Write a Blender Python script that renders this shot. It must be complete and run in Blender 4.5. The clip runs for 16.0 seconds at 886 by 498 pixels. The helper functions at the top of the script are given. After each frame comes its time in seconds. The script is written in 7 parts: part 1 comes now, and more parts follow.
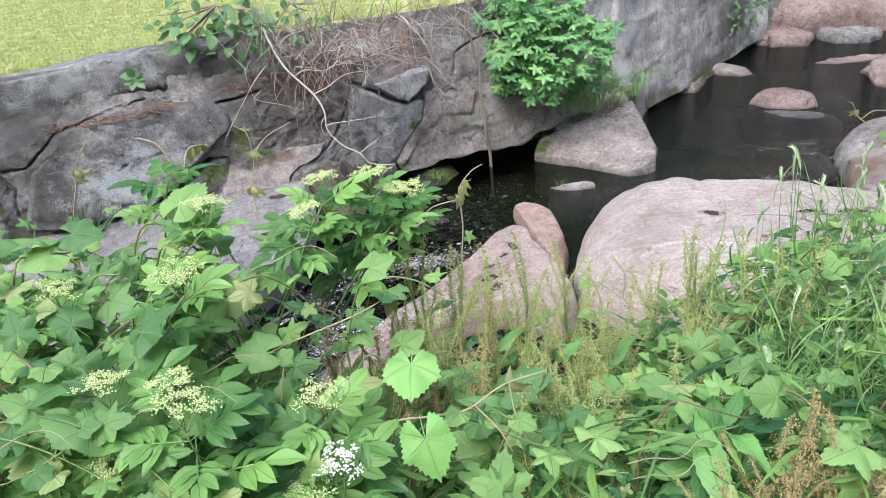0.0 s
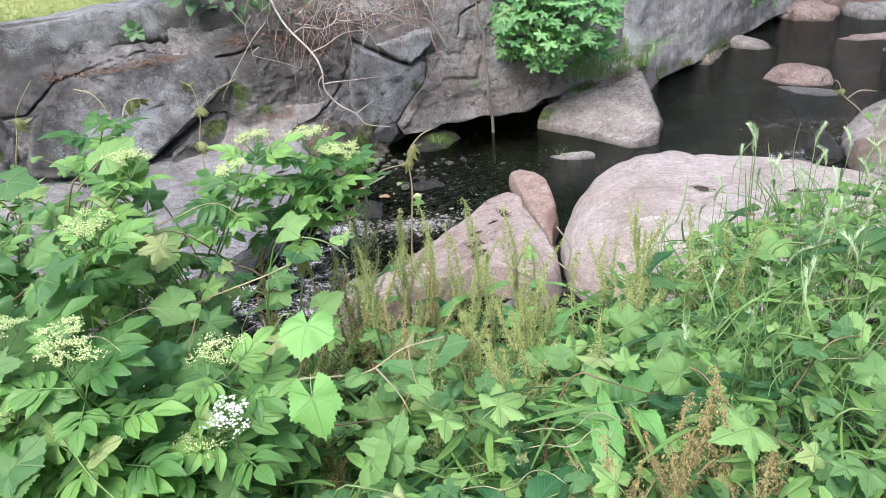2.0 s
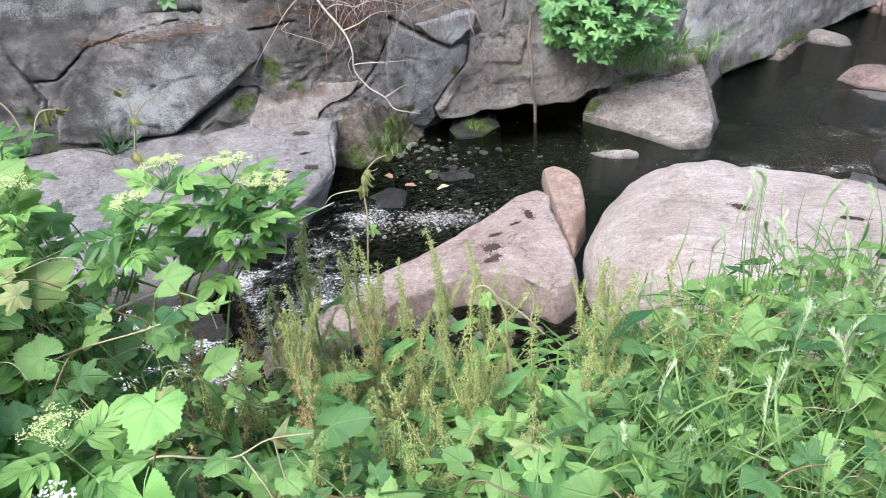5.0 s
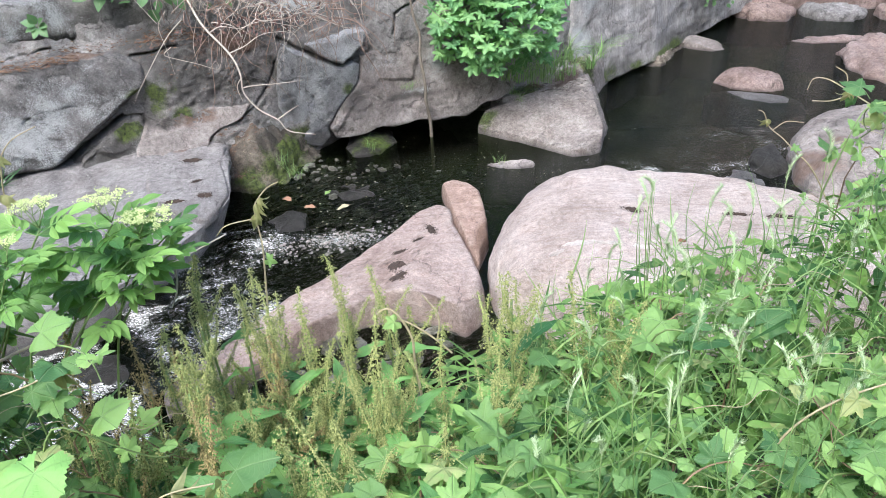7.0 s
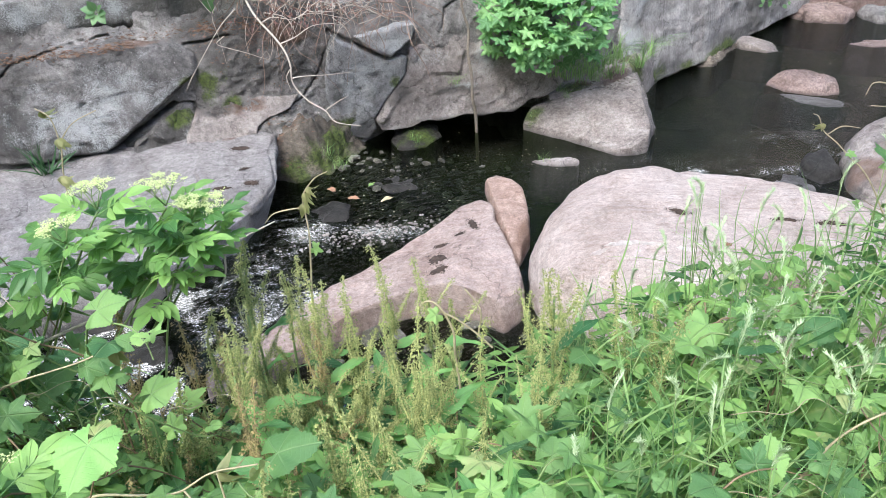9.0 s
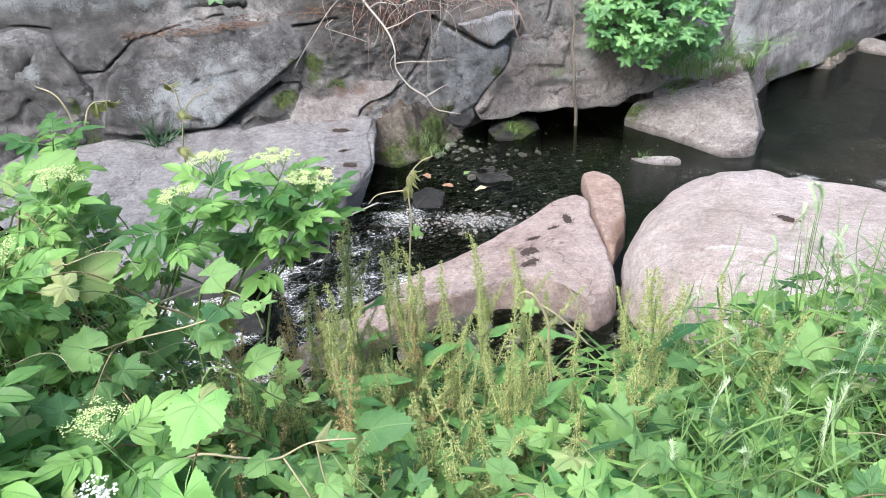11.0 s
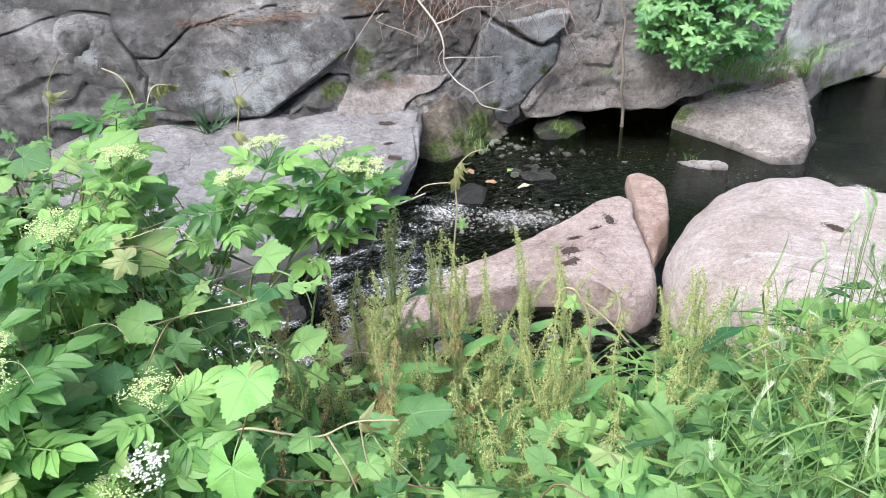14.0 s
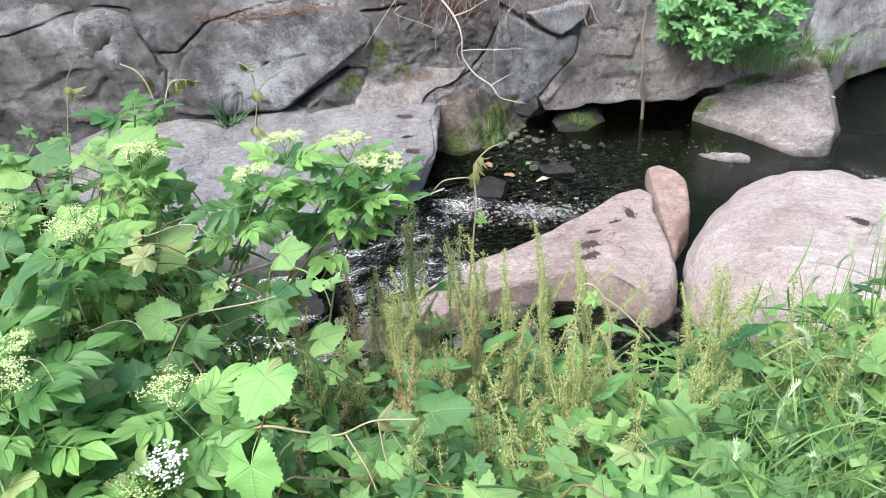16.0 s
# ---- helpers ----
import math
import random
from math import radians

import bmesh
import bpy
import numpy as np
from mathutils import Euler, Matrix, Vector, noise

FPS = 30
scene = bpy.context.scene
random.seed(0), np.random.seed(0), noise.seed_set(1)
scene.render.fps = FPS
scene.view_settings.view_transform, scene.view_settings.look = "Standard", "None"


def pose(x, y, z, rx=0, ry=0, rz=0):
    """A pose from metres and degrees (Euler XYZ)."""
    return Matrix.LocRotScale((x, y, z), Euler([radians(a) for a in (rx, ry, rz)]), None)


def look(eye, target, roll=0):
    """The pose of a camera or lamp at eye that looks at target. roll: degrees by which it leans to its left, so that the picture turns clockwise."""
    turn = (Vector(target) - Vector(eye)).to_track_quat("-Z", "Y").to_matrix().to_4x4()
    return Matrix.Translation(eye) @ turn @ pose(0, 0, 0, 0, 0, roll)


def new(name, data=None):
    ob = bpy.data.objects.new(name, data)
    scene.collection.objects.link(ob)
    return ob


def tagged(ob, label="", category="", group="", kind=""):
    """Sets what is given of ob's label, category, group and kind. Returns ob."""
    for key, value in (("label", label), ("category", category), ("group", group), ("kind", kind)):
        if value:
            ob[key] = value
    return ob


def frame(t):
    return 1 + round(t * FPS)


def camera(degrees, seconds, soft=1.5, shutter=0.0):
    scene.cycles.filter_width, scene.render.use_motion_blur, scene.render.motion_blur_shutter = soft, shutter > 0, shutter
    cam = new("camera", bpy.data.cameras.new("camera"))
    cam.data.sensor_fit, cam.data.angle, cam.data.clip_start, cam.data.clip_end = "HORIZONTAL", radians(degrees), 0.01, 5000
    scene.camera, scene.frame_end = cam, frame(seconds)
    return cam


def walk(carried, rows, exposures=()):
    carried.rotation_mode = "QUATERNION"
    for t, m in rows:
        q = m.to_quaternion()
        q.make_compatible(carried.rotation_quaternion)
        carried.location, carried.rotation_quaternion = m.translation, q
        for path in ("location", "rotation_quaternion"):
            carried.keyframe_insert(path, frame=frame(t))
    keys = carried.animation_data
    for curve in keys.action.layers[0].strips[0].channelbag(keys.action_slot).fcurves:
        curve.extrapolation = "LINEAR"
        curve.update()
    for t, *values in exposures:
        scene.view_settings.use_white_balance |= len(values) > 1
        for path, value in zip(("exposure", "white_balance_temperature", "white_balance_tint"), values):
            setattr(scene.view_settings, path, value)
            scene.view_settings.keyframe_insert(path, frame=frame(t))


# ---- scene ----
cam = camera(60.4, 16.0, soft=0.5)
PATH = [
    (0, (0.063, -0.684, 2.289), (-0.096, 1.071, 1.344), -5.4),
    (0.5, (0.095, -0.691, 2.287), (-0.071, 1.06, 1.335), -5.3),
    (1, (0.145, -0.706, 2.28), (-0.015, 1.031, 1.303), -3.9),
    (1.5, (0.207, -0.72, 2.281), (0.035, 1.0, 1.275), -3.5),
    (2, (0.267, -0.673, 2.278), (0.044, 1.031, 1.256), -4.0),
    (2.5, (0.336, -0.583, 2.291), (0.044, 1.097, 1.247), -3.1),
    (3, (0.396, -0.512, 2.295), (-0.036, 1.127, 1.235), -1.7),
    (3.2, (0.426, -0.48, 2.298), (-0.057, 1.143, 1.233), -1.5),
    (5.3, (0.508, -0.364, 2.309), (0.16, 1.278, 1.221), -3.3),
    (5.5, (0.51, -0.359, 2.307), (0.207, 1.299, 1.229), -3.1),
    (6, (0.516, -0.353, 2.309), (0.285, 1.325, 1.244), -2.8),
    (6.5, (0.52, -0.348, 2.313), (0.338, 1.336, 1.249), -2.5),
    (7, (0.516, -0.338, 2.309), (0.365, 1.348, 1.245), -2.3),
    (7.5, (0.51, -0.337, 2.311), (0.358, 1.35, 1.248), -2.2),
    (8, (0.505, -0.343, 2.311), (0.33, 1.344, 1.252), -2.0),
    (8.5, (0.504, -0.345, 2.31), (0.292, 1.336, 1.247), -2.1),
    (9, (0.505, -0.347, 2.311), (0.252, 1.323, 1.239), -2.1),
    (9.5, (0.497, -0.351, 2.311), (0.191, 1.304, 1.23), -2.0),
    (10, (0.485, -0.354, 2.309), (0.113, 1.284, 1.223), -2.1),
    (10.2, (0.473, -0.348, 2.303), (0.078, 1.286, 1.218), -2.2),
    (12.5, (0.469, -0.366, 2.304), (-0.071, 1.22, 1.213), -2.6),
    (13, (0.465, -0.37, 2.305), (-0.079, 1.217, 1.215), -2.6),
    (13.5, (0.459, -0.374, 2.303), (-0.089, 1.211, 1.213), -2.1),
    (14, (0.462, -0.378, 2.303), (-0.102, 1.203, 1.216), -1.9),
    (14.5, (0.462, -0.379, 2.305), (-0.121, 1.197, 1.22), -2.1),
    (15, (0.457, -0.376, 2.309), (-0.138, 1.192, 1.219), -2.3),
    (15.5, (0.46, -0.371, 2.308), (-0.144, 1.189, 1.213), -2.5),
    (16, (0.454, -0.363, 2.301), (-0.151, 1.192, 1.199), -2.8),
]

# ---- world, light, exposure ----
EXPOSURES = [(0.0, 1.22, 5850, 8), (3.0, 1.33, 5850, 8), (7.0, 1.42, 5850, 7), (16.0, 1.48, 5850, 7)]
walk(cam, [(t, look(eye, target, roll)) for t, eye, target, roll in PATH], EXPOSURES)

world = bpy.data.worlds.new("sky")
scene.world = world
world.use_nodes = True
wt = world.node_tree
sky = wt.nodes.new("ShaderNodeTexSky")
sky.sky_type = "NISHITA"
sky.sun_disc = False
sky.sun_elevation = radians(58)
sky.sun_rotation = radians(200)
sky.air_density, sky.dust_density, sky.ozone_density = 1.2, 4.0, 0.6
wt.nodes["Background"].inputs["Strength"].default_value = 0.15
wt.links.new(sky.outputs["Color"], wt.nodes["Background"].inputs["Color"])

sun_data = bpy.data.lights.new("sun", "SUN")
sun_data.energy, sun_data.angle, sun_data.color = 1.5, radians(35), (1.0, 0.96, 0.9)
sun_ob = new("sun", sun_data)
sun_ob.matrix_world = look((-2, -5, 9), (0, 0, 0))


# ---- materials ----
def nodes_of(name):
    m = bpy.data.materials.new(name)
    m.use_nodes = True
    t = m.node_tree
    return m, t.nodes, t.links, t.nodes["Principled BSDF"]


def tex_noise(n, l, scale, detail=6.0, rough=0.6, coord=None, dist=0.0):
    x = n.new("ShaderNodeTexNoise")
    x.inputs["Scale"].default_value, x.inputs["Detail"].default_value = scale, detail
    x.inputs["Roughness"].default_value, x.inputs["Distortion"].default_value = rough, dist
    if coord:
        l.new(coord, x.inputs["Vector"])
    return x.outputs["Fac"]


def ramp(n, l, fac, stops):
    r = n.new("ShaderNodeValToRGB")
    e = r.color_ramp.elements
    while len(e) < len(stops):
        e.new(0.5)
    for k, (p, c) in zip(e, stops):
        k.position, k.color = p, (*c, 1) if len(c) == 3 else c
    l.new(fac, r.inputs["Fac"])
    return r.outputs["Color"]


def mixc(n, l, fac, a, b, mode="MIX"):
    m = n.new("ShaderNodeMix")
    m.data_type, m.blend_type = "RGBA", mode
    for v, i in ((fac, 0), (a, 6), (b, 7)):
        if isinstance(v, (int, float)):
            m.inputs[i].default_value = v
        elif isinstance(v, tuple):
            m.inputs[i].default_value = (*v, 1)
        else:
            l.new(v, m.inputs[i])
    return m.outputs[2]


def maths(n, l, op, a, b=0.0, clamp=False):
    m = n.new("ShaderNodeMath")
    m.operation, m.use_clamp = op, clamp
    for v, i in ((a, 0), (b, 1)):
        if isinstance(v, (int, float)):
            m.inputs[i].default_value = v
        else:
            l.new(v, m.inputs[i])
    return m.outputs[0]


def bump(n, l, bsdf, h, strength, distance):
    b = n.new("ShaderNodeBump")
    b.inputs["Strength"].default_value, b.inputs["Distance"].default_value = strength, distance
    l.new(h, b.inputs["Height"])
    l.new(b.outputs["Normal"], bsdf.inputs["Normal"])


def attr(n, name):
    a = n.new("ShaderNodeAttribute")
    a.attribute_name = name
    return a.outputs["Fac"]


def place(n):
    return n.new("ShaderNodeNewGeometry").outputs["Position"]


def rock_material(name, dark, mid, light, speck=0.6, band=0.0, blotch=0.45, lichens=0.8, drips=0.35, joints=0.5):
    """Weathered granite; marks for lichen, moss, dark stain and litter come from the mesh."""
    m, n, l, b = nodes_of(name)
    p = place(n)
    big = tex_noise(n, l, 1.9, 6, 0.62, p, 0.5)
    mid_n = tex_noise(n, l, 11.0, 10, 0.72, p, 0.3)
    coarse = tex_noise(n, l, 42.0, 8, 0.8, p)
    fine = tex_noise(n, l, 170.0, 5, 0.8, p)
    mp = n.new("ShaderNodeMapping")
    mp.inputs["Scale"].default_value = (1.0, 1.0, 0.16)
    l.new(p, mp.inputs["Vector"])
    drip = tex_noise(n, l, 8.0, 8, 0.7, mp.outputs[0], 0.6)
    tone = maths(n, l, "ADD", maths(n, l, "MULTIPLY", big, 0.45), maths(n, l, "ADD", maths(n, l, "MULTIPLY", mid_n, 0.35), maths(n, l, "MULTIPLY", coarse, 0.2)))
    c = ramp(n, l, tone, [(0.41, dark), (0.5, mid), (0.59, light)])
    c = mixc(n, l, drips, c, ramp(n, l, drip, [(0.36, (0.6, 0.58, 0.57)), (0.5, (1, 1, 1)), (0.64, (1.25, 1.24, 1.24))]), "MULTIPLY")
    grain = ramp(n, l, fine, [(0.34, (0.42, 0.41, 0.4)), (0.48, (0.95, 0.95, 0.95)), (0.52, (1.02, 1.02, 1.02)), (0.68, (1.5, 1.48, 1.46))])
    c = mixc(n, l, speck, c, grain, "MULTIPLY")
    c = mixc(n, l, blotch, c, ramp(n, l, coarse, [(0.4, (0.6, 0.59, 0.58)), (0.5, (1, 1, 1)), (0.6, (1.28, 1.27, 1.26))]), "MULTIPLY")
    if band:
        # foliation: long wandering streaks, paler and darker by turns
        sm = n.new("ShaderNodeMapping")
        sm.inputs["Rotation"].default_value = (0, 0, radians(12))
        sm.inputs["Scale"].default_value = (0.22, 1.0, 1.0)
        l.new(p, sm.inputs["Vector"])
        streak = tex_noise(n, l, 17.0, 8, 0.7, sm.outputs[0], 0.5)
        c = mixc(n, l, band, c, ramp(n, l, streak, [(0.34, (0.72, 0.64, 0.6)), (0.47, (1.0, 0.97, 0.95)), (0.56, (1.02, 1.02, 1.02)), (0.68, (1.3, 1.3, 1.32))]), "MULTIPLY")
        thin = tex_noise(n, l, 60.0, 6, 0.7, sm.outputs[0], 0.8)
        c = mixc(n, l, band, c, ramp(n, l, thin, [(0.36, (0.8, 0.74, 0.7)), (0.5, (1, 1, 1)), (0.64, (1.16, 1.16, 1.16))]), "MULTIPLY")
    # hairline joints
    wob = n.new("ShaderNodeVectorMath")
    wob.operation = "MULTIPLY_ADD"
    nv = n.new("ShaderNodeTexNoise")
    nv.inputs["Scale"].default_value, nv.inputs["Detail"].default_value = 3.5, 6.0
    l.new(p, nv.inputs["Vector"])
    l.new(nv.outputs["Color"], wob.inputs[0])
    wob.inputs[1].default_value = (0.5, 0.5, 0.5)
    l.new(p, wob.inputs[2])
    ve = n.new("ShaderNodeTexVoronoi")
    ve.feature = "DISTANCE_TO_EDGE"
    ve.inputs["Scale"].default_value = 2.1
    l.new(wob.outputs[0], ve.inputs["Vector"])
    crack = ramp(n, l, maths(n, l, "ADD", ve.outputs["Distance"], maths(n, l, "MULTIPLY", maths(n, l, "GREATER_THAN", mid_n, 0.53), 0.1)), [(0.004, (1, 1, 1)), (0.012, (0, 0, 0))])
    c = mixc(n, l, maths(n, l, "MULTIPLY", crack, joints), c, (0.05, 0.045, 0.042))
    # dark pits, pale and black specks
    sp = n.new("ShaderNodeTexVoronoi")
    sp.inputs["Scale"].default_value = 48.0
    l.new(p, sp.inputs["Vector"])
    sepc = n.new("ShaderNodeSeparateColor")
    l.new(sp.outputs["Color"], sepc.inputs[0])
    dot = maths(n, l, "LESS_THAN", maths(n, l, "ADD", sp.outputs["Distance"], maths(n, l, "MULTIPLY", fine, 0.5)), 0.42)
    c = mixc(n, l, maths(n, l, "MULTIPLY", maths(n, l, "MULTIPLY", dot, maths(n, l, "GREATER_THAN", sepc.outputs[0], 0.9)), 0.85 * lichens), c, (0.62, 0.61, 0.59))
    c = mixc(n, l, maths(n, l, "MULTIPLY", maths(n, l, "MULTIPLY", dot, maths(n, l, "GREATER_THAN", sepc.outputs[1], 0.82)), 0.8 * lichens), c, (0.05, 0.046, 0.043))

    def marked(name_, colour, lo, hi, c, by, most=0.8):
        f = ramp(n, l, maths(n, l, "ADD", maths(n, l, "MULTIPLY", attr(n, name_), 0.6), maths(n, l, "MULTIPLY", by, 0.75)),
                 [(lo, (0, 0, 0)), (hi, (1, 1, 1))])
        f = maths(n, l, "MULTIPLY", f, maths(n, l, "MULTIPLY", maths(n, l, "GREATER_THAN", attr(n, name_), 0.02), most))
        return mixc(n, l, f, c, colour)

    c = marked("dark", (0.045, 0.042, 0.039), 0.46, 0.8, c, coarse, 0.7)
    rag = tex_noise(n, l, 75.0, 8, 0.82, p)
    crumb = tex_noise(n, l, 130.0, 7, 0.85, p, 0.4)
    grow = maths(n, l, "ADD", maths(n, l, "MULTIPLY", attr(n, "lichen"), 0.85),
                 maths(n, l, "ADD", maths(n, l, "MULTIPLY", maths(n, l, "SUBTRACT", crumb, 0.5), 3.6), maths(n, l, "MULTIPLY", maths(n, l, "SUBTRACT", mid_n, 0.5), 1.0)))
    lf = ramp(n, l, grow, [(0.33, (0, 0, 0)), (0.86, (1, 1, 1))])
    lich_c = ramp(n, l, fine, [(0.35, (0.42, 0.44, 0.45)), (0.65, (0.72, 0.74, 0.76))])
    c = mixc(n, l, maths(n, l, "MULTIPLY", lf, lichens), c, lich_c)
    moss_c = ramp(n, l, coarse, [(0.38, (0.018, 0.03, 0.006)), (0.62, (0.13, 0.18, 0.025))])
    c = marked("moss", moss_c, 0.6, 0.82, c, rag, 0.9)
    rust = ramp(n, l, fine, [(0.35, (0.09, 0.045, 0.025)), (0.65, (0.25, 0.13, 0.075))])
    c = marked("rust", rust, 0.62, 0.85, c, coarse, 0.6)
    l.new(c, b.inputs["Base Color"])
    wet = ramp(n, l, attr(n, "wet"), [(0.3, (0.85, 0.85, 0.85)), (0.8, (0.3, 0.3, 0.3))])
    l.new(wet, b.inputs["Roughness"])
    h = maths(n, l, "ADD", maths(n, l, "MULTIPLY", mid_n, 0.8), maths(n, l, "ADD", maths(n, l, "MULTIPLY", fine, 0.3), maths(n, l, "MULTIPLY", coarse, 0.55)))
    h = maths(n, l, "ADD", h, maths(n, l, "MULTIPLY", crack, -0.4 * joints))
    bump(n, l, b, h, 1.0, 0.034)
    return m


GREY = rock_material("weathered_grey_rock", (0.085, 0.08, 0.079), (0.175, 0.166, 0.165), (0.29, 0.277, 0.277))
BLUE = rock_material("blue_grey_rock", (0.2, 0.198, 0.204), (0.325, 0.322, 0.33), (0.46, 0.458, 0.468))
TAN = rock_material("brown_grey_rock", (0.235, 0.205, 0.194), (0.38, 0.336, 0.32), (0.51, 0.465, 0.447))
SLAB = rock_material("pale_slab_rock", (0.2, 0.172, 0.16), (0.32, 0.28, 0.263), (0.45, 0.405, 0.385), 0.75, 0.25, 0.55, 0.3)
PALE = rock_material("pale_pink_granite", (0.43, 0.355, 0.32), (0.54, 0.458, 0.425), (0.64, 0.568, 0.54), 0.7, 0.55, 0.3, 0.15, 0.0, 0.15)
ROSE = rock_material("dull_rose_rock", (0.18, 0.127, 0.11), (0.28, 0.207, 0.186), (0.39, 0.306, 0.28), 0.75, 0.3, 0.5, 0.25)
SCAR = rock_material("fresh_pale_scar", (0.62, 0.56, 0.54), (0.7, 0.65, 0.63), (0.78, 0.74, 0.73), 0.4, 0.4, 0.2, 0.0, 0.0, 0.0)
LEDGE = rock_material("smooth_ledge_rock", (0.2, 0.183, 0.183), (0.29, 0.27, 0.27), (0.39, 0.366, 0.366))
PINK = rock_material("pink_granite", (0.33, 0.238, 0.207), (0.46, 0.358, 0.322), (0.57, 0.472, 0.436), 0.75, 0.35, 0.45, 0.2, 0.15, 0.45)
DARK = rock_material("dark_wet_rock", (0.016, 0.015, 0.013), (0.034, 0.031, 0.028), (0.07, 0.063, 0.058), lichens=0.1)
SLABFACE = rock_material("pale_drip_stained_rock", (0.27, 0.252, 0.25), (0.41, 0.388, 0.385), (0.55, 0.525, 0.52), drips=0.7)
SHOAL = rock_material("pale_gravel", (0.1, 0.085, 0.07), (0.3, 0.27, 0.235), (0.55, 0.51, 0.47), drips=0.0, joints=0.0)
REDROCK = rock_material("reddish_granite", (0.28, 0.185, 0.15), (0.43, 0.305, 0.255), (0.55, 0.42, 0.365), 0.75, 0.4, 0.45, 0.2, 0.15, 0.3)
CONCRETE = rock_material("worn_pale_concrete", (0.14, 0.134, 0.13), (0.27, 0.26, 0.253), (0.48, 0.46, 0.44), drips=0.6)
EARTH = rock_material("brown_crumbly_earth", (0.075, 0.06, 0.045), (0.17, 0.14, 0.11), (0.3, 0.26, 0.215), 0.85, 0.0, 0.8, 0.4)
SOILROCK = rock_material("dark_rough_bank", (0.115, 0.107, 0.104), (0.27, 0.254, 0.248), (0.41, 0.39, 0.383), 0.75)


def ground_material():
    m, n, l, b = nodes_of("ground_soil")
    p = place(n)
    a, f = tex_noise(n, l, 3.0, 8, 0.65, p), tex_noise(n, l, 40.0, 6, 0.7, p)
    soil = ramp(n, l, a, [(0.35, (0.035, 0.026, 0.018)), (0.65, (0.1, 0.075, 0.05))])
    turf = tex_noise(n, l, 14.0, 8, 0.8, p)
    grass = ramp(n, l, turf, [(0.36, (0.14, 0.19, 0.045)), (0.5, (0.32, 0.36, 0.11)), (0.62, (0.52, 0.48, 0.25))])
    bed = ramp(n, l, maths(n, l, "ADD", maths(n, l, "MULTIPLY", a, 0.6), maths(n, l, "MULTIPLY", f, 0.4)), [(0.38, (0.02, 0.026, 0.011)), (0.5, (0.05, 0.055, 0.028)), (0.62, (0.11, 0.095, 0.06))])
    c = mixc(n, l, attr(n, "lawn"), soil, grass)
    c = mixc(n, l, attr(n, "bed"), c, bed)
    l.new(c, b.inputs["Base Color"])
    b.inputs["Roughness"].default_value = 0.95
    bump(n, l, b, f, 0.8, 0.03)
    return m


def leaf_material(name, dark, light, vein=(0.3, 0.36, 0.14), gloss=0.45, tint=None, trans=0.36, ribs=0.4, rib=0.035, each=False):
    """Leaf blade with veins along the mesh's u and v, lighter by object and by patch; thin, so that light comes through."""
    m, n, l, b = nodes_of(name)
    uv = n.new("ShaderNodeTexCoord").outputs["UV"]
    sep = n.new("ShaderNodeSeparateXYZ")
    l.new(uv, sep.inputs[0])
    rnd = n.new("ShaderNodeObjectInfo").outputs["Random"]
    isl = n.new("ShaderNodeNewGeometry").outputs["Random Per Island"]
    p = place(n)
    a = tex_noise(n, l, 30.0, 5, 0.6, p)
    f = maths(n, l, "ADD", maths(n, l, "MULTIPLY", isl if each else rnd, 0.8),
              maths(n, l, "ADD", maths(n, l, "MULTIPLY", isl, 0.1), maths(n, l, "MULTIPLY", a, 0.3)))
    stops = [(0.25, dark), (0.85, light)]
    if tint:
        stops = [(0.22, dark), (0.9, light), (1.0, tint)]
    c = ramp(n, l, f, stops)
    mid = ramp(n, l, maths(n, l, "ABSOLUTE", maths(n, l, "SUBTRACT", sep.outputs[0], 0.5)), [(0.0, (1, 1, 1)), (rib, (0, 0, 0))])
    side = maths(n, l, "FRACT", maths(n, l, "MULTIPLY", maths(n, l, "SUBTRACT", sep.outputs[1],
                 maths(n, l, "MULTIPLY", maths(n, l, "ABSOLUTE", maths(n, l, "SUBTRACT", sep.outputs[0], 0.5)), 0.55)), 8.0))
    sidev = ramp(n, l, maths(n, l, "ABSOLUTE", maths(n, l, "SUBTRACT", side, 0.5)), [(0.0, (1, 1, 1)), (0.14, (0, 0, 0))])
    v = maths(n, l, "MAXIMUM", mid, maths(n, l, "MULTIPLY", sidev, ribs))
    c = mixc(n, l, maths(n, l, "MULTIPLY", v, 0.6), c, vein)
    l.new(c, b.inputs["Base Color"])
    b.inputs["Roughness"].default_value = gloss
    b.inputs["Specular IOR Level"].default_value = 0.5
    bump(n, l, b, maths(n, l, "ADD", maths(n, l, "MULTIPLY", v, -0.35), maths(n, l, "MULTIPLY", a, 0.7)), 0.8, 0.006)
    tr = n.new("ShaderNodeBsdfTranslucent")
    l.new(mixc(n, l, 0.5, c, (light[0] * 1.2, light[1] * 1.15, light[2] * 0.7)), tr.inputs["Color"])
    mx = n.new("ShaderNodeMixShader")
    mx.inputs[0].default_value = trans
    l.new(b.outputs[0], mx.inputs[1])
    l.new(tr.outputs[0], mx.inputs[2])
    l.new(mx.outputs[0], n["Material Output"].inputs["Surface"])
    return m


def plain_material(name, a, b_, rough=0.8, scale=60.0):
    m, n, l, b = nodes_of(name)
    f = tex_noise(n, l, scale, 5, 0.65, place(n))
    isl = n.new("ShaderNodeNewGeometry").outputs["Random Per Island"]
    l.new(ramp(n, l, maths(n, l, "ADD", maths(n, l, "MULTIPLY", f, 0.6), maths(n, l, "MULTIPLY", isl, 0.4)),
               [(0.3, a), (0.7, b_)]), b.inputs["Base Color"])
    b.inputs["Roughness"].default_value = rough
    bump(n, l, b, f, 0.5, 0.004)
    return m


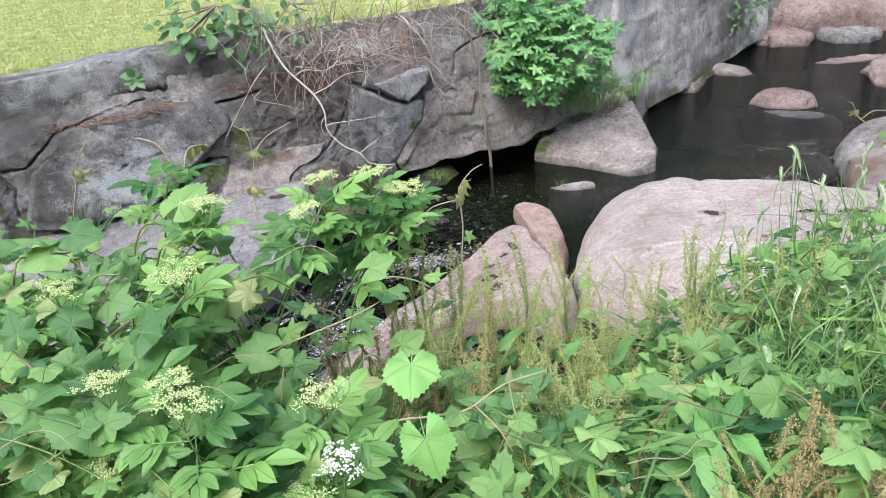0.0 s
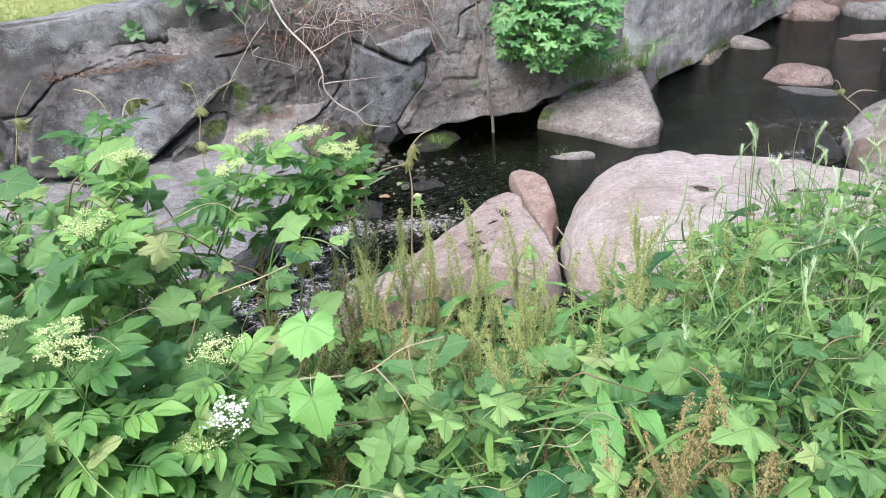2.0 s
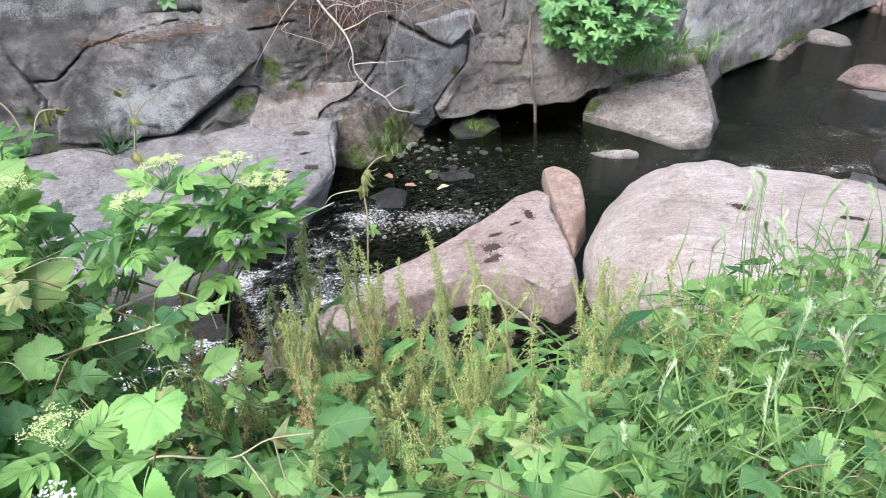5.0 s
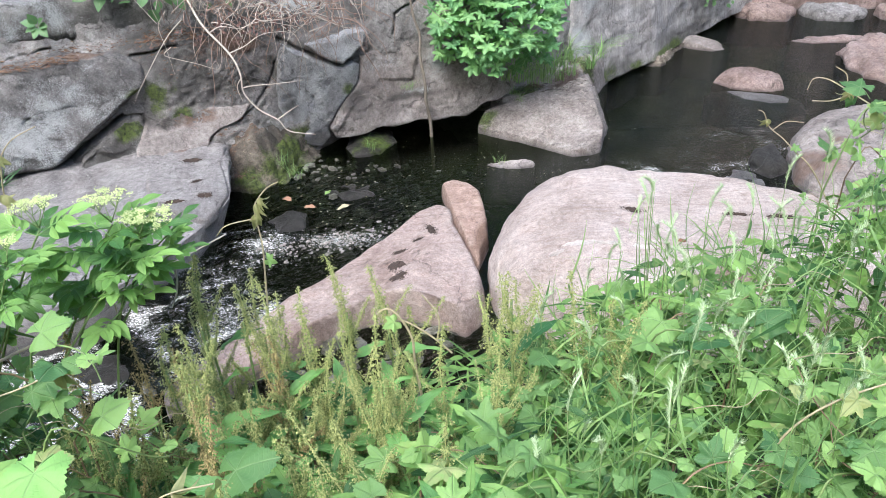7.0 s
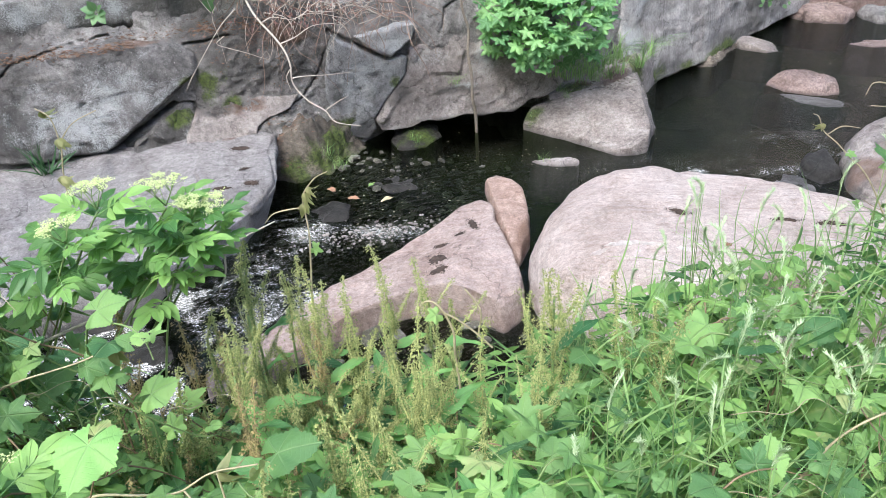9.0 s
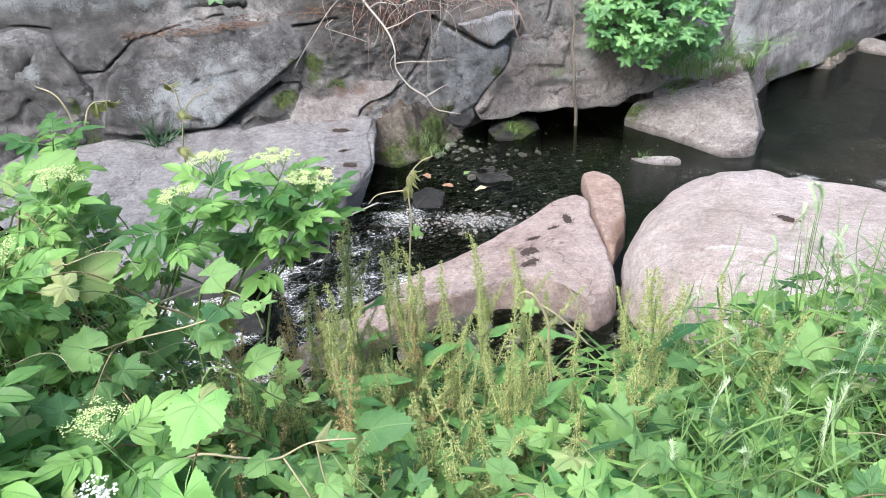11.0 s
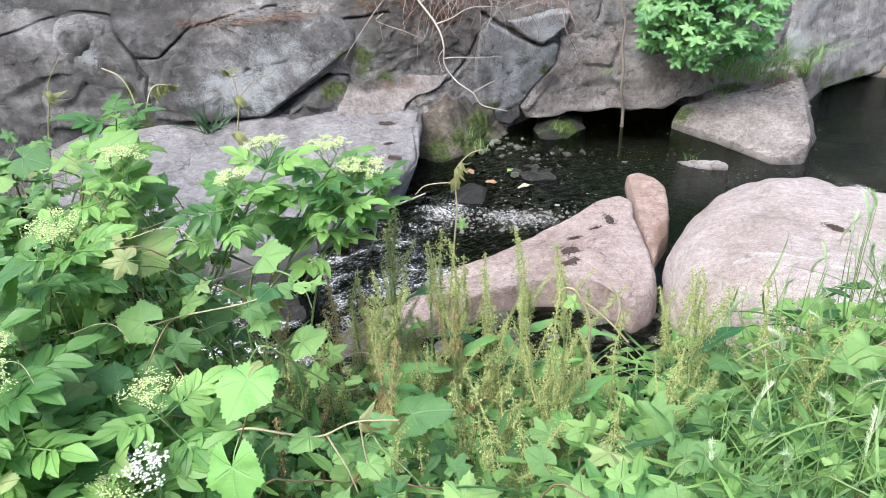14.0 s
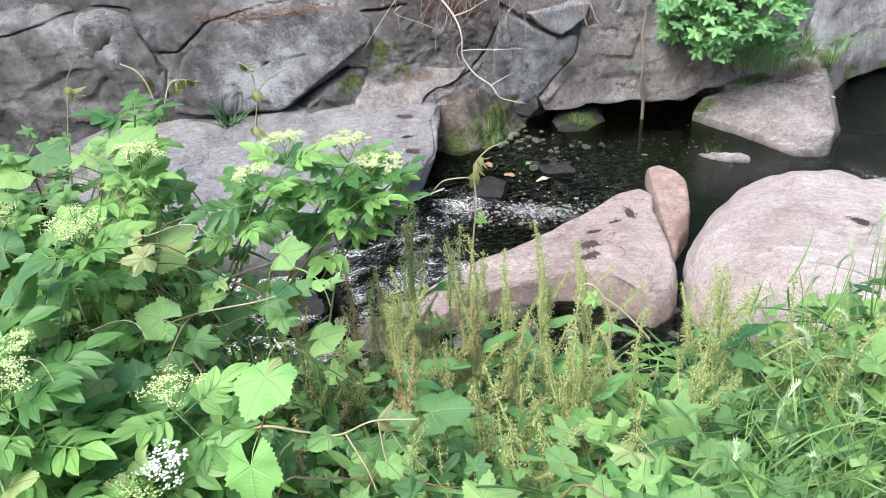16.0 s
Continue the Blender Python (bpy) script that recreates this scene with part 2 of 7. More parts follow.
def water_material():
    m, n, l, b = nodes_of("stream_water")
    n.remove(b)
    p = place(n)
    out = n["Material Output"]
    soft = tex_noise(n, l, 5.0, 4, 0.55, p, 0.8)
    mp = n.new("ShaderNodeMapping")
    mp.inputs["Rotation"].default_value = (0, 0, radians(-41))
    mp.inputs["Scale"].default_value = (0.45, 1.0, 1.0)
    l.new(p, mp.inputs["Vector"])
    fine = tex_noise(n, l, 62.0, 5, 0.7, mp.outputs[0], 1.2)
    rip = attr(n, "ripple")
    h = maths(n, l, "ADD", maths(n, l, "MULTIPLY", soft, maths(n, l, "ADD", 0.012, maths(n, l, "MULTIPLY", rip, 0.3))),
              maths(n, l, "MULTIPLY", fine, maths(n, l, "ADD", 0.004, maths(n, l, "MULTIPLY", rip, 0.4))))
    bm_ = n.new("ShaderNodeBump")
    bm_.inputs["Strength"].default_value, bm_.inputs["Distance"].default_value = 1.0, 0.16
    l.new(h, bm_.inputs["Height"])
    fr = n.new("ShaderNodeFresnel")
    fr.inputs["IOR"].default_value = 1.32
    l.new(bm_.outputs["Normal"], fr.inputs["Normal"])
    tr = n.new("ShaderNodeBsdfTransparent")
    tr.inputs["Color"].default_value = (0.26, 0.33, 0.21, 1)
    gl = n.new("ShaderNodeBsdfGlossy")
    gl.inputs["Roughness"].default_value = 0.03
    l.new(bm_.outputs["Normal"], gl.inputs["Normal"])
    mx = n.new("ShaderNodeMixShader")
    l.new(fr.outputs[0], mx.inputs[0])
    l.new(tr.outputs[0], mx.inputs[1])
    l.new(gl.outputs[0], mx.inputs[2])
    # white diffuse specks: froth, and sky glints painted into the colour
    foam_glint = n.new("ShaderNodeBsdfDiffuse")
    foam_glint.inputs["Roughness"].default_value = 0.5
    ff = tex_noise(n, l, 120.0, 6, 0.8, mp.outputs[0], 0.8)
    l.new(ramp(n, l, tex_noise(n, l, 170.0, 4, 0.7, mp.outputs[0], 0.4), [(0.42, (0.08, 0.08, 0.075)), (0.52, (0.35, 0.35, 0.33)), (0.6, (0.85, 0.86, 0.85))]), foam_glint.inputs["Color"])
    fc = tex_noise(n, l, 13.0, 5, 0.65, mp.outputs[0], 0.6)
    fm = ramp(n, l, maths(n, l, "ADD", maths(n, l, "MULTIPLY", attr(n, "foam_glint"), 0.2),
                          maths(n, l, "ADD", maths(n, l, "MULTIPLY", ff, 0.7), maths(n, l, "MULTIPLY", fc, 0.3))),
              [(0.63, (0, 0, 0)), (0.67, (1, 1, 1))])
    fm = maths(n, l, "MULTIPLY", fm, maths(n, l, "GREATER_THAN", attr(n, "foam_glint"), 0.02))
    m2 = n.new("ShaderNodeMixShader")
    l.new(fm, m2.inputs[0])
    l.new(mx.outputs[0], m2.inputs[1])
    l.new(foam_glint.outputs[0], m2.inputs[2])
    l.new(m2.outputs[0], out.inputs["Surface"])
    return m


GROUND, WATER = ground_material(), water_material()
ELDER = leaf_material("elder_leaf", (0.068, 0.172, 0.048), (0.26, 0.46, 0.125), (0.26, 0.42, 0.17), gloss=0.42, tint=(0.3, 0.5, 0.14), ribs=0.15)
GRAPE = leaf_material("grape_leaf", (0.06, 0.16, 0.06), (0.29, 0.47, 0.145), (0.3, 0.42, 0.2), gloss=0.6, tint=(0.38, 0.41, 0.18), ribs=0.2, rib=0.016)
DOCKLEAF = leaf_material("dock_leaf", (0.045, 0.15, 0.055), (0.21, 0.43, 0.12), (0.27, 0.4, 0.2), gloss=0.5)
GUM = leaf_material("sweetgum_leaf", (0.065, 0.19, 0.07), (0.27, 0.5, 0.17), (0.3, 0.5, 0.25), gloss=0.5)
BIGGRAPE = leaf_material("bright_grape_leaf", (0.15, 0.36, 0.09), (0.28, 0.52, 0.15), (0.34, 0.5, 0.22), gloss=0.6, ribs=0.2, rib=0.016)
SHRUB = leaf_material("shrub_leaf", (0.07, 0.16, 0.06), (0.16, 0.3, 0.13))
UNDER = leaf_material("mixed_small_leaves", (0.03, 0.1, 0.032), (0.24, 0.42, 0.11), gloss=0.6, ribs=0.1, each=True)
YOUNG = leaf_material("young_vine_leaf", (0.25, 0.27, 0.12), (0.45, 0.45, 0.22), gloss=0.6)
BLADE = leaf_material("grass_blade", (0.12, 0.25, 0.085), (0.34, 0.52, 0.19), gloss=0.5)
STRAP = leaf_material("dark_strap_leaf", (0.03, 0.09, 0.045), (0.08, 0.18, 0.08), gloss=0.4)
LAWNBLADE = leaf_material("lawn_blade", (0.24, 0.31, 0.09), (0.52, 0.54, 0.24), gloss=0.7, each=True)
SEED = plain_material("dock_seeds", (0.15, 0.2, 0.06), (0.42, 0.44, 0.17), 0.85, 120)
SEEDBROWN = plain_material("dock_seeds_ripe", (0.18, 0.15, 0.065), (0.42, 0.34, 0.15), 0.85, 120)
STEM = plain_material("green_stem", (0.1, 0.17, 0.05), (0.22, 0.3, 0.11), 0.6, 40)
REDSTEM = plain_material("red_stem", (0.14, 0.08, 0.06), (0.26, 0.2, 0.1), 0.6, 40)
VINE = plain_material("tan_vine_stem", (0.25, 0.21, 0.12), (0.48, 0.42, 0.27), 0.7, 60)
TWIG = plain_material("bare_grey_twig", (0.3, 0.26, 0.22), (0.55, 0.49, 0.43), 0.9, 50)
ROOT = plain_material("dry_brown_brush", (0.16, 0.1, 0.08), (0.36, 0.26, 0.21), 0.9, 50)
BARK = plain_material("young_trunk_bark", (0.16, 0.13, 0.1), (0.34, 0.29, 0.24), 0.9, 70)
BUD = plain_material("elder_buds", (0.42, 0.52, 0.19), (0.7, 0.76, 0.4), 0.7, 200)
BLOOM = plain_material("elder_bloom", (0.58, 0.59, 0.5), (0.8, 0.8, 0.73), 0.7, 200)
FOX = plain_material("foxtail_bristle", (0.34, 0.46, 0.24), (0.56, 0.66, 0.42), 0.7, 200)
FLAKE = plain_material("drifting_flakes", (0.1, 0.085, 0.04), (0.45, 0.45, 0.27), 0.7, 9)
LITTER = plain_material("dead_leaf_litter", (0.09, 0.055, 0.038), (0.27, 0.165, 0.11), 0.9, 80)
SHINGLE = plain_material("shingle_and_scraps", (0.1, 0.075, 0.06), (0.5, 0.44, 0.4), 0.8, 30)
DEADLEAF = plain_material("dry_brown_leaf", (0.14, 0.075, 0.05), (0.34, 0.2, 0.12), 0.8, 80)
PEBBLE = rock_material("stream_pebbles", (0.045, 0.042, 0.032), (0.12, 0.115, 0.09), (0.34, 0.33, 0.28), drips=0.0, joints=0.0)
REDLEAF = plain_material("withered_red_leaf", (0.09, 0.045, 0.04), (0.22, 0.13, 0.11), 0.85, 80)
MOSSDRY = plain_material("dried_dark_moss", (0.02, 0.016, 0.013), (0.075, 0.05, 0.04), 0.95, 140)
TREES = plain_material("far_tree_foliage", (0.006, 0.017, 0.005), (0.02, 0.048, 0.014), 1.0, 1.3)


# ---- mesh helpers ----
def mesh_object(name, verts, faces, material, smooth=True, attrs=None, uvs=None, parent=None):
    me = bpy.data.meshes.new(name)
    me.from_pydata([tuple(v) for v in verts], [], faces)
    me.update()
    if smooth:
        me.polygons.foreach_set("use_smooth", [True] * len(me.polygons))
    for key, vals in (attrs or {}).items():
        a = me.attributes.new(key, "FLOAT", "POINT")
        a.data.foreach_set("value", np.asarray(vals, dtype=np.float32))
    if uvs is not None:
        lay = me.uv_layers.new(name="UVMap")
        idx = np.empty(len(me.loops), dtype=np.int32)
        me.loops.foreach_get("vertex_index", idx)
        lay.data.foreach_set("uv", np.asarray(uvs, dtype=np.float32)[idx].ravel())
    me.materials.append(material)
    ob = new(name, me)
    if parent is not None:
        ob.parent = parent
    return ob


def catmull(pts, count, smooth=1.0):
    """A closed smooth outline through pts, evenly cut into count points."""
    pts = np.array(pts, dtype=float)
    k, out = len(pts), []
    for i in range(k):
        a, b, c, d = pts[i - 1], pts[i], pts[(i + 1) % k], pts[(i + 2) % k]
        for j in range(16):
            t = j / 16
            q = 0.5 * (2 * b + (c - a) * t + (2 * a - 5 * b + 4 * c - d) * t * t + (3 * b - a - 3 * c + d) * t ** 3)
            out.append(q * smooth + (b + (c - b) * t) * (1 - smooth))
    out = np.array(out)
    seg = np.linalg.norm(np.roll(out, -1, 0) - out, axis=1)
    s = np.concatenate([[0], np.cumsum(seg)])
    closed = np.vstack([out, out[:1]])
    w = np.linspace(0, s[-1], count, endpoint=False)
    return np.stack([np.interp(w, s, closed[:, 0]), np.interp(w, s, closed[:, 1])], 1)


def nz(p, scale, octaves=4):
    return noise.fractal(Vector(p) * scale, 0.9, 2.1, octaves)


def plates(p, scale):
    """Broken planes: each cell of the rock has a slope of its own."""
    q = Vector(p) * scale
    d, pts = noise.voronoi(q)
    v = []
    for k in (0, 1):
        r = noise.cell_vector(pts[k] * 37.0) * 2 - Vector((1, 1, 1))
        v.append(r.dot(q - pts[k]) + 0.25 * r.x)
    t = min(1.0, (d[1] - d[0]) / 0.1)
    return v[0] * (0.5 + 0.5 * t) + v[1] * (0.5 - 0.5 * t)


def rock(name, outline, height, m, material, label, sharp=5.0, soft=2.2, tilt=(0, 0), facets=(), rough=0.03, scale=2.5,
         depth=0.35, marks=(), seed=0.0, count=120, rings=26, category="rock", kind="", wetline=None, parent=None, cuts=(), smooth=1.0, flat=0.0, under=1.0):
    """A rock from its outline in the plane of m: height above it along m's z, rounded to the rim, cut by facets
    (a, b, c: height at most a + b u + c v), grooved along cuts, and skirted down by depth."""
    o = catmull(outline, count, smooth)
    c = o.mean(0)
    verts, uvw = [], []
    rr = [1.0] + [math.cos(k / rings * math.pi / 2) ** 0.75 for k in range(1, rings)] + [0.0]
    for k, r in enumerate([1.0] + rr):
        for q in (o if r > 0 else [c]):
            u, v = c + (q - c) * (under if k == 0 else r)
            h = height * max(0.0, 1 - r ** sharp) ** (1 / soft) * (1 + tilt[0] * (u - c[0]) + tilt[1] * (v - c[1]))
            for fa, fb, fc in facets:
                h = min(h, fa + fb * u + fc * v)
            if k == 0:
                h = -depth
            p = Vector((u, v, h))
            w = m @ p
            d = rough * (nz((w.x + seed, w.y, w.z), scale) + 0.4 * nz((w.x, w.y + seed, w.z), scale * 4.5, 5))
            if flat:
                d += flat * (plates((w.x + seed, w.y, w.z), 2.6) + 0.4 * plates((w.x, w.y + seed, w.z), 8.0))
            for line, width, deep in cuts:
                d -= deep * max(0.0, 1 - line_distance(u, v, line) / width)
            out = Vector(((q[0] - c[0]), (q[1] - c[1]), 0))
            out = out.normalized() if out.length > 0 else out
            way = (out * r ** 6 + Vector((0, 0, 1 - 0.6 * r ** 6))).normalized()
            p = p + way * d
            verts.append(m @ p)
            uvw.append((u, v, h))
    faces = []
    for k in range(len(rr) - 1):
        for i in range(count):
            j = (i + 1) % count
            faces.append((k * count + i, k * count + j, (k + 1) * count + j, (k + 1) * count + i))
    last = len(rr) * count
    for i in range(count):
        faces.append(((len(rr) - 1) * count + i, (len(rr) - 1) * count + (i + 1) % count, last))
    attrs = paint(uvw, marks)
    attrs["wet"] = [max(0.0, 1 - w.z / 0.05) if wetline is None else 0.0 for w in verts]
    attrs["dark"] = [max(a, min(1.0, 0.75 * max(0.0, 1 - (w.z + 0.01) / 0.045))) for a, w in zip(attrs["dark"], verts)]
    ob = mesh_object(name, verts, faces, material, True, attrs, parent=parent)
    if label:
        tagged(ob, label, category, kind=kind)
    return ob


def line_distance(u, v, line):
    best = 9.0
    for (ax, ay), (bx, by) in zip(line, line[1:]):
        dx, dy = bx - ax, by - ay
        t = max(0.0, min(1.0, ((u - ax) * dx + (v - ay) * dy) / (dx * dx + dy * dy + 1e-9)))
        best = min(best, math.hypot(u - ax - t * dx, v - ay - t * dy))
    return best


def paint(uvw, marks):
    attrs = {k: [0.0] * len(uvw) for k in ("dark", "lichen", "moss", "rust")}
    warp = [(nz((u, v, h), 5.0), nz((u + 7, v, h), 13.0)) for u, v, h in uvw] if marks else []
    for kind_, u0, v0, ru, rv in marks:
        for i, (u, v, h) in enumerate(uvw):
            d = math.hypot((u - u0) / ru, (v - v0) / rv)
            if d < 2.0:
                d = max(0.0, d / 1.25 + 0.45 * warp[i][0] + 0.25 * warp[i][1])
                if d < 1:
                    attrs[kind_][i] = max(attrs[kind_][i], 1 - d)
    return attrs


FLAT = Matrix.Identity(4)


def tube(points, radii, sides=6, name="stem"):
    """Verts and faces of a round rod along points."""
    verts, faces = [], []
    for i, p in enumerate(points):
        a = Vector(points[max(0, i - 1)])
        b = Vector(points[min(len(points) - 1, i + 1)])
        d = (b - a).normalized()
        s = d.cross(Vector((0.31, 0.17, 0.93))).normalized()
        t = d.cross(s)
        for k in range(sides):
            w = 2 * math.pi * k / sides
            verts.append(Vector(p) + (s * math.cos(w) + t * math.sin(w)) * radii[i])
    for i in range(len(points) - 1):
        for k in range(sides):
            j = (k + 1) % sides
            faces.append((i * sides + k, i * sides + j, (i + 1) * sides + j, (i + 1) * sides + k))
    faces.append(tuple(range((len(points) - 1) * sides, len(points) * sides)))
    return verts, faces


def merged(pieces):
    verts, faces = [], []
    for v, f in pieces:
        k = len(verts)
        verts += v
        faces += [tuple(i + k for i in q) for q in f]
    return verts, faces


def bezier(a, b, c, d, n):
    a, b, c, d = (Vector(q) for q in (a, b, c, d))
    return [(1 - t) ** 3 * a + 3 * t * (1 - t) ** 2 * b + 3 * t * t * (1 - t) * c + t ** 3 * d for t in (i / n for i in range(n + 1))]


def smooth_line(pts, n=8):
    """A smooth open line through pts."""
    pts = [Vector(p) for p in pts]
    full = [pts[0] * 2 - pts[1]] + pts + [pts[-1] * 2 - pts[-2]]
    out = []
    for i in range(1, len(full) - 2):
        a, b, c, d = full[i - 1:i + 3]
        for j in range(n):
            t = j / n
            out.append(0.5 * (2 * b + (c - a) * t + (2 * a - 5 * b + 4 * c - d) * t * t + (3 * b - a - 3 * c + d) * t ** 3))
    return out + [pts[-1]]


# ---- ground, lawn and water ----
BANK = [(-40, -14), (-12, -0.6), (-6, 2.25), (-3.9, 3.3), (-2.7, 3.85), (-1.78, 4.3), (-0.95, 4.75), (-0.4, 5.0), (0, 5.2), (0.5, 5.5),
        (1.1, 5.95), (1.45, 6.3), (1.8, 6.65), (2.2, 7.25), (2.6, 7.8), (3.2, 8.5), (6.0, 11.0), (40, 40)]


def bank_y(x):
    for (ax, ay), (bx, by) in zip(BANK, BANK[1:]):
        if x <= bx:
            return ay + (by - ay) * (x - ax) / (bx - ax)
    return BANK[-1][1]


def step(a, b, x):
    t = max(0.0, min(1.0, (x - a) / (b - a)))
    return t * t * (3 - 2 * t)


def near_edge(x):
    """Where the near bank meets the water."""
    return 1.75 + 0.55 * step(-0.4, 0.5, x) + 1.0 * step(1.6, 2.6, x) - 0.3 * step(-0.8, -2.5, x)


def ground_z(x, y):
    e = near_edge(x)
    z = -0.3
    z = max(z, 0.78 * (1 - step(-0.3, e, y)) + 0.02 * nz((x, y, 0), 2.0) - 0.28 * step(e - 0.4, e + 0.2, y))
    shallow = math.exp(-((x + 0.55) / 0.55) ** 2 - ((y - 3.95) / 0.55) ** 2)
    z += 0.2 * shallow * step(e, e + 0.5, y)
    b = step(-0.05, 0.25, y - bank_y(x) - 0.12)
    return z * (1 - b) + (1.19 + 0.02 * nz((x, y, 3), 1.2) + 0.05 * max(0, min(y - bank_y(x), 20))) * b


def build_ground():
    fx = sorted(set([-60, -40, -25, -15, -10, -7] + [round(-5 + 0.1 * i, 3) for i in range(111)] + [7, 10, 15, 25, 40, 60]))
    fy = sorted(set([-60, -40, -25, -15, -10, -6, -4, -3] + [round(-2 + 0.1 * i, 3) for i in range(121)] + [12, 15, 25, 40, 60]))
    verts = [(x, y, ground_z(x, y)) for y in fy for x in fx]
    k = len(fx)
    faces = [(j * k + i, j * k + i + 1, (j + 1) * k + i + 1, (j + 1) * k + i) for j in range(len(fy) - 1) for i in range(k - 1)]
    lawn = [1.0 if v[1] > bank_y(v[0]) + 0.25 else 0.6 * step(0.5, 0.1, v[1]) for v in verts]
    bed = [1.0 if v[2] < 0.03 else 0.0 for v in verts]
    tagged(mesh_object("ground", verts, faces, GROUND, True, {"lawn": lawn, "bed": bed}),
           "earth banks, stony stream bed and mown lawn", "ground", kind="structure")


def flow(x, y):
    """Along the stream (upstream positive) and across it, from the head of the riffle."""
    return (x + 0.75) * 0.75 + (y - 2.75) * 0.66, (x + 0.75) * -0.66 + (y - 2.75) * 0.75


def water_z(x, y):
    """Level pool that slides over humped stones and falls from a lip to a lower reach beside the long pink rock."""
    s, q = flow(x, y)
    lip = -0.56 + 0.07 * nz((q * 1.0, 3, 0), 3.0, 2)
    return -0.06 * step(0.3, -0.5, s) - 0.15 * step(lip, lip - 0.1, s)


def build_water():
    fx = [-60, -30, -12, -6, -4] + [round(-2.6 + 0.015 * i, 3) for i in range(214)] + [round(0.6 + 0.06 * i, 3) for i in range(56)] + [4, 7, 12, 30, 60]
    fy = [-4, -1] + [round(1.0 + 0.015 * i, 3) for i in range(253)] + [round(4.8 + 0.06 * i, 3) for i in range(8)] + [5.4, 6, 7, 8, 9, 10, 12, 20, 40, 60]
    verts, rip, foam_glint = [], [], []
    for y in fy:
        for x in fx:
            s, q = flow(x, y)
            near = 1.0 if -5 < x < 4 and 0.5 < y < 5 else 0.0
            fall = step(0.55, -0.2, s)
            if near == 0:
                verts.append((x, y, 0.0 if y > 3 else -0.21))
                rip.append(0.1 if y > 4 else 0.6)
                foam_glint.append(0.0)
                continue
            lively = min(1.0, max(fall, 0.6 * step(1.05, 0.3, s)) + 0.3 * math.exp(-((x + 0.35) / 0.6) ** 2 - ((y - 3.6) / 0.6) ** 2))
            # stones under the sliding water lift it into humps
            hump = 0.05 * math.exp(-((s + 0.3) / 0.2) ** 2 - ((q - 0.18) / 0.2) ** 2) + 0.055 * math.exp(-((s + 0.42) / 0.12) ** 2 - ((q + 0.12) / 0.13) ** 2) + 0.07 * math.exp(-((s + 0.74) / 0.1) ** 2 - ((q + 0.1) / 0.12) ** 2)
            z = water_z(x, y) + hump + fall * 0.025 * nz((s * 1.0, q * 2.0, 0), 3.4, 2) + lively * 0.012 * nz((s * 0.8, q * 1.7, 2), 17.0, 4)
            verts.append((x, y, z))
            shal = math.exp(-((x + 0.35) / 0.6) ** 2 - ((y - 3.7) / 0.6) ** 2)
            run = math.exp(-((x - 1.5) / 0.9) ** 2 - ((y - 4.25) / 0.3) ** 2) + 0.8 * math.exp(-((x - 2.35) / 0.5) ** 2 - ((y - 4.85) / 0.4) ** 2)
            rip.append(min(1.0, max(fall, 0.8 * step(1.05, 0.3, s)) + 0.35 * shal + 0.5 * run))
            # where the white goes: froth at the fall, painted sky glints on riffle and run
            edge = math.exp(-((x + 0.4) / 0.34) ** 2 - ((y - 3.42) / 0.11) ** 2) * 0.8
            head = math.exp(-((x + 0.85) / 0.24) ** 2 - ((y - 3.36) / 0.22) ** 2) * 0.7
            slide = step(0.45, 0.1, s) * (1 - step(-0.5, -0.6, s)) * (0.4 + 0.6 * nz((s * 0.8, q * 2.4, 6), 3.0, 3)) * step(-0.75, -0.4, q)
            lip = math.exp(-((s + 0.5) / 0.07) ** 2) * (0.6 + 0.6 * nz((q, 2, 5), 4.0, 2))
            low = step(-0.62, -0.72, s) * (0.85 + 0.7 * nz((s * 1.4, q * 1.6, 9), 3.2, 3)) * (0.15 + 0.85 * step(-1.6, -1.05, s)) * step(-2.5, -2.2, x)
            c = math.exp(-((x + 0.66) / 0.12) ** 2 - ((y - 2.72) / 0.1) ** 2) * 1.1
            e = (0.45 + 0.35 * nz((x, y * 2, 3), 3.0, 2)) * min(1.0, run)
            most = max(edge, head, slide, lip, low, c, e)
            foam_glint.append(most if most > 0.04 else 0.0)
    k = len(fx)
    faces = [(j * k + i, j * k + i + 1, (j + 1) * k + i + 1, (j + 1) * k + i) for j in range(len(fy) - 1) for i in range(k - 1)]
    ob = mesh_object("water", verts, faces, WATER, True, {"ripple": rip, "foam_glint": foam_glint})
    tagged(ob, "dark clear creek water with pale riffles", "water", kind="structure")


build_ground()
build_water()


# ---- the far bank ----
FACE = [(-12, -0.75), (-6, 2.1), (-3.9, 3.15), (-2.7, 3.72), (-1.78, 4.15), (-0.95, 4.58), (-0.4, 4.83), (0, 5.0), (0.5, 5.25), (1.1, 5.75),
        (1.45, 6.15), (1.8, 6.5), (2.2, 7.1), (2.6, 7.65), (3.2, 8.3), (6.0, 10.8)]
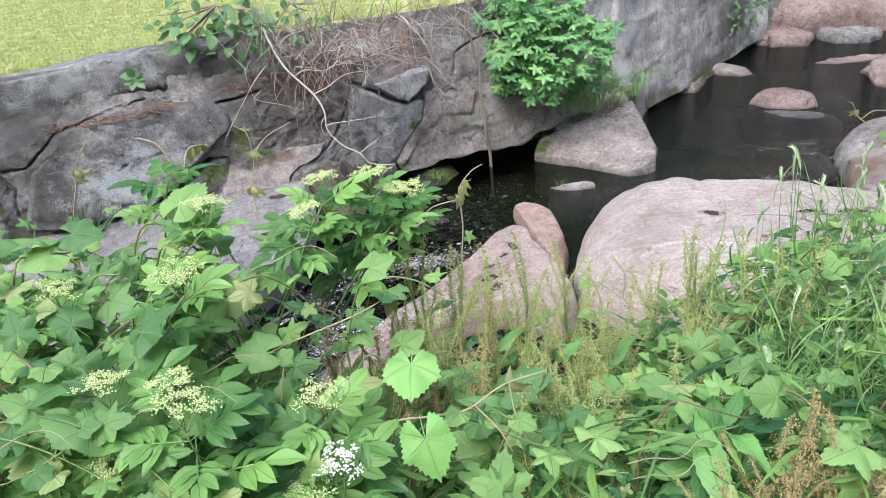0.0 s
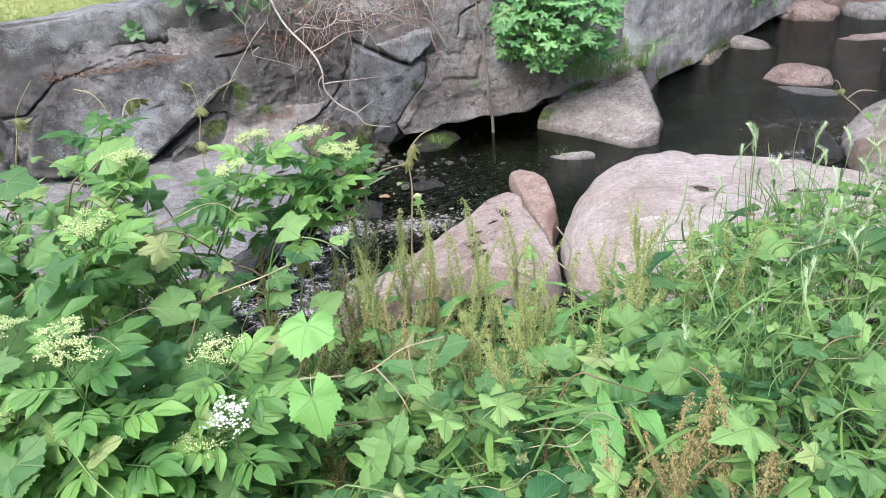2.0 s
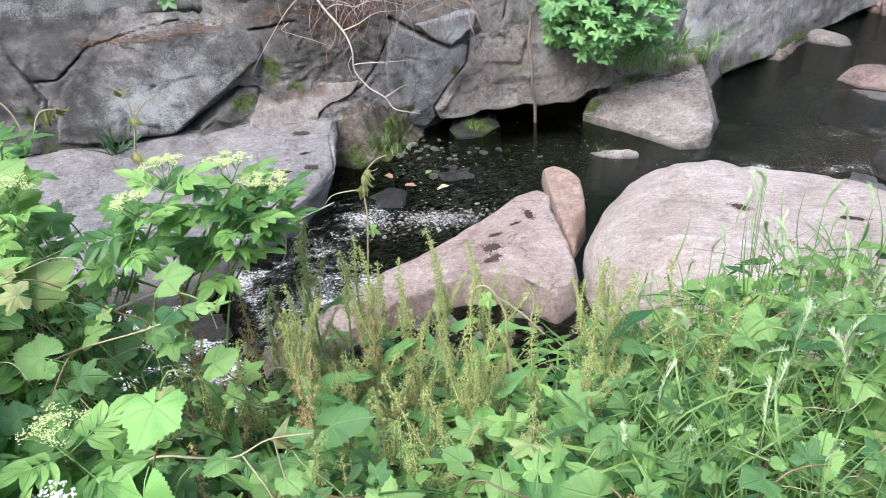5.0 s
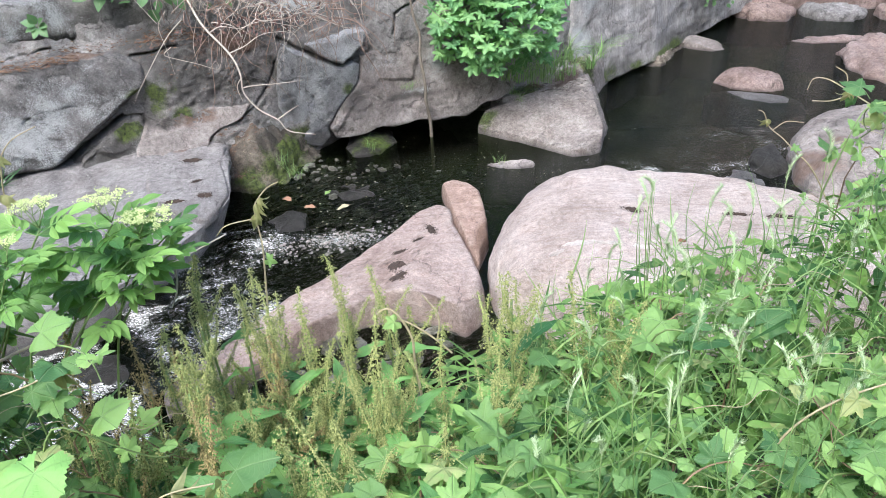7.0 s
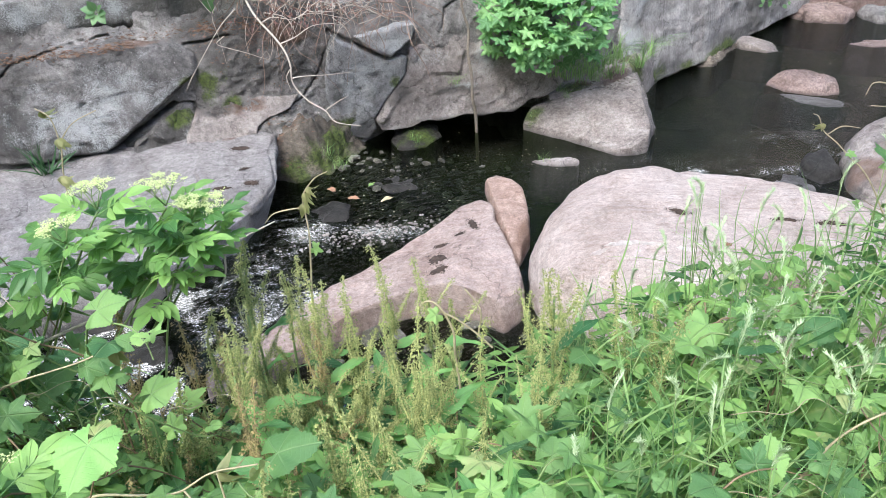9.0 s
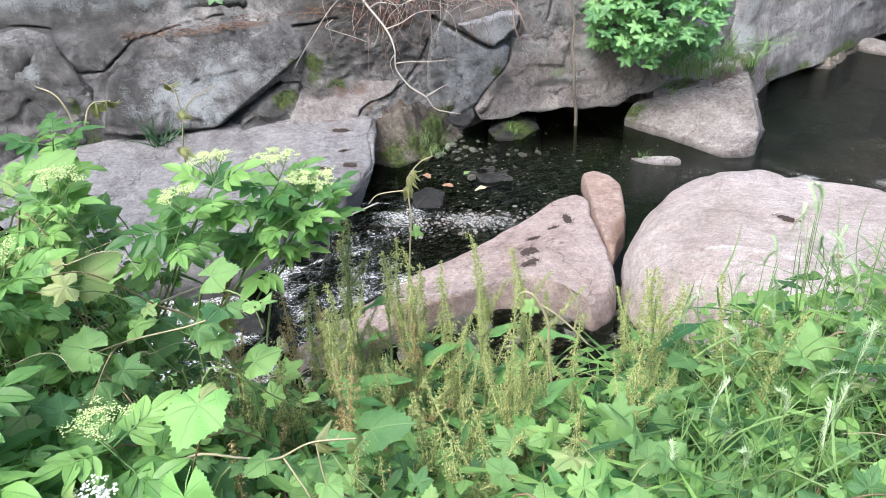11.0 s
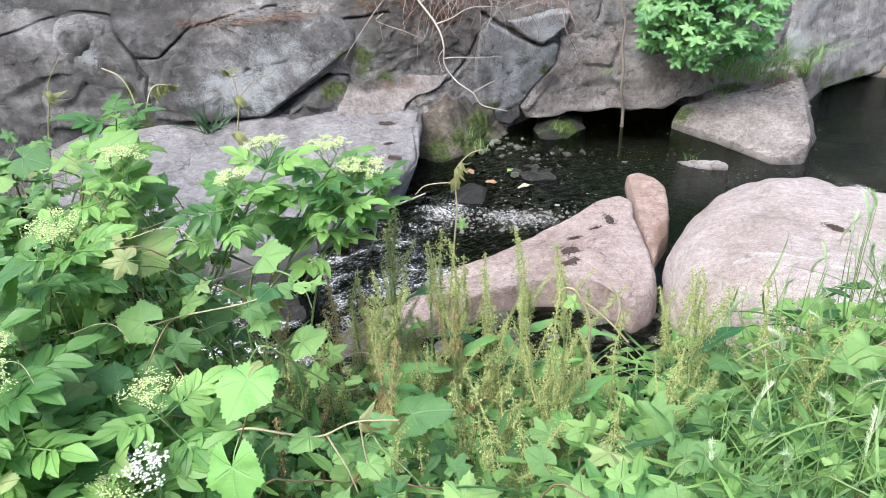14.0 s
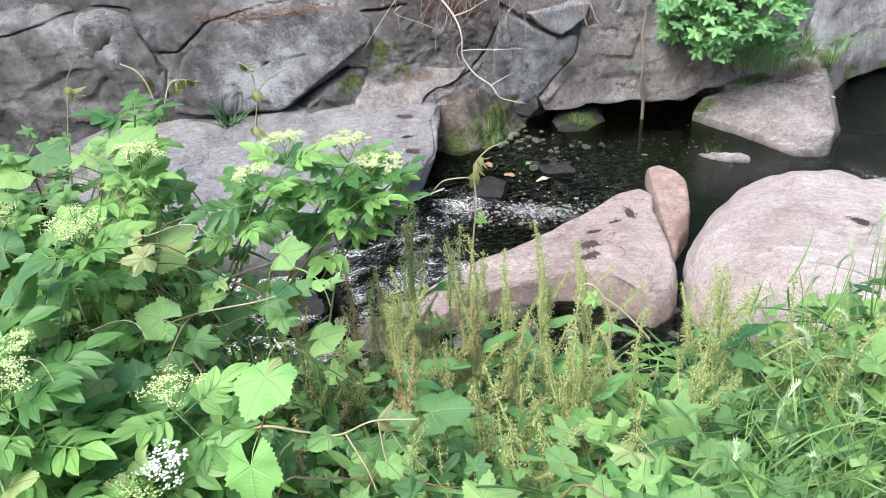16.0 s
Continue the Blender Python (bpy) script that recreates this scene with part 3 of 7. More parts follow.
# joints in the face: line in (along, height), half width, depth
CRACKS = [([(-4.3, 0.86), (-3.95, 0.86), (-3.79, 0.885), (-3.69, 0.914), (-3.45, 0.97), (-3.41, 0.992), (-3.28, 1.0), (-3.13, 0.968), (-3.05, 0.795), (-3.02, 0.711),
            (-2.88, 0.708), (-2.8, 0.785), (-2.68, 0.885), (-2.45, 0.935), (-2.18, 0.958)], 0.007, 0.045),
          ([(-3.44, 0.975), (-3.46, 1.08), (-3.43, 1.2)], 0.011, 0.07),
          ([(-3.02, 0.711), (-2.98, 0.58), (-3.0, 0.42)], 0.01, 0.03),
          ([(-2.3, 0.26), (-2.17, 0.345), (-2.05, 0.43), (-1.9, 0.525)], 0.02, 0.1),
          ([(-1.9, 0.525), (-1.8, 0.5), (-1.78, 0.4), (-1.74, 0.33)], 0.012, 0.04),
          ([(-1.9, 0.3), (-1.86, 0.305), (-1.58, 0.25), (-1.46, 0.3), (-1.44, 0.345), (-1.32, 0.385), (-1.2, 0.42), (-1.1, 0.5), (-1.03, 0.62), (-1.0, 0.7)], 0.007, 0.045),
          ([(-1.78, 0.87), (-1.62, 0.88), (-1.53, 0.9)], 0.012, 0.04),
          ([(-0.97, 0.84), (-0.76, 0.7), (-0.61, 0.605)], 0.012, 0.06),
          ([(-0.24, 0.77), (-0.22, 0.9), (-0.05, 0.97), (0.2, 1.0)], 0.007, 0.04),
          ([(1.12, 1.2), (1.08, 0.8), (1.15, 0.45), (1.1, 0.2)], 0.02, 0.06),
          ([(1.75, 1.2), (1.85, 0.7), (2.2, 0.45)], 0.014, 0.05)]


def face_at(x):
    """The point of the bank's line at x, and the way out of it."""
    for (ax, ay), (bx, by) in zip(FACE, FACE[1:]):
        if x <= bx:
            break
    d = Vector((bx - ax, by - ay)).normalized()
    return ay + (by - ay) * (x - ax) / (bx - ax), Vector((d.y, -d.x))


def crack_depth(x, z):
    """How far the joints cut back at the points (x, z), all at once."""
    deep = np.zeros(len(x))
    for line, width, most in CRACKS:
        best = np.full(len(x), 9.0)
        for (ax, az), (bx, bz) in zip(line, line[1:]):
            dx, dz = bx - ax, bz - az
            t = np.clip(((x - ax) * dx + (z - az) * dz) / (dx * dx + dz * dz + 1e-9), 0, 1)
            best = np.minimum(best, np.hypot(x - ax - t * dx, z - az - t * dz))
        deep = np.maximum(deep, most * np.clip(1 - best / width, 0, 1) ** 0.6)
    return deep


def build_bank():
    """The rock face from the water to the lawn, in one sheet with ledges, hollows and joints."""
    xs = [-8, -7, -6.2, -5.6, -5.2, -4.9] + [-4.7 + 7.4 * i / 880 for i in range(881)] + [2.75, 2.85, 3.0, 3.2, 3.5, 4.0, 4.8, 5.6]
    zs = [-0.35 + 1.58 * j / 176 for j in range(177)]
    flat_x, flat_z = np.repeat(xs, len(zs)), np.tile(zs, len(xs))
    wob = np.array([nz((x, 1, z), 11, 2) for x, z in zip(flat_x, flat_z)])
    deep = crack_depth(flat_x + 0.010 * wob, flat_z + 0.010 * np.roll(wob, 37))
    verts, uvw = [], []
    i = 0
    for x in xs:
        y, out = face_at(x)
        rough = 0.35 + 0.65 * step(-1.75, -1.55, x) * (1 - step(-1.1, -0.95, x))
        for z in zs:
            o = 0.015 - 0.13 * step(0.78, 1.2, z) + 0.025 * nz((x, 0, z), 0.9, 3) + 0.007 * wob[i]
            o += 0.028 * plates((x, 2, z), 2.3) + 0.012 * rough * plates((x, 6, z * 1.6), 6.0) + 0.009 * rough * plates((x, 8, z), 21.0) + 0.008 * rough * nz((x, 3, z), 34.0, 4)
            o += 0.05 * (1 - step(-1.95, -1.75, x)) * (1 - step(0.85, 1.0, z))
            o += 0.05 * step(-1.8, -1.65, x) * (1 - step(-1.3, -1.05, x)) * (1 - step(0.6, 1.0, z))
            # foot of the rough hollow, dark recess under the overhang
            o += 0.12 * math.exp(-((x + 1.45) / 0.4) ** 2) * (1 - step(0.2, 0.6, z))
            o -= 0.32 * math.exp(-((x + 0.05) / 0.6) ** 4) * (1 - step(0.04, 0.2, z))
            # shelf of needles under the top course
            o -= 0.035 * step(0.93, 0.96, z) * (1 - step(-1.5, -1.1, x))
            o -= deep[i]
            verts.append((x + out.x * o, y + out.y * o, z))
            uvw.append((x, z, o))
            i += 1
    k = len(zs)
    faces = [(i * k + j, (i + 1) * k + j, (i + 1) * k + j + 1, i * k + j + 1) for i in range(len(xs) - 1) for j in range(k - 1)]
    marks = [("lichen", -3.9, 1.1, 0.2, 0.12), ("lichen", 1.6, 0.8, 0.5, 0.4), ("lichen", 1.1, 0.95, 0.16, 0.2), ("lichen", -0.85, 1.05, 0.25, 0.1),
             ("lichen", 1.4, 0.7, 0.12, 0.2), ("lichen", 2.1, 1.05, 0.3, 0.2), ("lichen", -3.3, 0.8, 0.1, 0.1),
             ("dark", -3.3, 0.3, 0.9, 0.45), ("dark", -1.5, 0.8, 0.4, 0.3), ("dark", -0.9, 0.95, 0.6, 0.2), ("dark", -4.3, 0.7, 0.7, 0.5), ("dark", -2.9, 1.0, 0.4, 0.3),
             ("dark", 1.9, 0.05, 0.5, 0.2), ("dark", -3.15, 1.0, 0.45, 0.12), ("dark", -1.25, 0.66, 0.35, 0.14), ("dark", -2.0, 0.25, 0.3, 0.2),
             ("moss", -1.68, 0.6, 0.1, 0.16), ("moss", -1.6, 0.48, 0.08, 0.1), ("moss", 1.55, 0.12, 0.35, 0.15), ("moss", -1.0, 0.15, 0.25, 0.2), ("moss", -3.2, 0.3, 0.3, 0.15),
             ("rust", -1.2, 0.85, 0.3, 0.12), ("lichen", 1.9, 0.55, 0.5, 0.4), ("lichen", 1.25, 0.6, 0.25, 0.4)]
    attrs = paint(uvw, marks)
    attrs["wet"] = [max(0.0, 1 - v[2] / 0.05) for v in verts]
    ob = mesh_object("rock_bank", verts, faces, SOILROCK, True, attrs)
    tagged(ob, "grey weathered rock face with cracks, lichen and moss", "rock face", kind="structure")


def block(name, outline, plane, material, label, bevel=0.02, facets=(), rough=0.008, marks=(), seed=0.0, count=220, rings=40, back=0.2, soft=1.0, broken=0.01):
    """A close-jointed block of the face: its outline in (along, height), a plane (out, per metre along, per metre up) round its
    middle, further planes that cut it, a worn rim, and sides that go back into the bank."""
    o = catmull(outline, count, 0.12)
    o += np.array([[0.012 * nz((a, seed, b), 7.0, 4), 0.012 * nz((a, seed + 9, b), 7.0, 4)] for a, b in o])
    c = o.mean(0)
    verts, uvw = [], []
    rr = [1.0] + [1 - (k / rings) ** 1.6 for k in range(1, rings)] + [0.0]
    for k, r in enumerate([1.0] + rr):
        for q in (o if r > 0 else [c]):
            u, v = c + (q - c) * r
            h = plane[0] + plane[1] * (u - c[0]) + plane[2] * (v - c[1])
            for fa, fb, fc in facets:
                h = min(h, fa + fb * u + fc * v)
            rim = (1 - r) * float(np.hypot(*(q - c)))
            h -= bevel * soft * max(0.0, 1 - rim / bevel) ** 2
            h += rough * (nz((u + seed, 0, v), 3.0) + 0.5 * nz((u, seed, v), 13.0, 5)) + broken * plates((u + seed, 4, v), 5.0)
            if k == 0:
                h = -back
            y, out = face_at(u)
            verts.append(Vector((u + out.x * h, y + out.y * h, v)))
            uvw.append((u, v, h))
    faces = []
    for k in range(len(rr) - 1):
        for i in range(count):
            j = (i + 1) % count
            faces.append((k * count + i, k * count + j, (k + 1) * count + j, (k + 1) * count + i))
    last = len(rr) * count
    for i in range(count):
        faces.append(((len(rr) - 1) * count + i, (len(rr) - 1) * count + (i + 1) % count, last))
    attrs = paint(uvw, marks)
    attrs["wet"] = [max(0.0, 1 - w.z / 0.04) for w in verts]
    return tagged(mesh_object(name, verts, faces, material, True, attrs), label, "rock")


def build_coping():
    """The poured top course along the lawn's edge."""
    pts = [(x, 0) for x in np.linspace(-9.0, -1.35, 420)]
    verts, uvw = [], []
    prof = [(-0.06, 0.85), (-0.005, 0.88), (0.01, 0.93), (0.012, 1.0), (0.015, 1.06), (0.015, 1.14), (0.013, 1.18), (0.004, 1.195), (-0.06, 1.2), (-0.14, 1.2), (-0.22, 1.2), (-0.3, 1.18), (-0.32, 1.0)]
    for x, _ in pts:
        y, out = face_at(x)
        lift = 0.05 * step(-3.2, -2.0, x)
        for k, (o, z) in enumerate(prof):
            low = 0.1 * step(-2.75, -2.3, x) if k < 2 else 0.0
            w = o - 0.12 + 0.012 * nz((x, k * 0.12, z), 4.0) + 0.014 * nz((x, k * 0.3, z), 14.0)
            verts.append((x + out.x * w, y + out.y * w, z + lift + low + 0.012 * nz((x, 3, z), 6.0)))
            uvw.append((x, z, o))
    k = len(prof)
    faces = [(i * k + j, (i + 1) * k + j, (i + 1) * k + j + 1, i * k + j + 1) for i in range(len(pts) - 1) for j in range(k - 1)]
    attrs = paint(uvw, [("lichen", -2.5, 1.1, 0.6, 0.14), ("lichen", -3.3, 1.15, 0.5, 0.1), ("lichen", -3.9, 1.1, 0.4, 0.2), ("dark", -3.4, 0.97, 1.4, 0.3), ("dark", -2.2, 1.02, 0.9, 0.22), ("dark", -2.1, 0.9, 0.8, 0.14), ("dark", -2.9, 1.05, 0.2, 0.2), ("dark", -2.3, 1.0, 0.5, 0.12), ("dark", -3.7, 1.0, 0.3, 0.3), ("dark", -1.7, 1.05, 0.3, 0.2)])
    attrs["wet"] = [0.0] * len(verts)
    ob = mesh_object("coping", verts, faces, CONCRETE, True, attrs)
    tagged(ob, "worn pale concrete top course along the lawn", "wall coping", kind="structure")


build_bank()
build_coping()

def bank_rocks():
    block("bank_boulder", [(-3.0, 0.3), (-2.94, 0.5), (-2.87, 0.66), (-2.79, 0.78), (-2.66, 0.88), (-2.43, 0.928), (-2.15, 0.945), (-1.86, 0.915), (-1.74, 0.82), (-1.745, 0.69),
                           (-1.9, 0.543), (-2.15, 0.37), (-2.26, 0.28), (-2.47, 0.29), (-2.63, 0.27), (-2.85, 0.28)], (0.1, 0.03, -0.2), GREY,
          "big grey boulder with pale lichen set in the bank", 0.035, [(-3.565, -1.382, 1.712), (1.1, 0.0, -1.1), (0.94, 0.3, 0.1)], 0.014, seed=3, back=0.1,
          marks=[("lichen", -2.22, 0.58, 0.5, 0.3), ("lichen", -2.4, 0.46, 0.3, 0.2), ("lichen", -2.0, 0.68, 0.2, 0.08), ("dark", -2.3, 0.33, 0.35, 0.09), ("dark", -2.8, 0.5, 0.16, 0.25),
                 ("dark", -1.85, 0.6, 0.12, 0.06), ("moss", -1.8, 0.66, 0.06, 0.05), ("rust", -2.0, 0.93, 0.3, 0.03)])
    block("bank_boulder", [(-3.62, 0.26), (-3.64, 0.53), (-3.55, 0.75), (-3.42, 0.965), (-3.28, 0.985), (-3.14, 0.95), (-3.06, 0.79), (-3.03, 0.62), (-3.03, 0.43), (-3.1, 0.24)], (0.085, 0.02, -0.08), SOILROCK,
          "dark weathered boulder half buried in the bank", 0.07, (), 0.02, seed=8, back=0.1,
          marks=[("lichen", -3.45, 0.8, 0.06, 0.16), ("moss", -3.08, 0.5, 0.06, 0.15), ("dark", -3.3, 0.6, 0.3, 0.3), ("lichen", -3.2, 0.75, 0.06, 0.08)])
    block("bank_stone", [(-2.2, 0.16), (-2.17, 0.32), (-2.0, 0.42), (-1.9, 0.5), (-1.83, 0.47), (-1.8, 0.36), (-1.86, 0.27), (-1.95, 0.17)], (0.14, 0.0, -0.25), SOILROCK,
          "rough dark block wedged below the lichened boulder", 0.03, (), 0.025, seed=5, broken=0.03, marks=[("moss", -1.9, 0.45, 0.1, 0.08), ("dark", -2.0, 0.3, 0.2, 0.15), ("lichen", -1.85, 0.3, 0.06, 0.06)])
    block("step_slab", [(-1.88, 0.29), (-1.8, 0.45), (-1.62, 0.5), (-1.4, 0.49), (-1.2, 0.47), (-1.26, 0.41), (-1.4, 0.36), (-1.47, 0.33), (-1.49, 0.28), (-1.6, 0.255)], (0.15, 0.0, -0.6), TAN,
          "pale flat-topped slab above a dark joint", 0.012, (), 0.012, seed=6, marks=[("rust", -1.5, 0.45, 0.15, 0.06), ("dark", -1.65, 0.48, 0.2, 0.05)])
    block("hanging_block", [(-0.95, 0.81), (-0.77, 0.69), (-0.615, 0.6), (-0.52, 0.63), (-0.48, 0.6), (-0.5, 0.48), (-0.62, 0.34), (-0.73, 0.18), (-0.72, 0.09), (-0.78, 0.035), (-0.93, 0.08),
                            (-1.0, 0.18), (-1.03, 0.38), (-1.01, 0.62)], (0.05, -0.05, 0.05), BLUE,
          "smooth blue-grey block hanging down to the water", 0.02, (), 0.012, seed=11,
          marks=[("lichen", -0.88, 0.45, 0.05, 0.14), ("lichen", -0.75, 0.55, 0.2, 0.14), ("moss", -0.58, 0.45, 0.05, 0.06), ("dark", -0.95, 0.35, 0.06, 0.15), ("dark", -0.8, 0.1, 0.15, 0.06)])
    block("wedge_stone", [(-0.82, 0.79), (-0.7, 0.8), (-0.575, 0.835), (-0.43, 0.845), (-0.46, 0.74), (-0.53, 0.68), (-0.605, 0.63), (-0.7, 0.685)], (0.075, 0.08, -0.1), BLUE,
          "pale grey wedge-shaped stone held in a crack", 0.02, (), 0.01, seed=13, count=140, rings=24, marks=[("lichen", -0.6, 0.75, 0.16, 0.09)])
    block("overhanging_block", [(-0.47, 0.66), (-0.33, 0.7), (-0.2, 0.75), (-0.03, 0.81), (0.08, 0.75), (0.3, 0.66), (0.55, 0.5), (0.62, 0.36), (0.56, 0.27), (0.48, 0.2), (0.32, 0.165), (0.22, 0.1),
                                (0.1, 0.125), (0.0, 0.115), (-0.12, 0.14), (-0.3, 0.12), (-0.42, 0.135), (-0.54, 0.095), (-0.68, 0.1), (-0.72, 0.18), (-0.61, 0.345), (-0.49, 0.49)], (0.065, 0.03, -0.12), TAN,
          "broad brown-grey rock overhanging dark water", 0.016, (), 0.016, seed=17, count=300, rings=50, broken=0.02,
          marks=[("lichen", -0.3, 0.6, 0.12, 0.08), ("lichen", 0.04, 0.53, 0.11, 0.13), ("dark", -0.55, 0.35, 0.1, 0.1), ("dark", -0.1, 0.33, 0.25, 0.04), ("dark", 0.0, 0.1, 0.6, 0.05), ("lichen", -0.1, 0.36, 0.12, 0.03)])
    block("bank_slab", [(1.12, 0.02), (1.04, 0.5), (1.06, 0.9), (1.15, 1.21), (1.7, 1.23), (2.3, 1.22), (3.0, 1.2), (3.1, 0.5), (3.0, 0.06), (2.5, 0.02), (1.8, 0.02)], (0.03, 0.01, -0.12), SLABFACE,
          "pale grey rock face sloping down to the pool", 0.03, (), 0.012, seed=71, count=260, rings=46, broken=0.012,
          marks=[("lichen", 1.2, 0.8, 0.16, 0.3), ("lichen", 1.75, 1.05, 0.3, 0.12), ("lichen", 1.1, 0.45, 0.1, 0.2), ("dark", 1.4, 0.08, 0.35, 0.12), ("dark", 2.2, 0.1, 0.6, 0.16), ("moss", 1.25, 0.1, 0.2, 0.1),
                 ("moss", 1.95, 0.06, 0.4, 0.08), ("dark", 2.4, 0.4, 0.3, 0.25)])
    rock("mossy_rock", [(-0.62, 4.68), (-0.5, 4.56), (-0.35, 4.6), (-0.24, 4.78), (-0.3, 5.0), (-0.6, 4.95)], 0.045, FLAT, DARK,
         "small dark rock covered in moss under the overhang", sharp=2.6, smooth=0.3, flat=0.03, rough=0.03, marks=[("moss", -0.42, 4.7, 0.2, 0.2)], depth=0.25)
    rock("mossy_rock", [(-1.35, 4.1), (-1.12, 4.0), (-0.98, 4.05), (-0.88, 4.25), (-0.8, 4.5), (-0.85, 4.75), (-1.2, 4.8), (-1.5, 4.5)], 0.33, FLAT, EARTH,
         "brown earthy rock with bright moss at the water", sharp=2.2, soft=1.5, flat=0.07, rough=0.07, scale=4.0, depth=0.3, tilt=(-0.6, 0.7),
         marks=[("moss", -0.9, 4.3, 0.2, 0.35), ("moss", -1.0, 4.15, 0.15, 0.15), ("moss", -1.1, 4.03, 0.14, 0.1), ("rust", -1.25, 4.35, 0.25, 0.2), ("dark", -1.1, 4.4, 0.35, 0.3)])


def stream_rocks():
    rock("flat_ledge", [(-3.5, 2.9), (-3.3, 3.5), (-2.5, 3.85), (-1.95, 4.05), (-1.58, 4.28), (-1.28, 4.16), (-1.18, 3.85), (-1.05, 3.5), (-1.13, 3.2),
                        (-1.28, 2.86), (-1.5, 2.6), (-2.0, 2.4), (-2.7, 2.4)], 0.05, pose(0, 0, 0.235), LEDGE,
         "broad flat grey rock ledge beside the stream", sharp=45, soft=2.4, smooth=0.3, rough=0.014, flat=0.018, under=0.8, depth=0.55, seed=21, count=180, rings=34,
         facets=[(0.3 - 0.645, 0.0, 0.1)], cuts=[([(-1.65, 4.0), (-1.62, 3.8), (-1.5, 3.55), (-1.48, 3.3)], 0.03, 0.02)],
         marks=[("rust", -1.5, 4.05, 0.3, 0.08)])
    rock("long_rock", [(-1.02, 2.16), (-0.96, 2.05), (-0.78, 2.08), (-0.55, 2.28), (-0.36, 2.44), (-0.18, 2.56), (0.04, 2.64), (0.22, 2.6), (0.36, 2.52), (0.435, 2.64), (0.43, 2.84), (0.37, 3.04), (0.27, 3.36),
                       (0.22, 3.6), (0.13, 3.72), (0.01, 3.64), (-0.13, 3.34), (-0.29, 3.12), (-0.46, 2.88), (-0.71, 2.53), (-0.88, 2.32)], 0.2, FLAT, PINK,
         "long sloping pink-grey rock in the stream", sharp=22, soft=1.9, smooth=0.4, rough=0.016, flat=0.012, depth=0.4, seed=25, count=160,
         facets=[(0.56, 0.22, -0.14), (0.33, -0.05, -0.05), (0.17, 0.28, 0.03)],
         cuts=[([(-0.2, 2.75), (0.0, 2.95), (0.2, 2.93), (0.36, 2.9)], 0.014, 0.01)],
         marks=[])
    rock("split_rock", [(0.14, 3.94), (0.2, 4.02), (0.3, 3.98), (0.38, 3.86), (0.43, 3.6), (0.45, 3.3), (0.4, 3.1), (0.35, 3.16), (0.27, 3.44), (0.18, 3.78)], 0.11, FLAT, REDROCK,
         "narrow reddish rock split from the long one", sharp=22, soft=1.8, smooth=0.3, rough=0.016, depth=0.35, seed=29, facets=[(0.3, -0.45, 0.0)],
         marks=[("rust", 0.42, 3.4, 0.08, 0.45), ("dark", 0.45, 3.5, 0.05, 0.4)])
    rock("great_boulder", [(0.45, 3.05), (0.48, 2.8), (0.56, 2.6), (0.85, 2.47), (1.4, 2.42), (2.0, 2.48), (2.5, 2.8), (2.42, 3.25), (2.05, 3.5), (1.65, 3.68),
                           (1.3, 3.68), (0.95, 3.72), (0.68, 3.6), (0.52, 3.35)], 0.425, FLAT, PALE,
         "huge pale pink granite boulder with rounded shoulders", sharp=5.5, soft=2.1, rough=0.024, scale=1.6, flat=0.012, depth=0.4, seed=33, count=200, rings=40,
         tilt=(-0.02, 0.02),
         cuts=[([(0.85, 2.62), (1.1, 2.72), (1.4, 2.6), (1.7, 2.62)], 0.05, 0.012), ([(1.2, 3.7), (1.25, 3.5), (1.6, 3.4)], 0.04, 0.01)],
         marks=[("rust", 1.55, 2.55, 0.2, 0.06)])
    rock("corner_slab", [(0.34, 4.95), (0.58, 4.82), (0.82, 4.66), (1.0, 4.53), (1.12, 4.55), (1.22, 4.62), (1.3, 5.0), (1.4, 5.6), (1.38, 5.9), (1.2, 5.6),
                         (0.95, 5.3), (0.6, 5.15), (0.4, 5.1)], 0.24, FLAT, SLAB,
         "three-cornered grey-brown slab rising from the water", sharp=30, soft=2.0, smooth=0.12, flat=0.016, rough=0.01, depth=0.4, seed=37,
         facets=[(0.05 - 4.95 * 0.35 - 0.34 * 0.22, 0.22, 0.35), (1.28 * 2.2 + 0.05, -2.2, 0.0 + 0.0)],
         cuts=[([(0.75, 5.2), (0.74, 4.98), (0.82, 4.85), (0.84, 4.68)], 0.018, 0.035), ([(1.02, 4.56), (1.0, 4.8), (1.14, 5.0), (1.2, 5.3)], 0.016, 0.02)],
         marks=[("moss", 0.42, 5.0, 0.12, 0.12)])
    rock("earth_step", [(0.5, 5.15), (0.8, 5.22), (1.08, 5.42), (1.3, 5.75), (1.42, 6.05), (1.2, 6.1), (0.9, 5.8), (0.45, 5.5)], 0.3, FLAT, TAN,
         "gravelly earth step between the slab and the rock face", sharp=14, soft=2.0, smooth=0.2, flat=0.07, rough=0.03, depth=0.4, seed=39,
         facets=[(-0.6, 0.05, 0.15)], marks=[("rust", 1.0, 5.4, 0.3, 0.2), ("moss", 0.7, 5.25, 0.15, 0.1), ("moss", 1.2, 5.6, 0.15, 0.15)], category="earth bank")
    ledge = bpy.data.objects["flat_ledge"]
    rock("slab_layer", [(-1.62, 3.6), (-1.66, 3.85), (-1.5, 4.05), (-1.28, 4.1), (-1.22, 3.85), (-1.08, 3.5), (-1.13, 3.22), (-1.3, 3.3), (-1.5, 3.42)], 0.032,
         pose(0, 0, 0.252, 4.0, 0, 0) @ pose(0, 0, -0.265), LEDGE, "", sharp=40, soft=1.6, smooth=0.5, rough=0.008, depth=0.03, seed=22, wetline=1, parent=ledge)
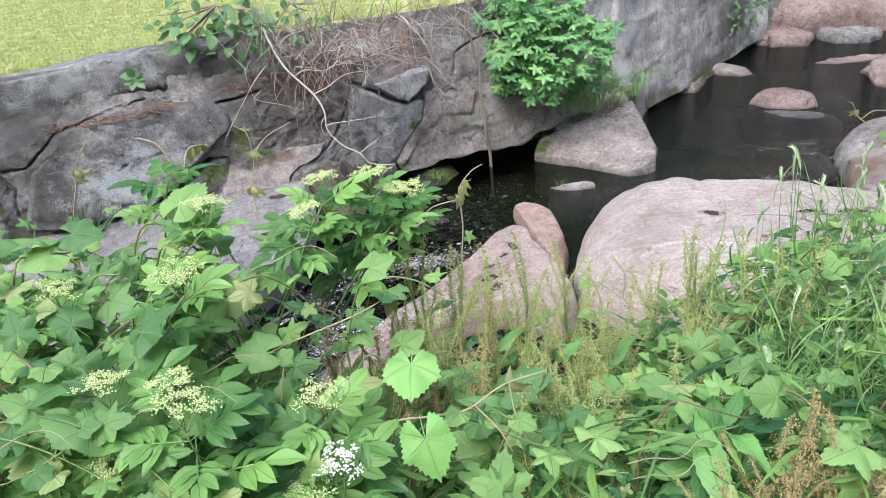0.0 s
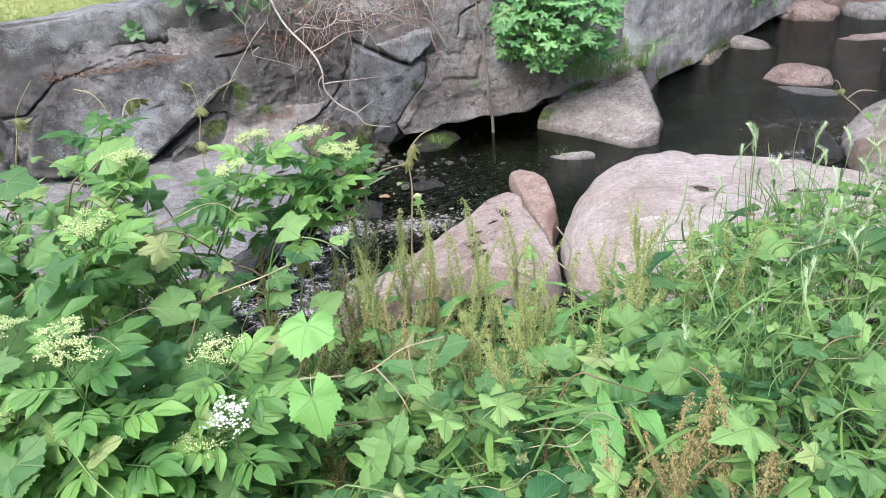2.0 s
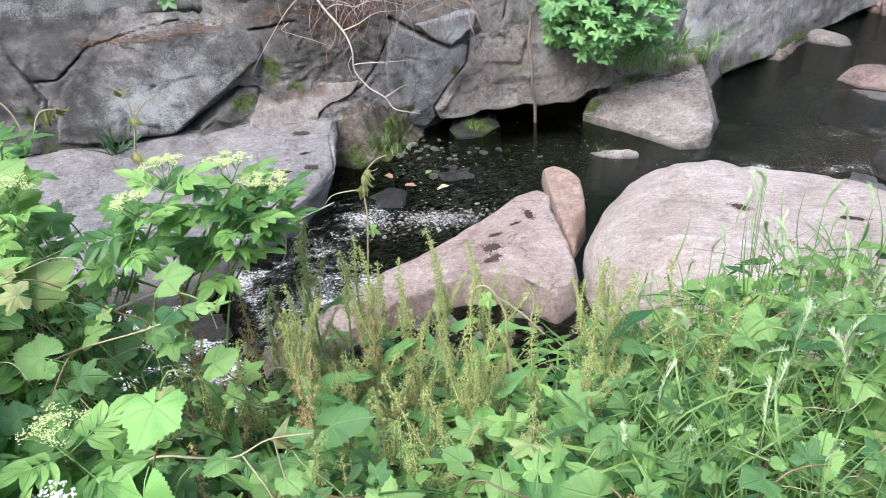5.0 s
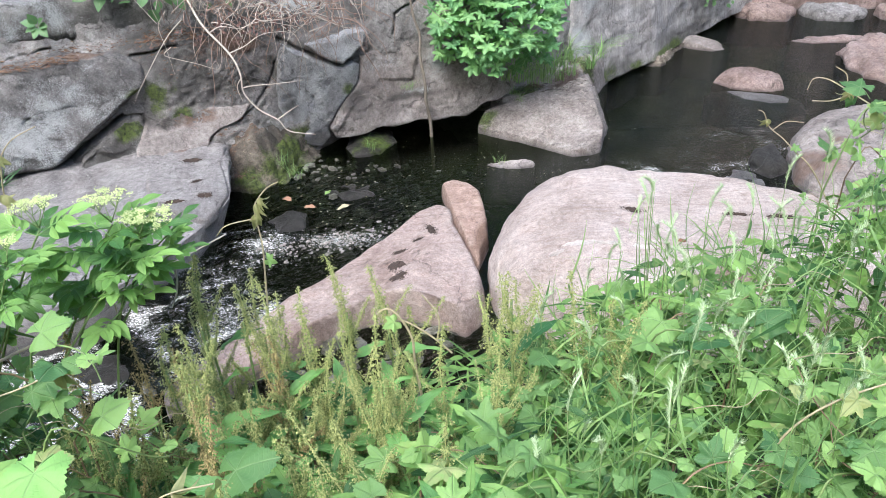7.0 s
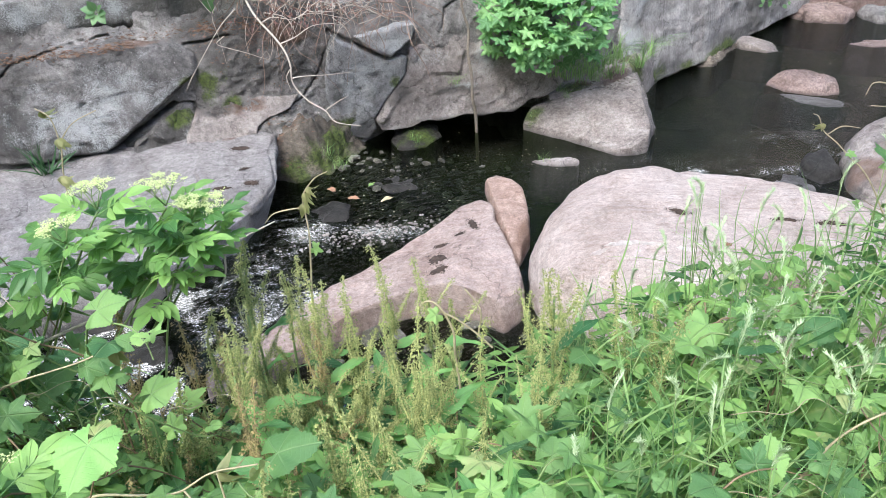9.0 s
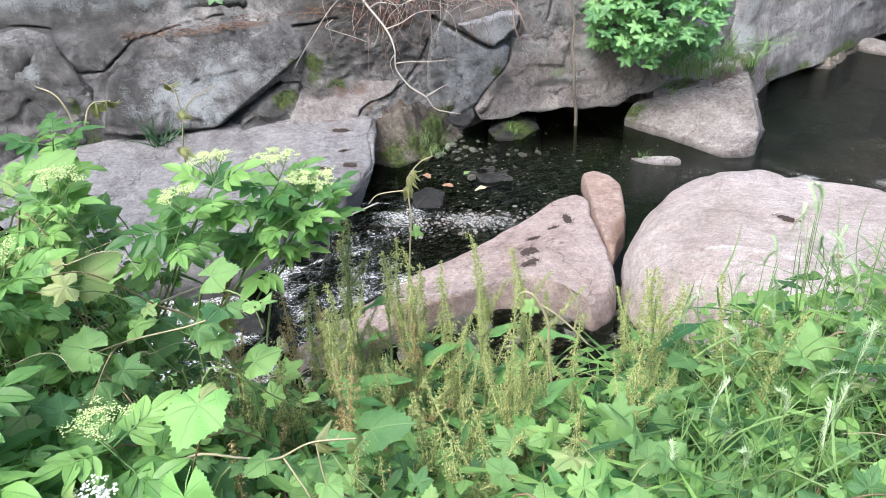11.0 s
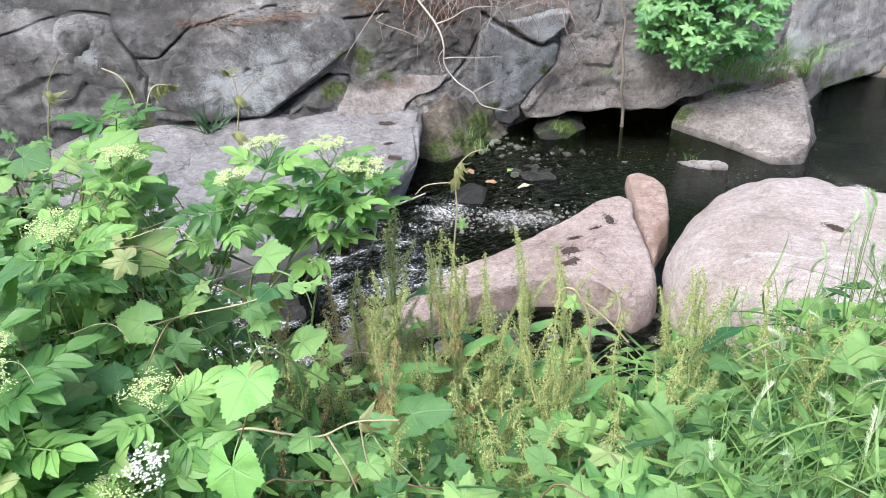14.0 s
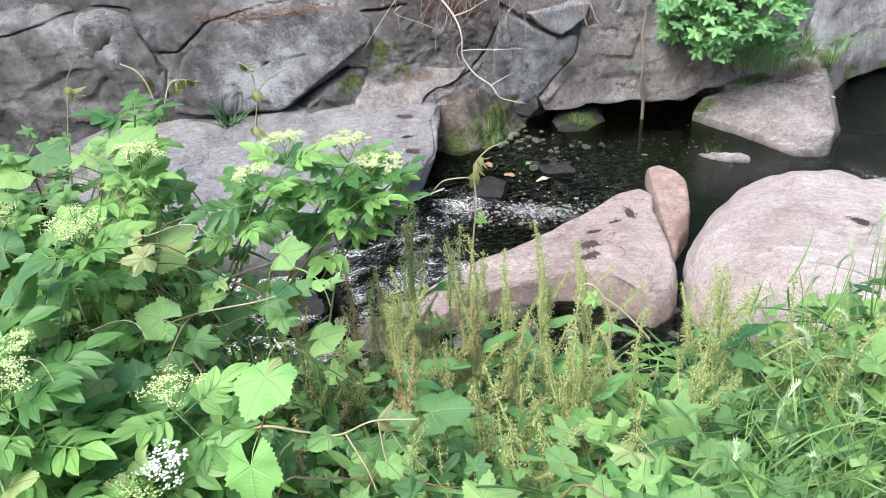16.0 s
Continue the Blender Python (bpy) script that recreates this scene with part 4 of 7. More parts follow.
    rock("gravel_bar", [(1.38, 6.2), (1.51, 6.12), (1.74, 6.4), (1.94, 6.4), (2.08, 6.72), (2.28, 7.0), (2.3, 7.4), (1.95, 7.15), (1.6, 6.7)], 0.07, FLAT, EARTH,
         "low bar of gravel and leaf scraps at the bank's foot", sharp=3, soft=1.5, smooth=0.4, flat=0.03, rough=0.03, scale=6.0, depth=0.3, seed=45, category="gravel bar",
         marks=[("moss", 1.5, 6.25, 0.15, 0.1), ("dark", 1.45, 6.2, 0.2, 0.12)])
    rock("island_rock", [(2.28, 5.98), (2.4, 5.82), (2.6, 5.74), (2.8, 5.8), (2.84, 6.0), (2.6, 6.15), (2.38, 6.12)], 0.125, FLAT, ROSE,
         "low pink rock standing out of the pool", sharp=4, soft=1.3, smooth=0.1, facets=[(-1.0, 0.46, 0.0), (0.98, -0.33, 0.0)], flat=0.022, rough=0.012, depth=0.3, seed=41)
    rock("sunken_rock", [(2.2, 5.85), (2.5, 5.5), (2.85, 5.4), (2.9, 5.65), (2.6, 5.8)], 0.09, pose(0, 0, -0.085), GREY,
         "flat grey rock just under the pool's surface", sharp=4, rough=0.01, depth=0.2, seed=42)
    rock("flat_stone", [(2.2, 7.15), (2.25, 6.92), (2.48, 6.8), (2.66, 6.92), (2.6, 7.12), (2.4, 7.2)], 0.07, FLAT, SLAB,
         "flat grey stone at the pool's far edge", sharp=14, smooth=0.3, facets=[(0.62, -0.24, 0.0)], rough=0.012, depth=0.3, seed=43)
    rock("shore_rock", [(3.5, 6.3), (3.62, 5.98), (3.85, 5.7), (4.4, 5.5), (5.0, 6.0), (4.9, 6.9), (4.2, 7.1), (3.85, 6.95), (3.58, 6.65)], 0.17, FLAT, ROSE,
         "broad pinkish shore rock with a grass tuft", sharp=9, soft=1.8, smooth=0.2, flat=0.08, rough=0.02, depth=0.4, seed=47)
    rock("round_boulder", [(2.42, 4.35), (2.4, 3.95), (2.7, 3.7), (3.2, 3.7), (3.6, 4.1), (3.55, 4.7), (3.1, 5.0), (2.65, 4.85)], 0.32, FLAT, SLAB,
         "rounded pink-grey boulder at the pool's near shore", sharp=2.6, soft=1.9, flat=0.05, rough=0.02, depth=0.4, seed=49,
         marks=[("rust", 2.5, 4.1, 0.2, 0.2), ("dark", 3.2, 4.2, 0.5, 0.4)])
    # upstream
    rock("upstream_boulder", [(3.0, 8.9), (3.1, 8.35), (3.6, 8.2), (4.4, 8.15), (5.0, 8.3), (5.3, 8.9), (4.6, 9.6), (3.4, 9.5)], 0.36, FLAT, ROSE,
         "large pale boulder at the head of the pool", sharp=12, soft=1.8, smooth=0.2, flat=0.05, rough=0.02, depth=0.4, seed=51)
    rock("upstream_stone", [(2.9, 8.2), (3.0, 7.85), (3.4, 7.75), (3.6, 7.95), (3.5, 8.25), (3.1, 8.35)], 0.1, FLAT, ROSE,
         "flat grey stone below the upstream boulder", sharp=20, smooth=0.25, facets=[(0.55, -0.12, 0.0)], flat=0.04, rough=0.02, depth=0.3, seed=53)
    rock("upstream_stone", [(3.65, 8.05), (3.75, 7.75), (4.1, 7.72), (4.3, 7.9), (4.1, 8.15)], 0.1, FLAT, SOILROCK,
         "dark wet stone at the head of the pool", sharp=9, smooth=0.3, flat=0.04, rough=0.02, depth=0.3, seed=55)
    rock("upstream_stone", [(4.35, 7.95), (4.5, 7.6), (5.0, 7.5), (5.2, 7.9), (4.8, 8.1)], 0.12, FLAT, ROSE,
         "flat reddish stone at the head of the pool", sharp=14, smooth=0.3, flat=0.06, rough=0.02, depth=0.3, seed=57)
    rock("low_stone", [(3.25, 7.1), (3.45, 7.0), (3.8, 7.05), (3.95, 7.16), (3.5, 7.2)], 0.022, FLAT, ROSE,
         "thin stone barely out of the pool", sharp=6, smooth=0.2, flat=0.03, rough=0.01, depth=0.3, seed=59)
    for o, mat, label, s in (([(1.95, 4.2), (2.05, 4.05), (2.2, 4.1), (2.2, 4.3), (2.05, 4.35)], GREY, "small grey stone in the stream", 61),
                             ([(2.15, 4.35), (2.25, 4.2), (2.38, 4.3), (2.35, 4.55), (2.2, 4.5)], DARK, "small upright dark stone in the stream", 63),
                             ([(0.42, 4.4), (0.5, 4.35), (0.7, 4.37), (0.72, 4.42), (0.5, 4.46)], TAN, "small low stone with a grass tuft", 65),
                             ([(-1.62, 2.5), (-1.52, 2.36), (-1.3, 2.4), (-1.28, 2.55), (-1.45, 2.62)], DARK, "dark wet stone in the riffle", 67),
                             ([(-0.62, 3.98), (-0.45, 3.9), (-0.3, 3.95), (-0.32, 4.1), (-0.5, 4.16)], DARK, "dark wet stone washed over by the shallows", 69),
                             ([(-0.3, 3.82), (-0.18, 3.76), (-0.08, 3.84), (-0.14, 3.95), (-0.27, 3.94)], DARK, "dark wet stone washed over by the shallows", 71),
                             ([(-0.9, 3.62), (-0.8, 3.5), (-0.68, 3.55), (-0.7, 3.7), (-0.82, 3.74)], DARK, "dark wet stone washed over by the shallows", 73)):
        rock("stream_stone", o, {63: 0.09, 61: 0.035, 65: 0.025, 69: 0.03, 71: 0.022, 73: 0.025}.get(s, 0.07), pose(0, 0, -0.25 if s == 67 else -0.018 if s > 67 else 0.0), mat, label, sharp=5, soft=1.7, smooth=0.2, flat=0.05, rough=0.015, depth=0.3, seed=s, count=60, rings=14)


bank_rocks()
stream_rocks()

from mathutils.bvhtree import BVHTree


# ---- plants: shared leaf meshes ----
def data_of(ob):
    """Keep the mesh of a passing object, and drop the object."""
    me = ob.data
    bpy.data.objects.remove(ob)
    return me


def blade_leaf(length, width, cols=4, rows=7, fold=0.25, droop=0.25, wave=0.0, tip=1.6, teeth=0.0, seed=0, shift=0.42):
    """Verts, faces, uvs of a leaf from the origin along y; folded at the midrib, drooping to its tip."""
    verts, faces, uvs = [], [], []
    for r in range(rows + 1):
        t = r / rows
        w = width * 0.5 * (math.sin(math.pi * t ** (math.log(0.5) / math.log(shift))) ** (1.0 if t < shift else tip / 1.3)) + width * 0.012
        for c in range(cols + 1):
            s = c / cols * 2 - 1
            x = s * w * (1 + teeth * ((r % 2) * 2 - 1) * (abs(s) > 0.9))
            z = fold * abs(x) - droop * length * t * t + wave * width * math.sin(t * 11 + seed + (2 if s > 0 else 0)) * abs(s) ** 2
            verts.append(Vector((x, length * t * (1 - 0.12 * droop * t), z)))
            uvs.append((c / cols, t))
    k = cols + 1
    for r in range(rows):
        for c in range(cols):
            faces.append((r * k + c, r * k + c + 1, (r + 1) * k + c + 1, (r + 1) * k + c))
    return verts, faces, uvs


def lobed_leaf(size, lobes, points, dome=0.12, wave=0.05, seed=0.0, body=0.36, teeth=0.05):
    """A palmate leaf round its stalk: lobes give (angle from the tip, reach, spread)."""
    verts, faces, uvs = [Vector((0, 0, 0))], [], [(0.5, 0.0)]
    rim = []
    for i in range(points):
        a = -2.75 + 5.5 * i / (points - 1)
        r = body
        for la, reach, spread in lobes:
            r = max(r, reach - (reach - body) * min(1.0, abs(a - la) / spread) ** 0.9)
        r *= 1 + teeth * ((i % 2) * 2 - 1)
        rim.append((a, r * size))
    for ring in (0.4, 0.75, 1.0):
        for a, r in rim:
            x, y = math.sin(a) * r * ring, math.cos(a) * r * ring
            z = dome * size * (0.2 - ring * ring) + wave * size * ring * math.sin(a * 4 + seed) + 0.12 * abs(x)
            verts.append(Vector((x, y, z)))
            near = min(abs(a - la) for la, _, _ in lobes)
            uvs.append((0.5 + near * ring * 0.45, ring * r / size))
    n = points
    for i in range(n - 1):
        faces.append((0, 1 + i + 1, 1 + i))
        for k in range(2):
            a, b = 1 + k * n, 1 + (k + 1) * n
            faces.append((a + i, a + i + 1, b + i + 1, b + i))
    return verts, faces, uvs


def joined(pieces):
    verts, faces, uvs = [], [], []
    for v, f, u in pieces:
        k = len(verts)
        verts += v
        uvs += u
        faces += [tuple(i + k for i in q) for q in f]
    return verts, faces, uvs


def aimed(base, way, up=(0, 0, 1), size=1.0, roll=0.0):
    """A matrix whose y runs along way and whose z leans to up."""
    y = Vector(way).normalized()
    x = y.cross(Vector(up))
    x = x.normalized() if x.length > 1e-4 else Vector((1, 0, 0))
    z = x.cross(y)
    m = Matrix((x, y, z)).transposed().to_4x4()
    return Matrix.Translation(base) @ m @ Matrix.Rotation(roll, 4, "Y") @ Matrix.Scale(size, 4)


def turned(piece, m):
    v, f, u = piece
    return [m @ q for q in v], f, u


rnd = random.Random(5)
R = rnd.uniform


def leaf_mesh(name, piece, material):
    ob = mesh_object(name, piece[0], piece[1], material, True, None, piece[2])
    return data_of(ob)


def with_stalk(piece, points, radius, sides=4):
    v, f = tube(points, [radius] * len(points), sides)
    return joined([piece, (v, f, [(0.5, 0.02)] * len(v))])


ELDER_LEAVES, GRAPE_LEAVES, DOCK_LEAVES, GUM_LEAVES, SHRUB_LEAVES = [], [], [], [], []
for k in range(5):
    parts_ = []
    pairs = 3
    span = 0.092 + 0.012 * (k % 3)
    for i in range(pairs):
        yy = span * (0.42 + 0.5 * i / pairs)
        for side in (-1, 1):
            a = side * radians(66 - 12 * i + R(-8, 8))
            q = turned(blade_leaf(R(0.054, 0.07), R(0.024, 0.03), 4, 10, 0.3, R(0.1, 0.45), 0.04, 1.1, 0.03, k + i, 0.46),
                       Matrix.Translation((0, yy, -0.06 * yy)) @ Matrix.Rotation(-a, 4, "Z") @ Matrix.Rotation(R(-0.25, 0.25), 4, "Y"))
            parts_.append(q)
    parts_.append(turned(blade_leaf(0.074, 0.031, 4, 10, 0.3, 0.3, 0.04, 1.1, 0.03, k, 0.46), Matrix.Translation((0, span * 0.95, -0.06 * span))))
    ELDER_LEAVES.append(leaf_mesh("leaf", with_stalk(joined(parts_), [(0, 0, 0), (0, span * 0.5, -0.002), (0, span, -0.06 * span)], 0.0016), ELDER))
for k in range(7):
    sh = R(0.9, 1.1)
    if k < 3:
        piece = lobed_leaf(0.06, [(0, 1.28, 0.85), (-1.0 * sh, 0.95, 0.5), (1.0 * sh, 0.95, 0.5), (-2.15, 0.78, 0.7), (2.15, 0.78, 0.7)], 63,
                           R(0.05, 0.3), R(0.06, 0.16), k * 1.7, 0.74, 0.045)
    else:
        piece = lobed_leaf(0.062, [(0, 1.2, 0.62), (-1.0 * sh, 1.0, 0.5), (1.0 * sh, 1.0, 0.5), (-2.05, 0.8, 0.6), (2.05, 0.8, 0.6)], 63, R(0.05, 0.25), R(0.06, 0.12), k, 0.5 + 0.04 * (k % 3), 0.05)
    piece = turned(piece, Matrix.Translation((0, 0.045, 0)) @ Matrix.Rotation(R(-0.35, -0.05), 4, "X"))
    GRAPE_LEAVES.append(leaf_mesh("leaf", with_stalk(piece, [(0, 0, -0.02), (0, 0.022, -0.006), (0, 0.045, 0)], 0.0012), GRAPE))
for k in range(5):
    DOCK_LEAVES.append(leaf_mesh("leaf", with_stalk(turned(blade_leaf(0.2, R(0.05, 0.07), 6, 16, 0.3, R(0.2, 0.55), 0.13, 1.5, 0.06, k * 2.1, 0.36),
                                 Matrix.Translation((0, 0.04, 0))), [(0, 0, 0), (0, 0.05, 0.0)], 0.003), DOCKLEAF))
for k in range(3):
    lob = [(0, 1.0, 0.52), (-1.12, 0.95, 0.5), (1.12, 0.95, 0.5), (-2.15, 0.75, 0.45), (2.15, 0.75, 0.45)]
    piece = turned(lobed_leaf(0.07, lob, 41, R(0.05, 0.15), 0.05, k, 0.42, 0.02), Matrix.Translation((0, 0.06, 0)) @ Matrix.Rotation(R(-0.4, -0.1), 4, "X"))
    GUM_LEAVES.append(leaf_mesh("leaf", with_stalk(piece, [(0, 0, 0), (0, 0.06, 0)], 0.0012), GUM))
for k in range(3):
    SHRUB_LEAVES.append(leaf_mesh("leaf", with_stalk(turned(blade_leaf(0.1, 0.068, 4, 7, 0.15, R(0.1, 0.4), 0.03, 1.3, 0, k, 0.42),
                                  Matrix.Translation((0, 0.02, 0))), [(0, 0, 0), (0, 0.03, 0)], 0.0012), SHRUB))


YOUNG_LEAVES = []
for k in range(3):
    YOUNG_LEAVES.append(leaf_mesh("leaf", joined([turned(blade_leaf(R(0.02, 0.03), R(0.007, 0.011), 2, 6, 0.5, R(0.3, 0.8), 0.05, 1.4, 0.05, k),
                                  Matrix.Rotation(R(-0.7, 0.7), 4, "Z") @ Matrix.Rotation(R(-0.8, 0.3), 4, "X")) for _ in range(5)]), YOUNG))


def plant(name, base, label, category, group=""):
    e = new(name)
    e.location = base
    e.empty_display_size = 0.05
    return tagged(e, label, category, group)


def put(name, mesh, parent, m):
    ob = new(name, mesh)
    ob.parent = parent
    ob.matrix_basis = Matrix.Translation(-parent.location) @ m
    return ob


def put_tube(name, points, r0, r1, material, parent, sides=6, label=""):
    n = len(points)
    base = parent.location
    v, f = tube([Vector(p) - base for p in points], [r0 + (r1 - r0) * i / (n - 1) for i in range(n)], sides)
    ob = mesh_object(name, v, f, material, True, parent=parent)
    return tagged(ob, label) if label else ob


# flower clusters: a flat-topped umbrella of small heads on branching stalks
def umbel(size, bloom, seed):
    r = random.Random(seed)
    stalks, heads = [], []
    for i in range(5):
        a = 2 * math.pi * i / 5 + r.uniform(-0.3, 0.3)
        p = Vector((math.cos(a) * 0.25, math.sin(a) * 0.25, 0.35)) * size
        stalks.append(tube([(0, 0, 0), p * 0.6, p], [0.0013, 0.001, 0.0008], 4))
        for j in range(7):
            b = a + r.uniform(-0.7, 0.7)
            d = r.uniform(0.12, 0.52)
            q = Vector((math.cos(b) * d, math.sin(b) * d, 0.55 + 0.1 * r.random() - 0.25 * d * d)) * size
            stalks.append(tube([p, q], [0.0007, 0.0005], 3))
            for _ in range(8 if bloom else 15):
                c = q + Vector((r.gauss(0, 0.05), r.gauss(0, 0.05), r.gauss(0, 0.022))) * size
                s = (r.uniform(0.0017, 0.0028) if bloom else r.uniform(0.0011, 0.0019))
                vv = [c + Vector(o) * s for o in ((1, 0, 0), (0, 1, 0), (-1, 0, 0), (0, -1, 0), (0, 0, 0.9), (0, 0, -0.9))]
                heads.append((vv, [(0, 1, 4), (1, 2, 4), (2, 3, 4), (3, 0, 4), (1, 0, 5), (2, 1, 5), (3, 2, 5), (0, 3, 5)]))
    s1, s2 = merged(stalks), merged(heads)
    return (data_of(mesh_object("flower_stem", *s1, STEM)), data_of(mesh_object("flower_head", *s2, BLOOM if bloom else BUD, False)))


UMBELS = [umbel(0.085, False, 1), umbel(0.09, False, 2), umbel(0.07, False, 3)]
WHITE_UMBEL = umbel(0.078, True, 4)


def elder_shoot(parent, root, top, flower=None, leaves=4, scale=1.0):
    root, top = Vector(root), Vector(top)
    mid = root.lerp(top, 0.55) + Vector((R(-0.04, 0.04), R(-0.04, 0.04), 0.03))
    pts = bezier(root, root.lerp(mid, 0.7), mid.lerp(top, 0.4) + Vector((0, 0, 0.02)), top, 22)
    put_tube("stem", pts, 0.0028, 0.0016, STEM, parent)
    spin = R(0, 6.28)
    for i in range(leaves):
        p = pts[-2 - int(i * 2.6)]
        for s in (0, 1):
            a = spin + s * math.pi + i * 1.45 + R(-0.2, 0.2)
            rise = 0.42 - 0.12 * i + R(-0.25, 0.25)
            d = Vector((math.cos(a), math.sin(a), rise))
            put("leaf", ELDER_LEAVES[rnd.randrange(5)], parent, aimed(p, d, (0, -0.2, 1), scale * R(0.65, 0.95), R(-0.25, 0.25)))
    if flower:
        f = put("flower_stem", flower[0], parent, Matrix.Translation(top + Vector((0, 0, 0.005))) @ pose(0, 0, 0, R(-14, 14), R(-14, 14), R(0, 360)))
        h = new("flower_head", flower[1])
        h.parent = f


def canopy(x, y):
    """How high the plants of the near bank stand."""
    far = 0.95 + 0.55 * step(-0.1, 1.3, x)
    z = 1.42 + (far - 1.42) * step(0.35, 1.15, y) - 0.5 * max(0.0, y - 1.15)
    low = step(0.02, -0.14, x)
    z = z * (1 - low) + low * (1.38 - 0.6 * step(0.42, 0.95, y))
    left = step(-0.38, -0.58, x)
    z = z * (1 - left) + left * (1.5 - 0.9 * step(0.85, 1.15, y))
    return z + 0.25 * step(1.2, 1.45, x) * (1 - step(1.5, 2.2, y))


ELDER_LOW = [(-0.177, 0.82, 1.55), (-0.12, 0.86, 1.535)]


def build_elder():
    tops = [((-0.315, 0.79, 1.63), 0), ((-0.215, 0.855, 1.605), 1), ((-0.17, 0.86, 1.575), 2), ((-0.13, 0.9, 1.56), 2), ((-0.33, 0.7, 1.61), 2),
            ((-0.5, 0.6, 1.67), 0), ((-0.5, 0.43, 1.62), 1), ((-0.78, 0.5, 1.56), 0)]
    e = plant("elder_shrub", (-0.85, 0.75, 0.5), "leafy green elder shrub with flat cream flower clusters", "shrub")
    for k, (t, f) in enumerate(tops):
        root = (t[0] - 0.2 + R(-0.06, 0.06), t[1] + R(-0.06, 0.06), t[2] - R(0.28, 0.4))
        elder_shoot(e, root, t, UMBELS[f], 4 if t[0] < -0.2 else 3, 0.9 if k not in (2, 3) else 0.72)
    for t in ((-0.62, 0.75, 1.72), (-0.95, 0.65, 1.5), (-0.42, 0.85, 1.5), (-0.3, 0.88, 1.5), (-0.75, 0.85, 1.45), (-0.6, 0.55, 1.5), (-1.1, 0.75, 1.42),
              (-0.2, 0.84, 1.5), (-0.85, 0.55, 1.52)):
        elder_shoot(e, (t[0] - R(0.1, 0.24), t[1] + R(-0.08, 0.06), t[2] - 0.34), t, None, 4, 0.9)
    for t in ELDER_LOW:
        elder_shoot(e, (t[0] - 0.2, t[1] + R(-0.08, 0.04), t[2] - 0.25), t, None, 2, 0.75)
    e2 = plant("elder_shrub", (-0.5, 0.25, 0.62), "elder shrub with cream buds and one open white cluster", "shrub")
    for t, f in (((-0.55, 0.2, 1.56), UMBELS[0]), ((-0.45, 0.2, 1.57), UMBELS[2]), ((-0.41, 0.14, 1.56), UMBELS[1]), ((-0.54, 0.15, 1.46), UMBELS[2]),
                 ((-0.245, 0.28, 1.465), UMBELS[0]), ((-0.21, 0.2, 1.405), WHITE_UMBEL), ((-0.265, 0.17, 1.36), UMBELS[1])):
        elder_shoot(e2, (t[0] - 0.06 + R(-0.06, 0.06), t[1] + 0.06 + R(-0.05, 0.05), t[2] - 0.5), t, f, 4)
    for t in ((-0.62, 0.12, 1.43), (-0.5, 0.22, 1.42), (-0.42, 0.1, 1.4), (-0.33, 0.2, 1.38), (-0.56, 0.3, 1.46), (-0.4, 0.28, 1.43), (-0.66, 0.24, 1.49), (-0.46, 0.15, 1.46), (-0.36, 0.12, 1.42)):
        elder_shoot(e2, (t[0] + R(-0.06, 0.06), t[1] + 0.06, t[2] - 0.45), t, None, 3, 1.12)
    for t in ((-0.7, 0.15, 1.42), (-0.62, 0.3, 1.45), (-0.35, 0.08, 1.38), (-0.85, 0.3, 1.4), (-0.5, 0.05, 1.35), (-0.3, 0.35, 1.35), (-0.45, 0.38, 1.42), (-0.75, 0.02, 1.36)):
        elder_shoot(e2, (t[0] + R(-0.08, 0.08), t[1] + 0.1, t[2] - 0.45), t, None, 4)


def vine(start, turn, length, label="grape vine with broad toothed leaves", leaf_scale=1.0, lift=0.0, stem=REDSTEM, gap=0.05):
    x, y = start
    e = plant("grape_vine", (x, y, ground_z(x, y)), label, "vine", "grape vines over the near bank")
    a, pts = turn, []
    n = max(6, int(length / 0.05))
    for i in range(n):
        z = canopy(x, y) - 0.06 + lift + 0.035 * math.sin(i * 0.9 + turn) - 0.1 * (i == 0)
        pts.append(Vector((x, y, z)))
        a += R(-0.45, 0.45)
        x += math.cos(a) * 0.05
        y += math.sin(a) * 0.05
    line = smooth_line(pts, 3)
    put_tube("stem", [(start[0], start[1], ground_z(*start) - 0.02)] + line, 0.0024, 0.001, stem if rnd.random() < 0.4 else STEM, e, 5)
    for i in range(1, n):
        if R(0, 1) < 0.12:
            continue
        p = pts[i]
        b = a + R(-1.9, 1.9) + (math.pi if i % 2 else 0)
        # blades turn to the open sky over the stream
        d = Vector((math.cos(b), math.sin(b) * 0.8 - 0.25, R(0.0, 0.7)))
        s = leaf_scale * rnd.choice((0.4, 0.5, 0.6, 0.7, 0.8, 1.0)) * R(0.85, 1.1) * (0.5 + 0.5 * min(1, (n - i) / 4))
        put("leaf", GRAPE_LEAVES[rnd.randrange(7)], e, aimed(p + Vector((0, 0, R(-0.05, 0.05))), d, (R(-0.4, 0.4), R(-0.9, 0.1), 1.0), s, R(-0.4, 0.4)))
    if rnd.random() < 0.3:
        p = pts[-1]
        w = [p + Vector((0.03 * i + 0.01 * math.sin(i), 0.02 * math.cos(i * 1.3), 0.03 * i - 0.004 * i * i)) for i in range(7)]
        put_tube("tendril", smooth_line(w, 3), 0.0011, 0.0006, VINE, e, 4)
    return e


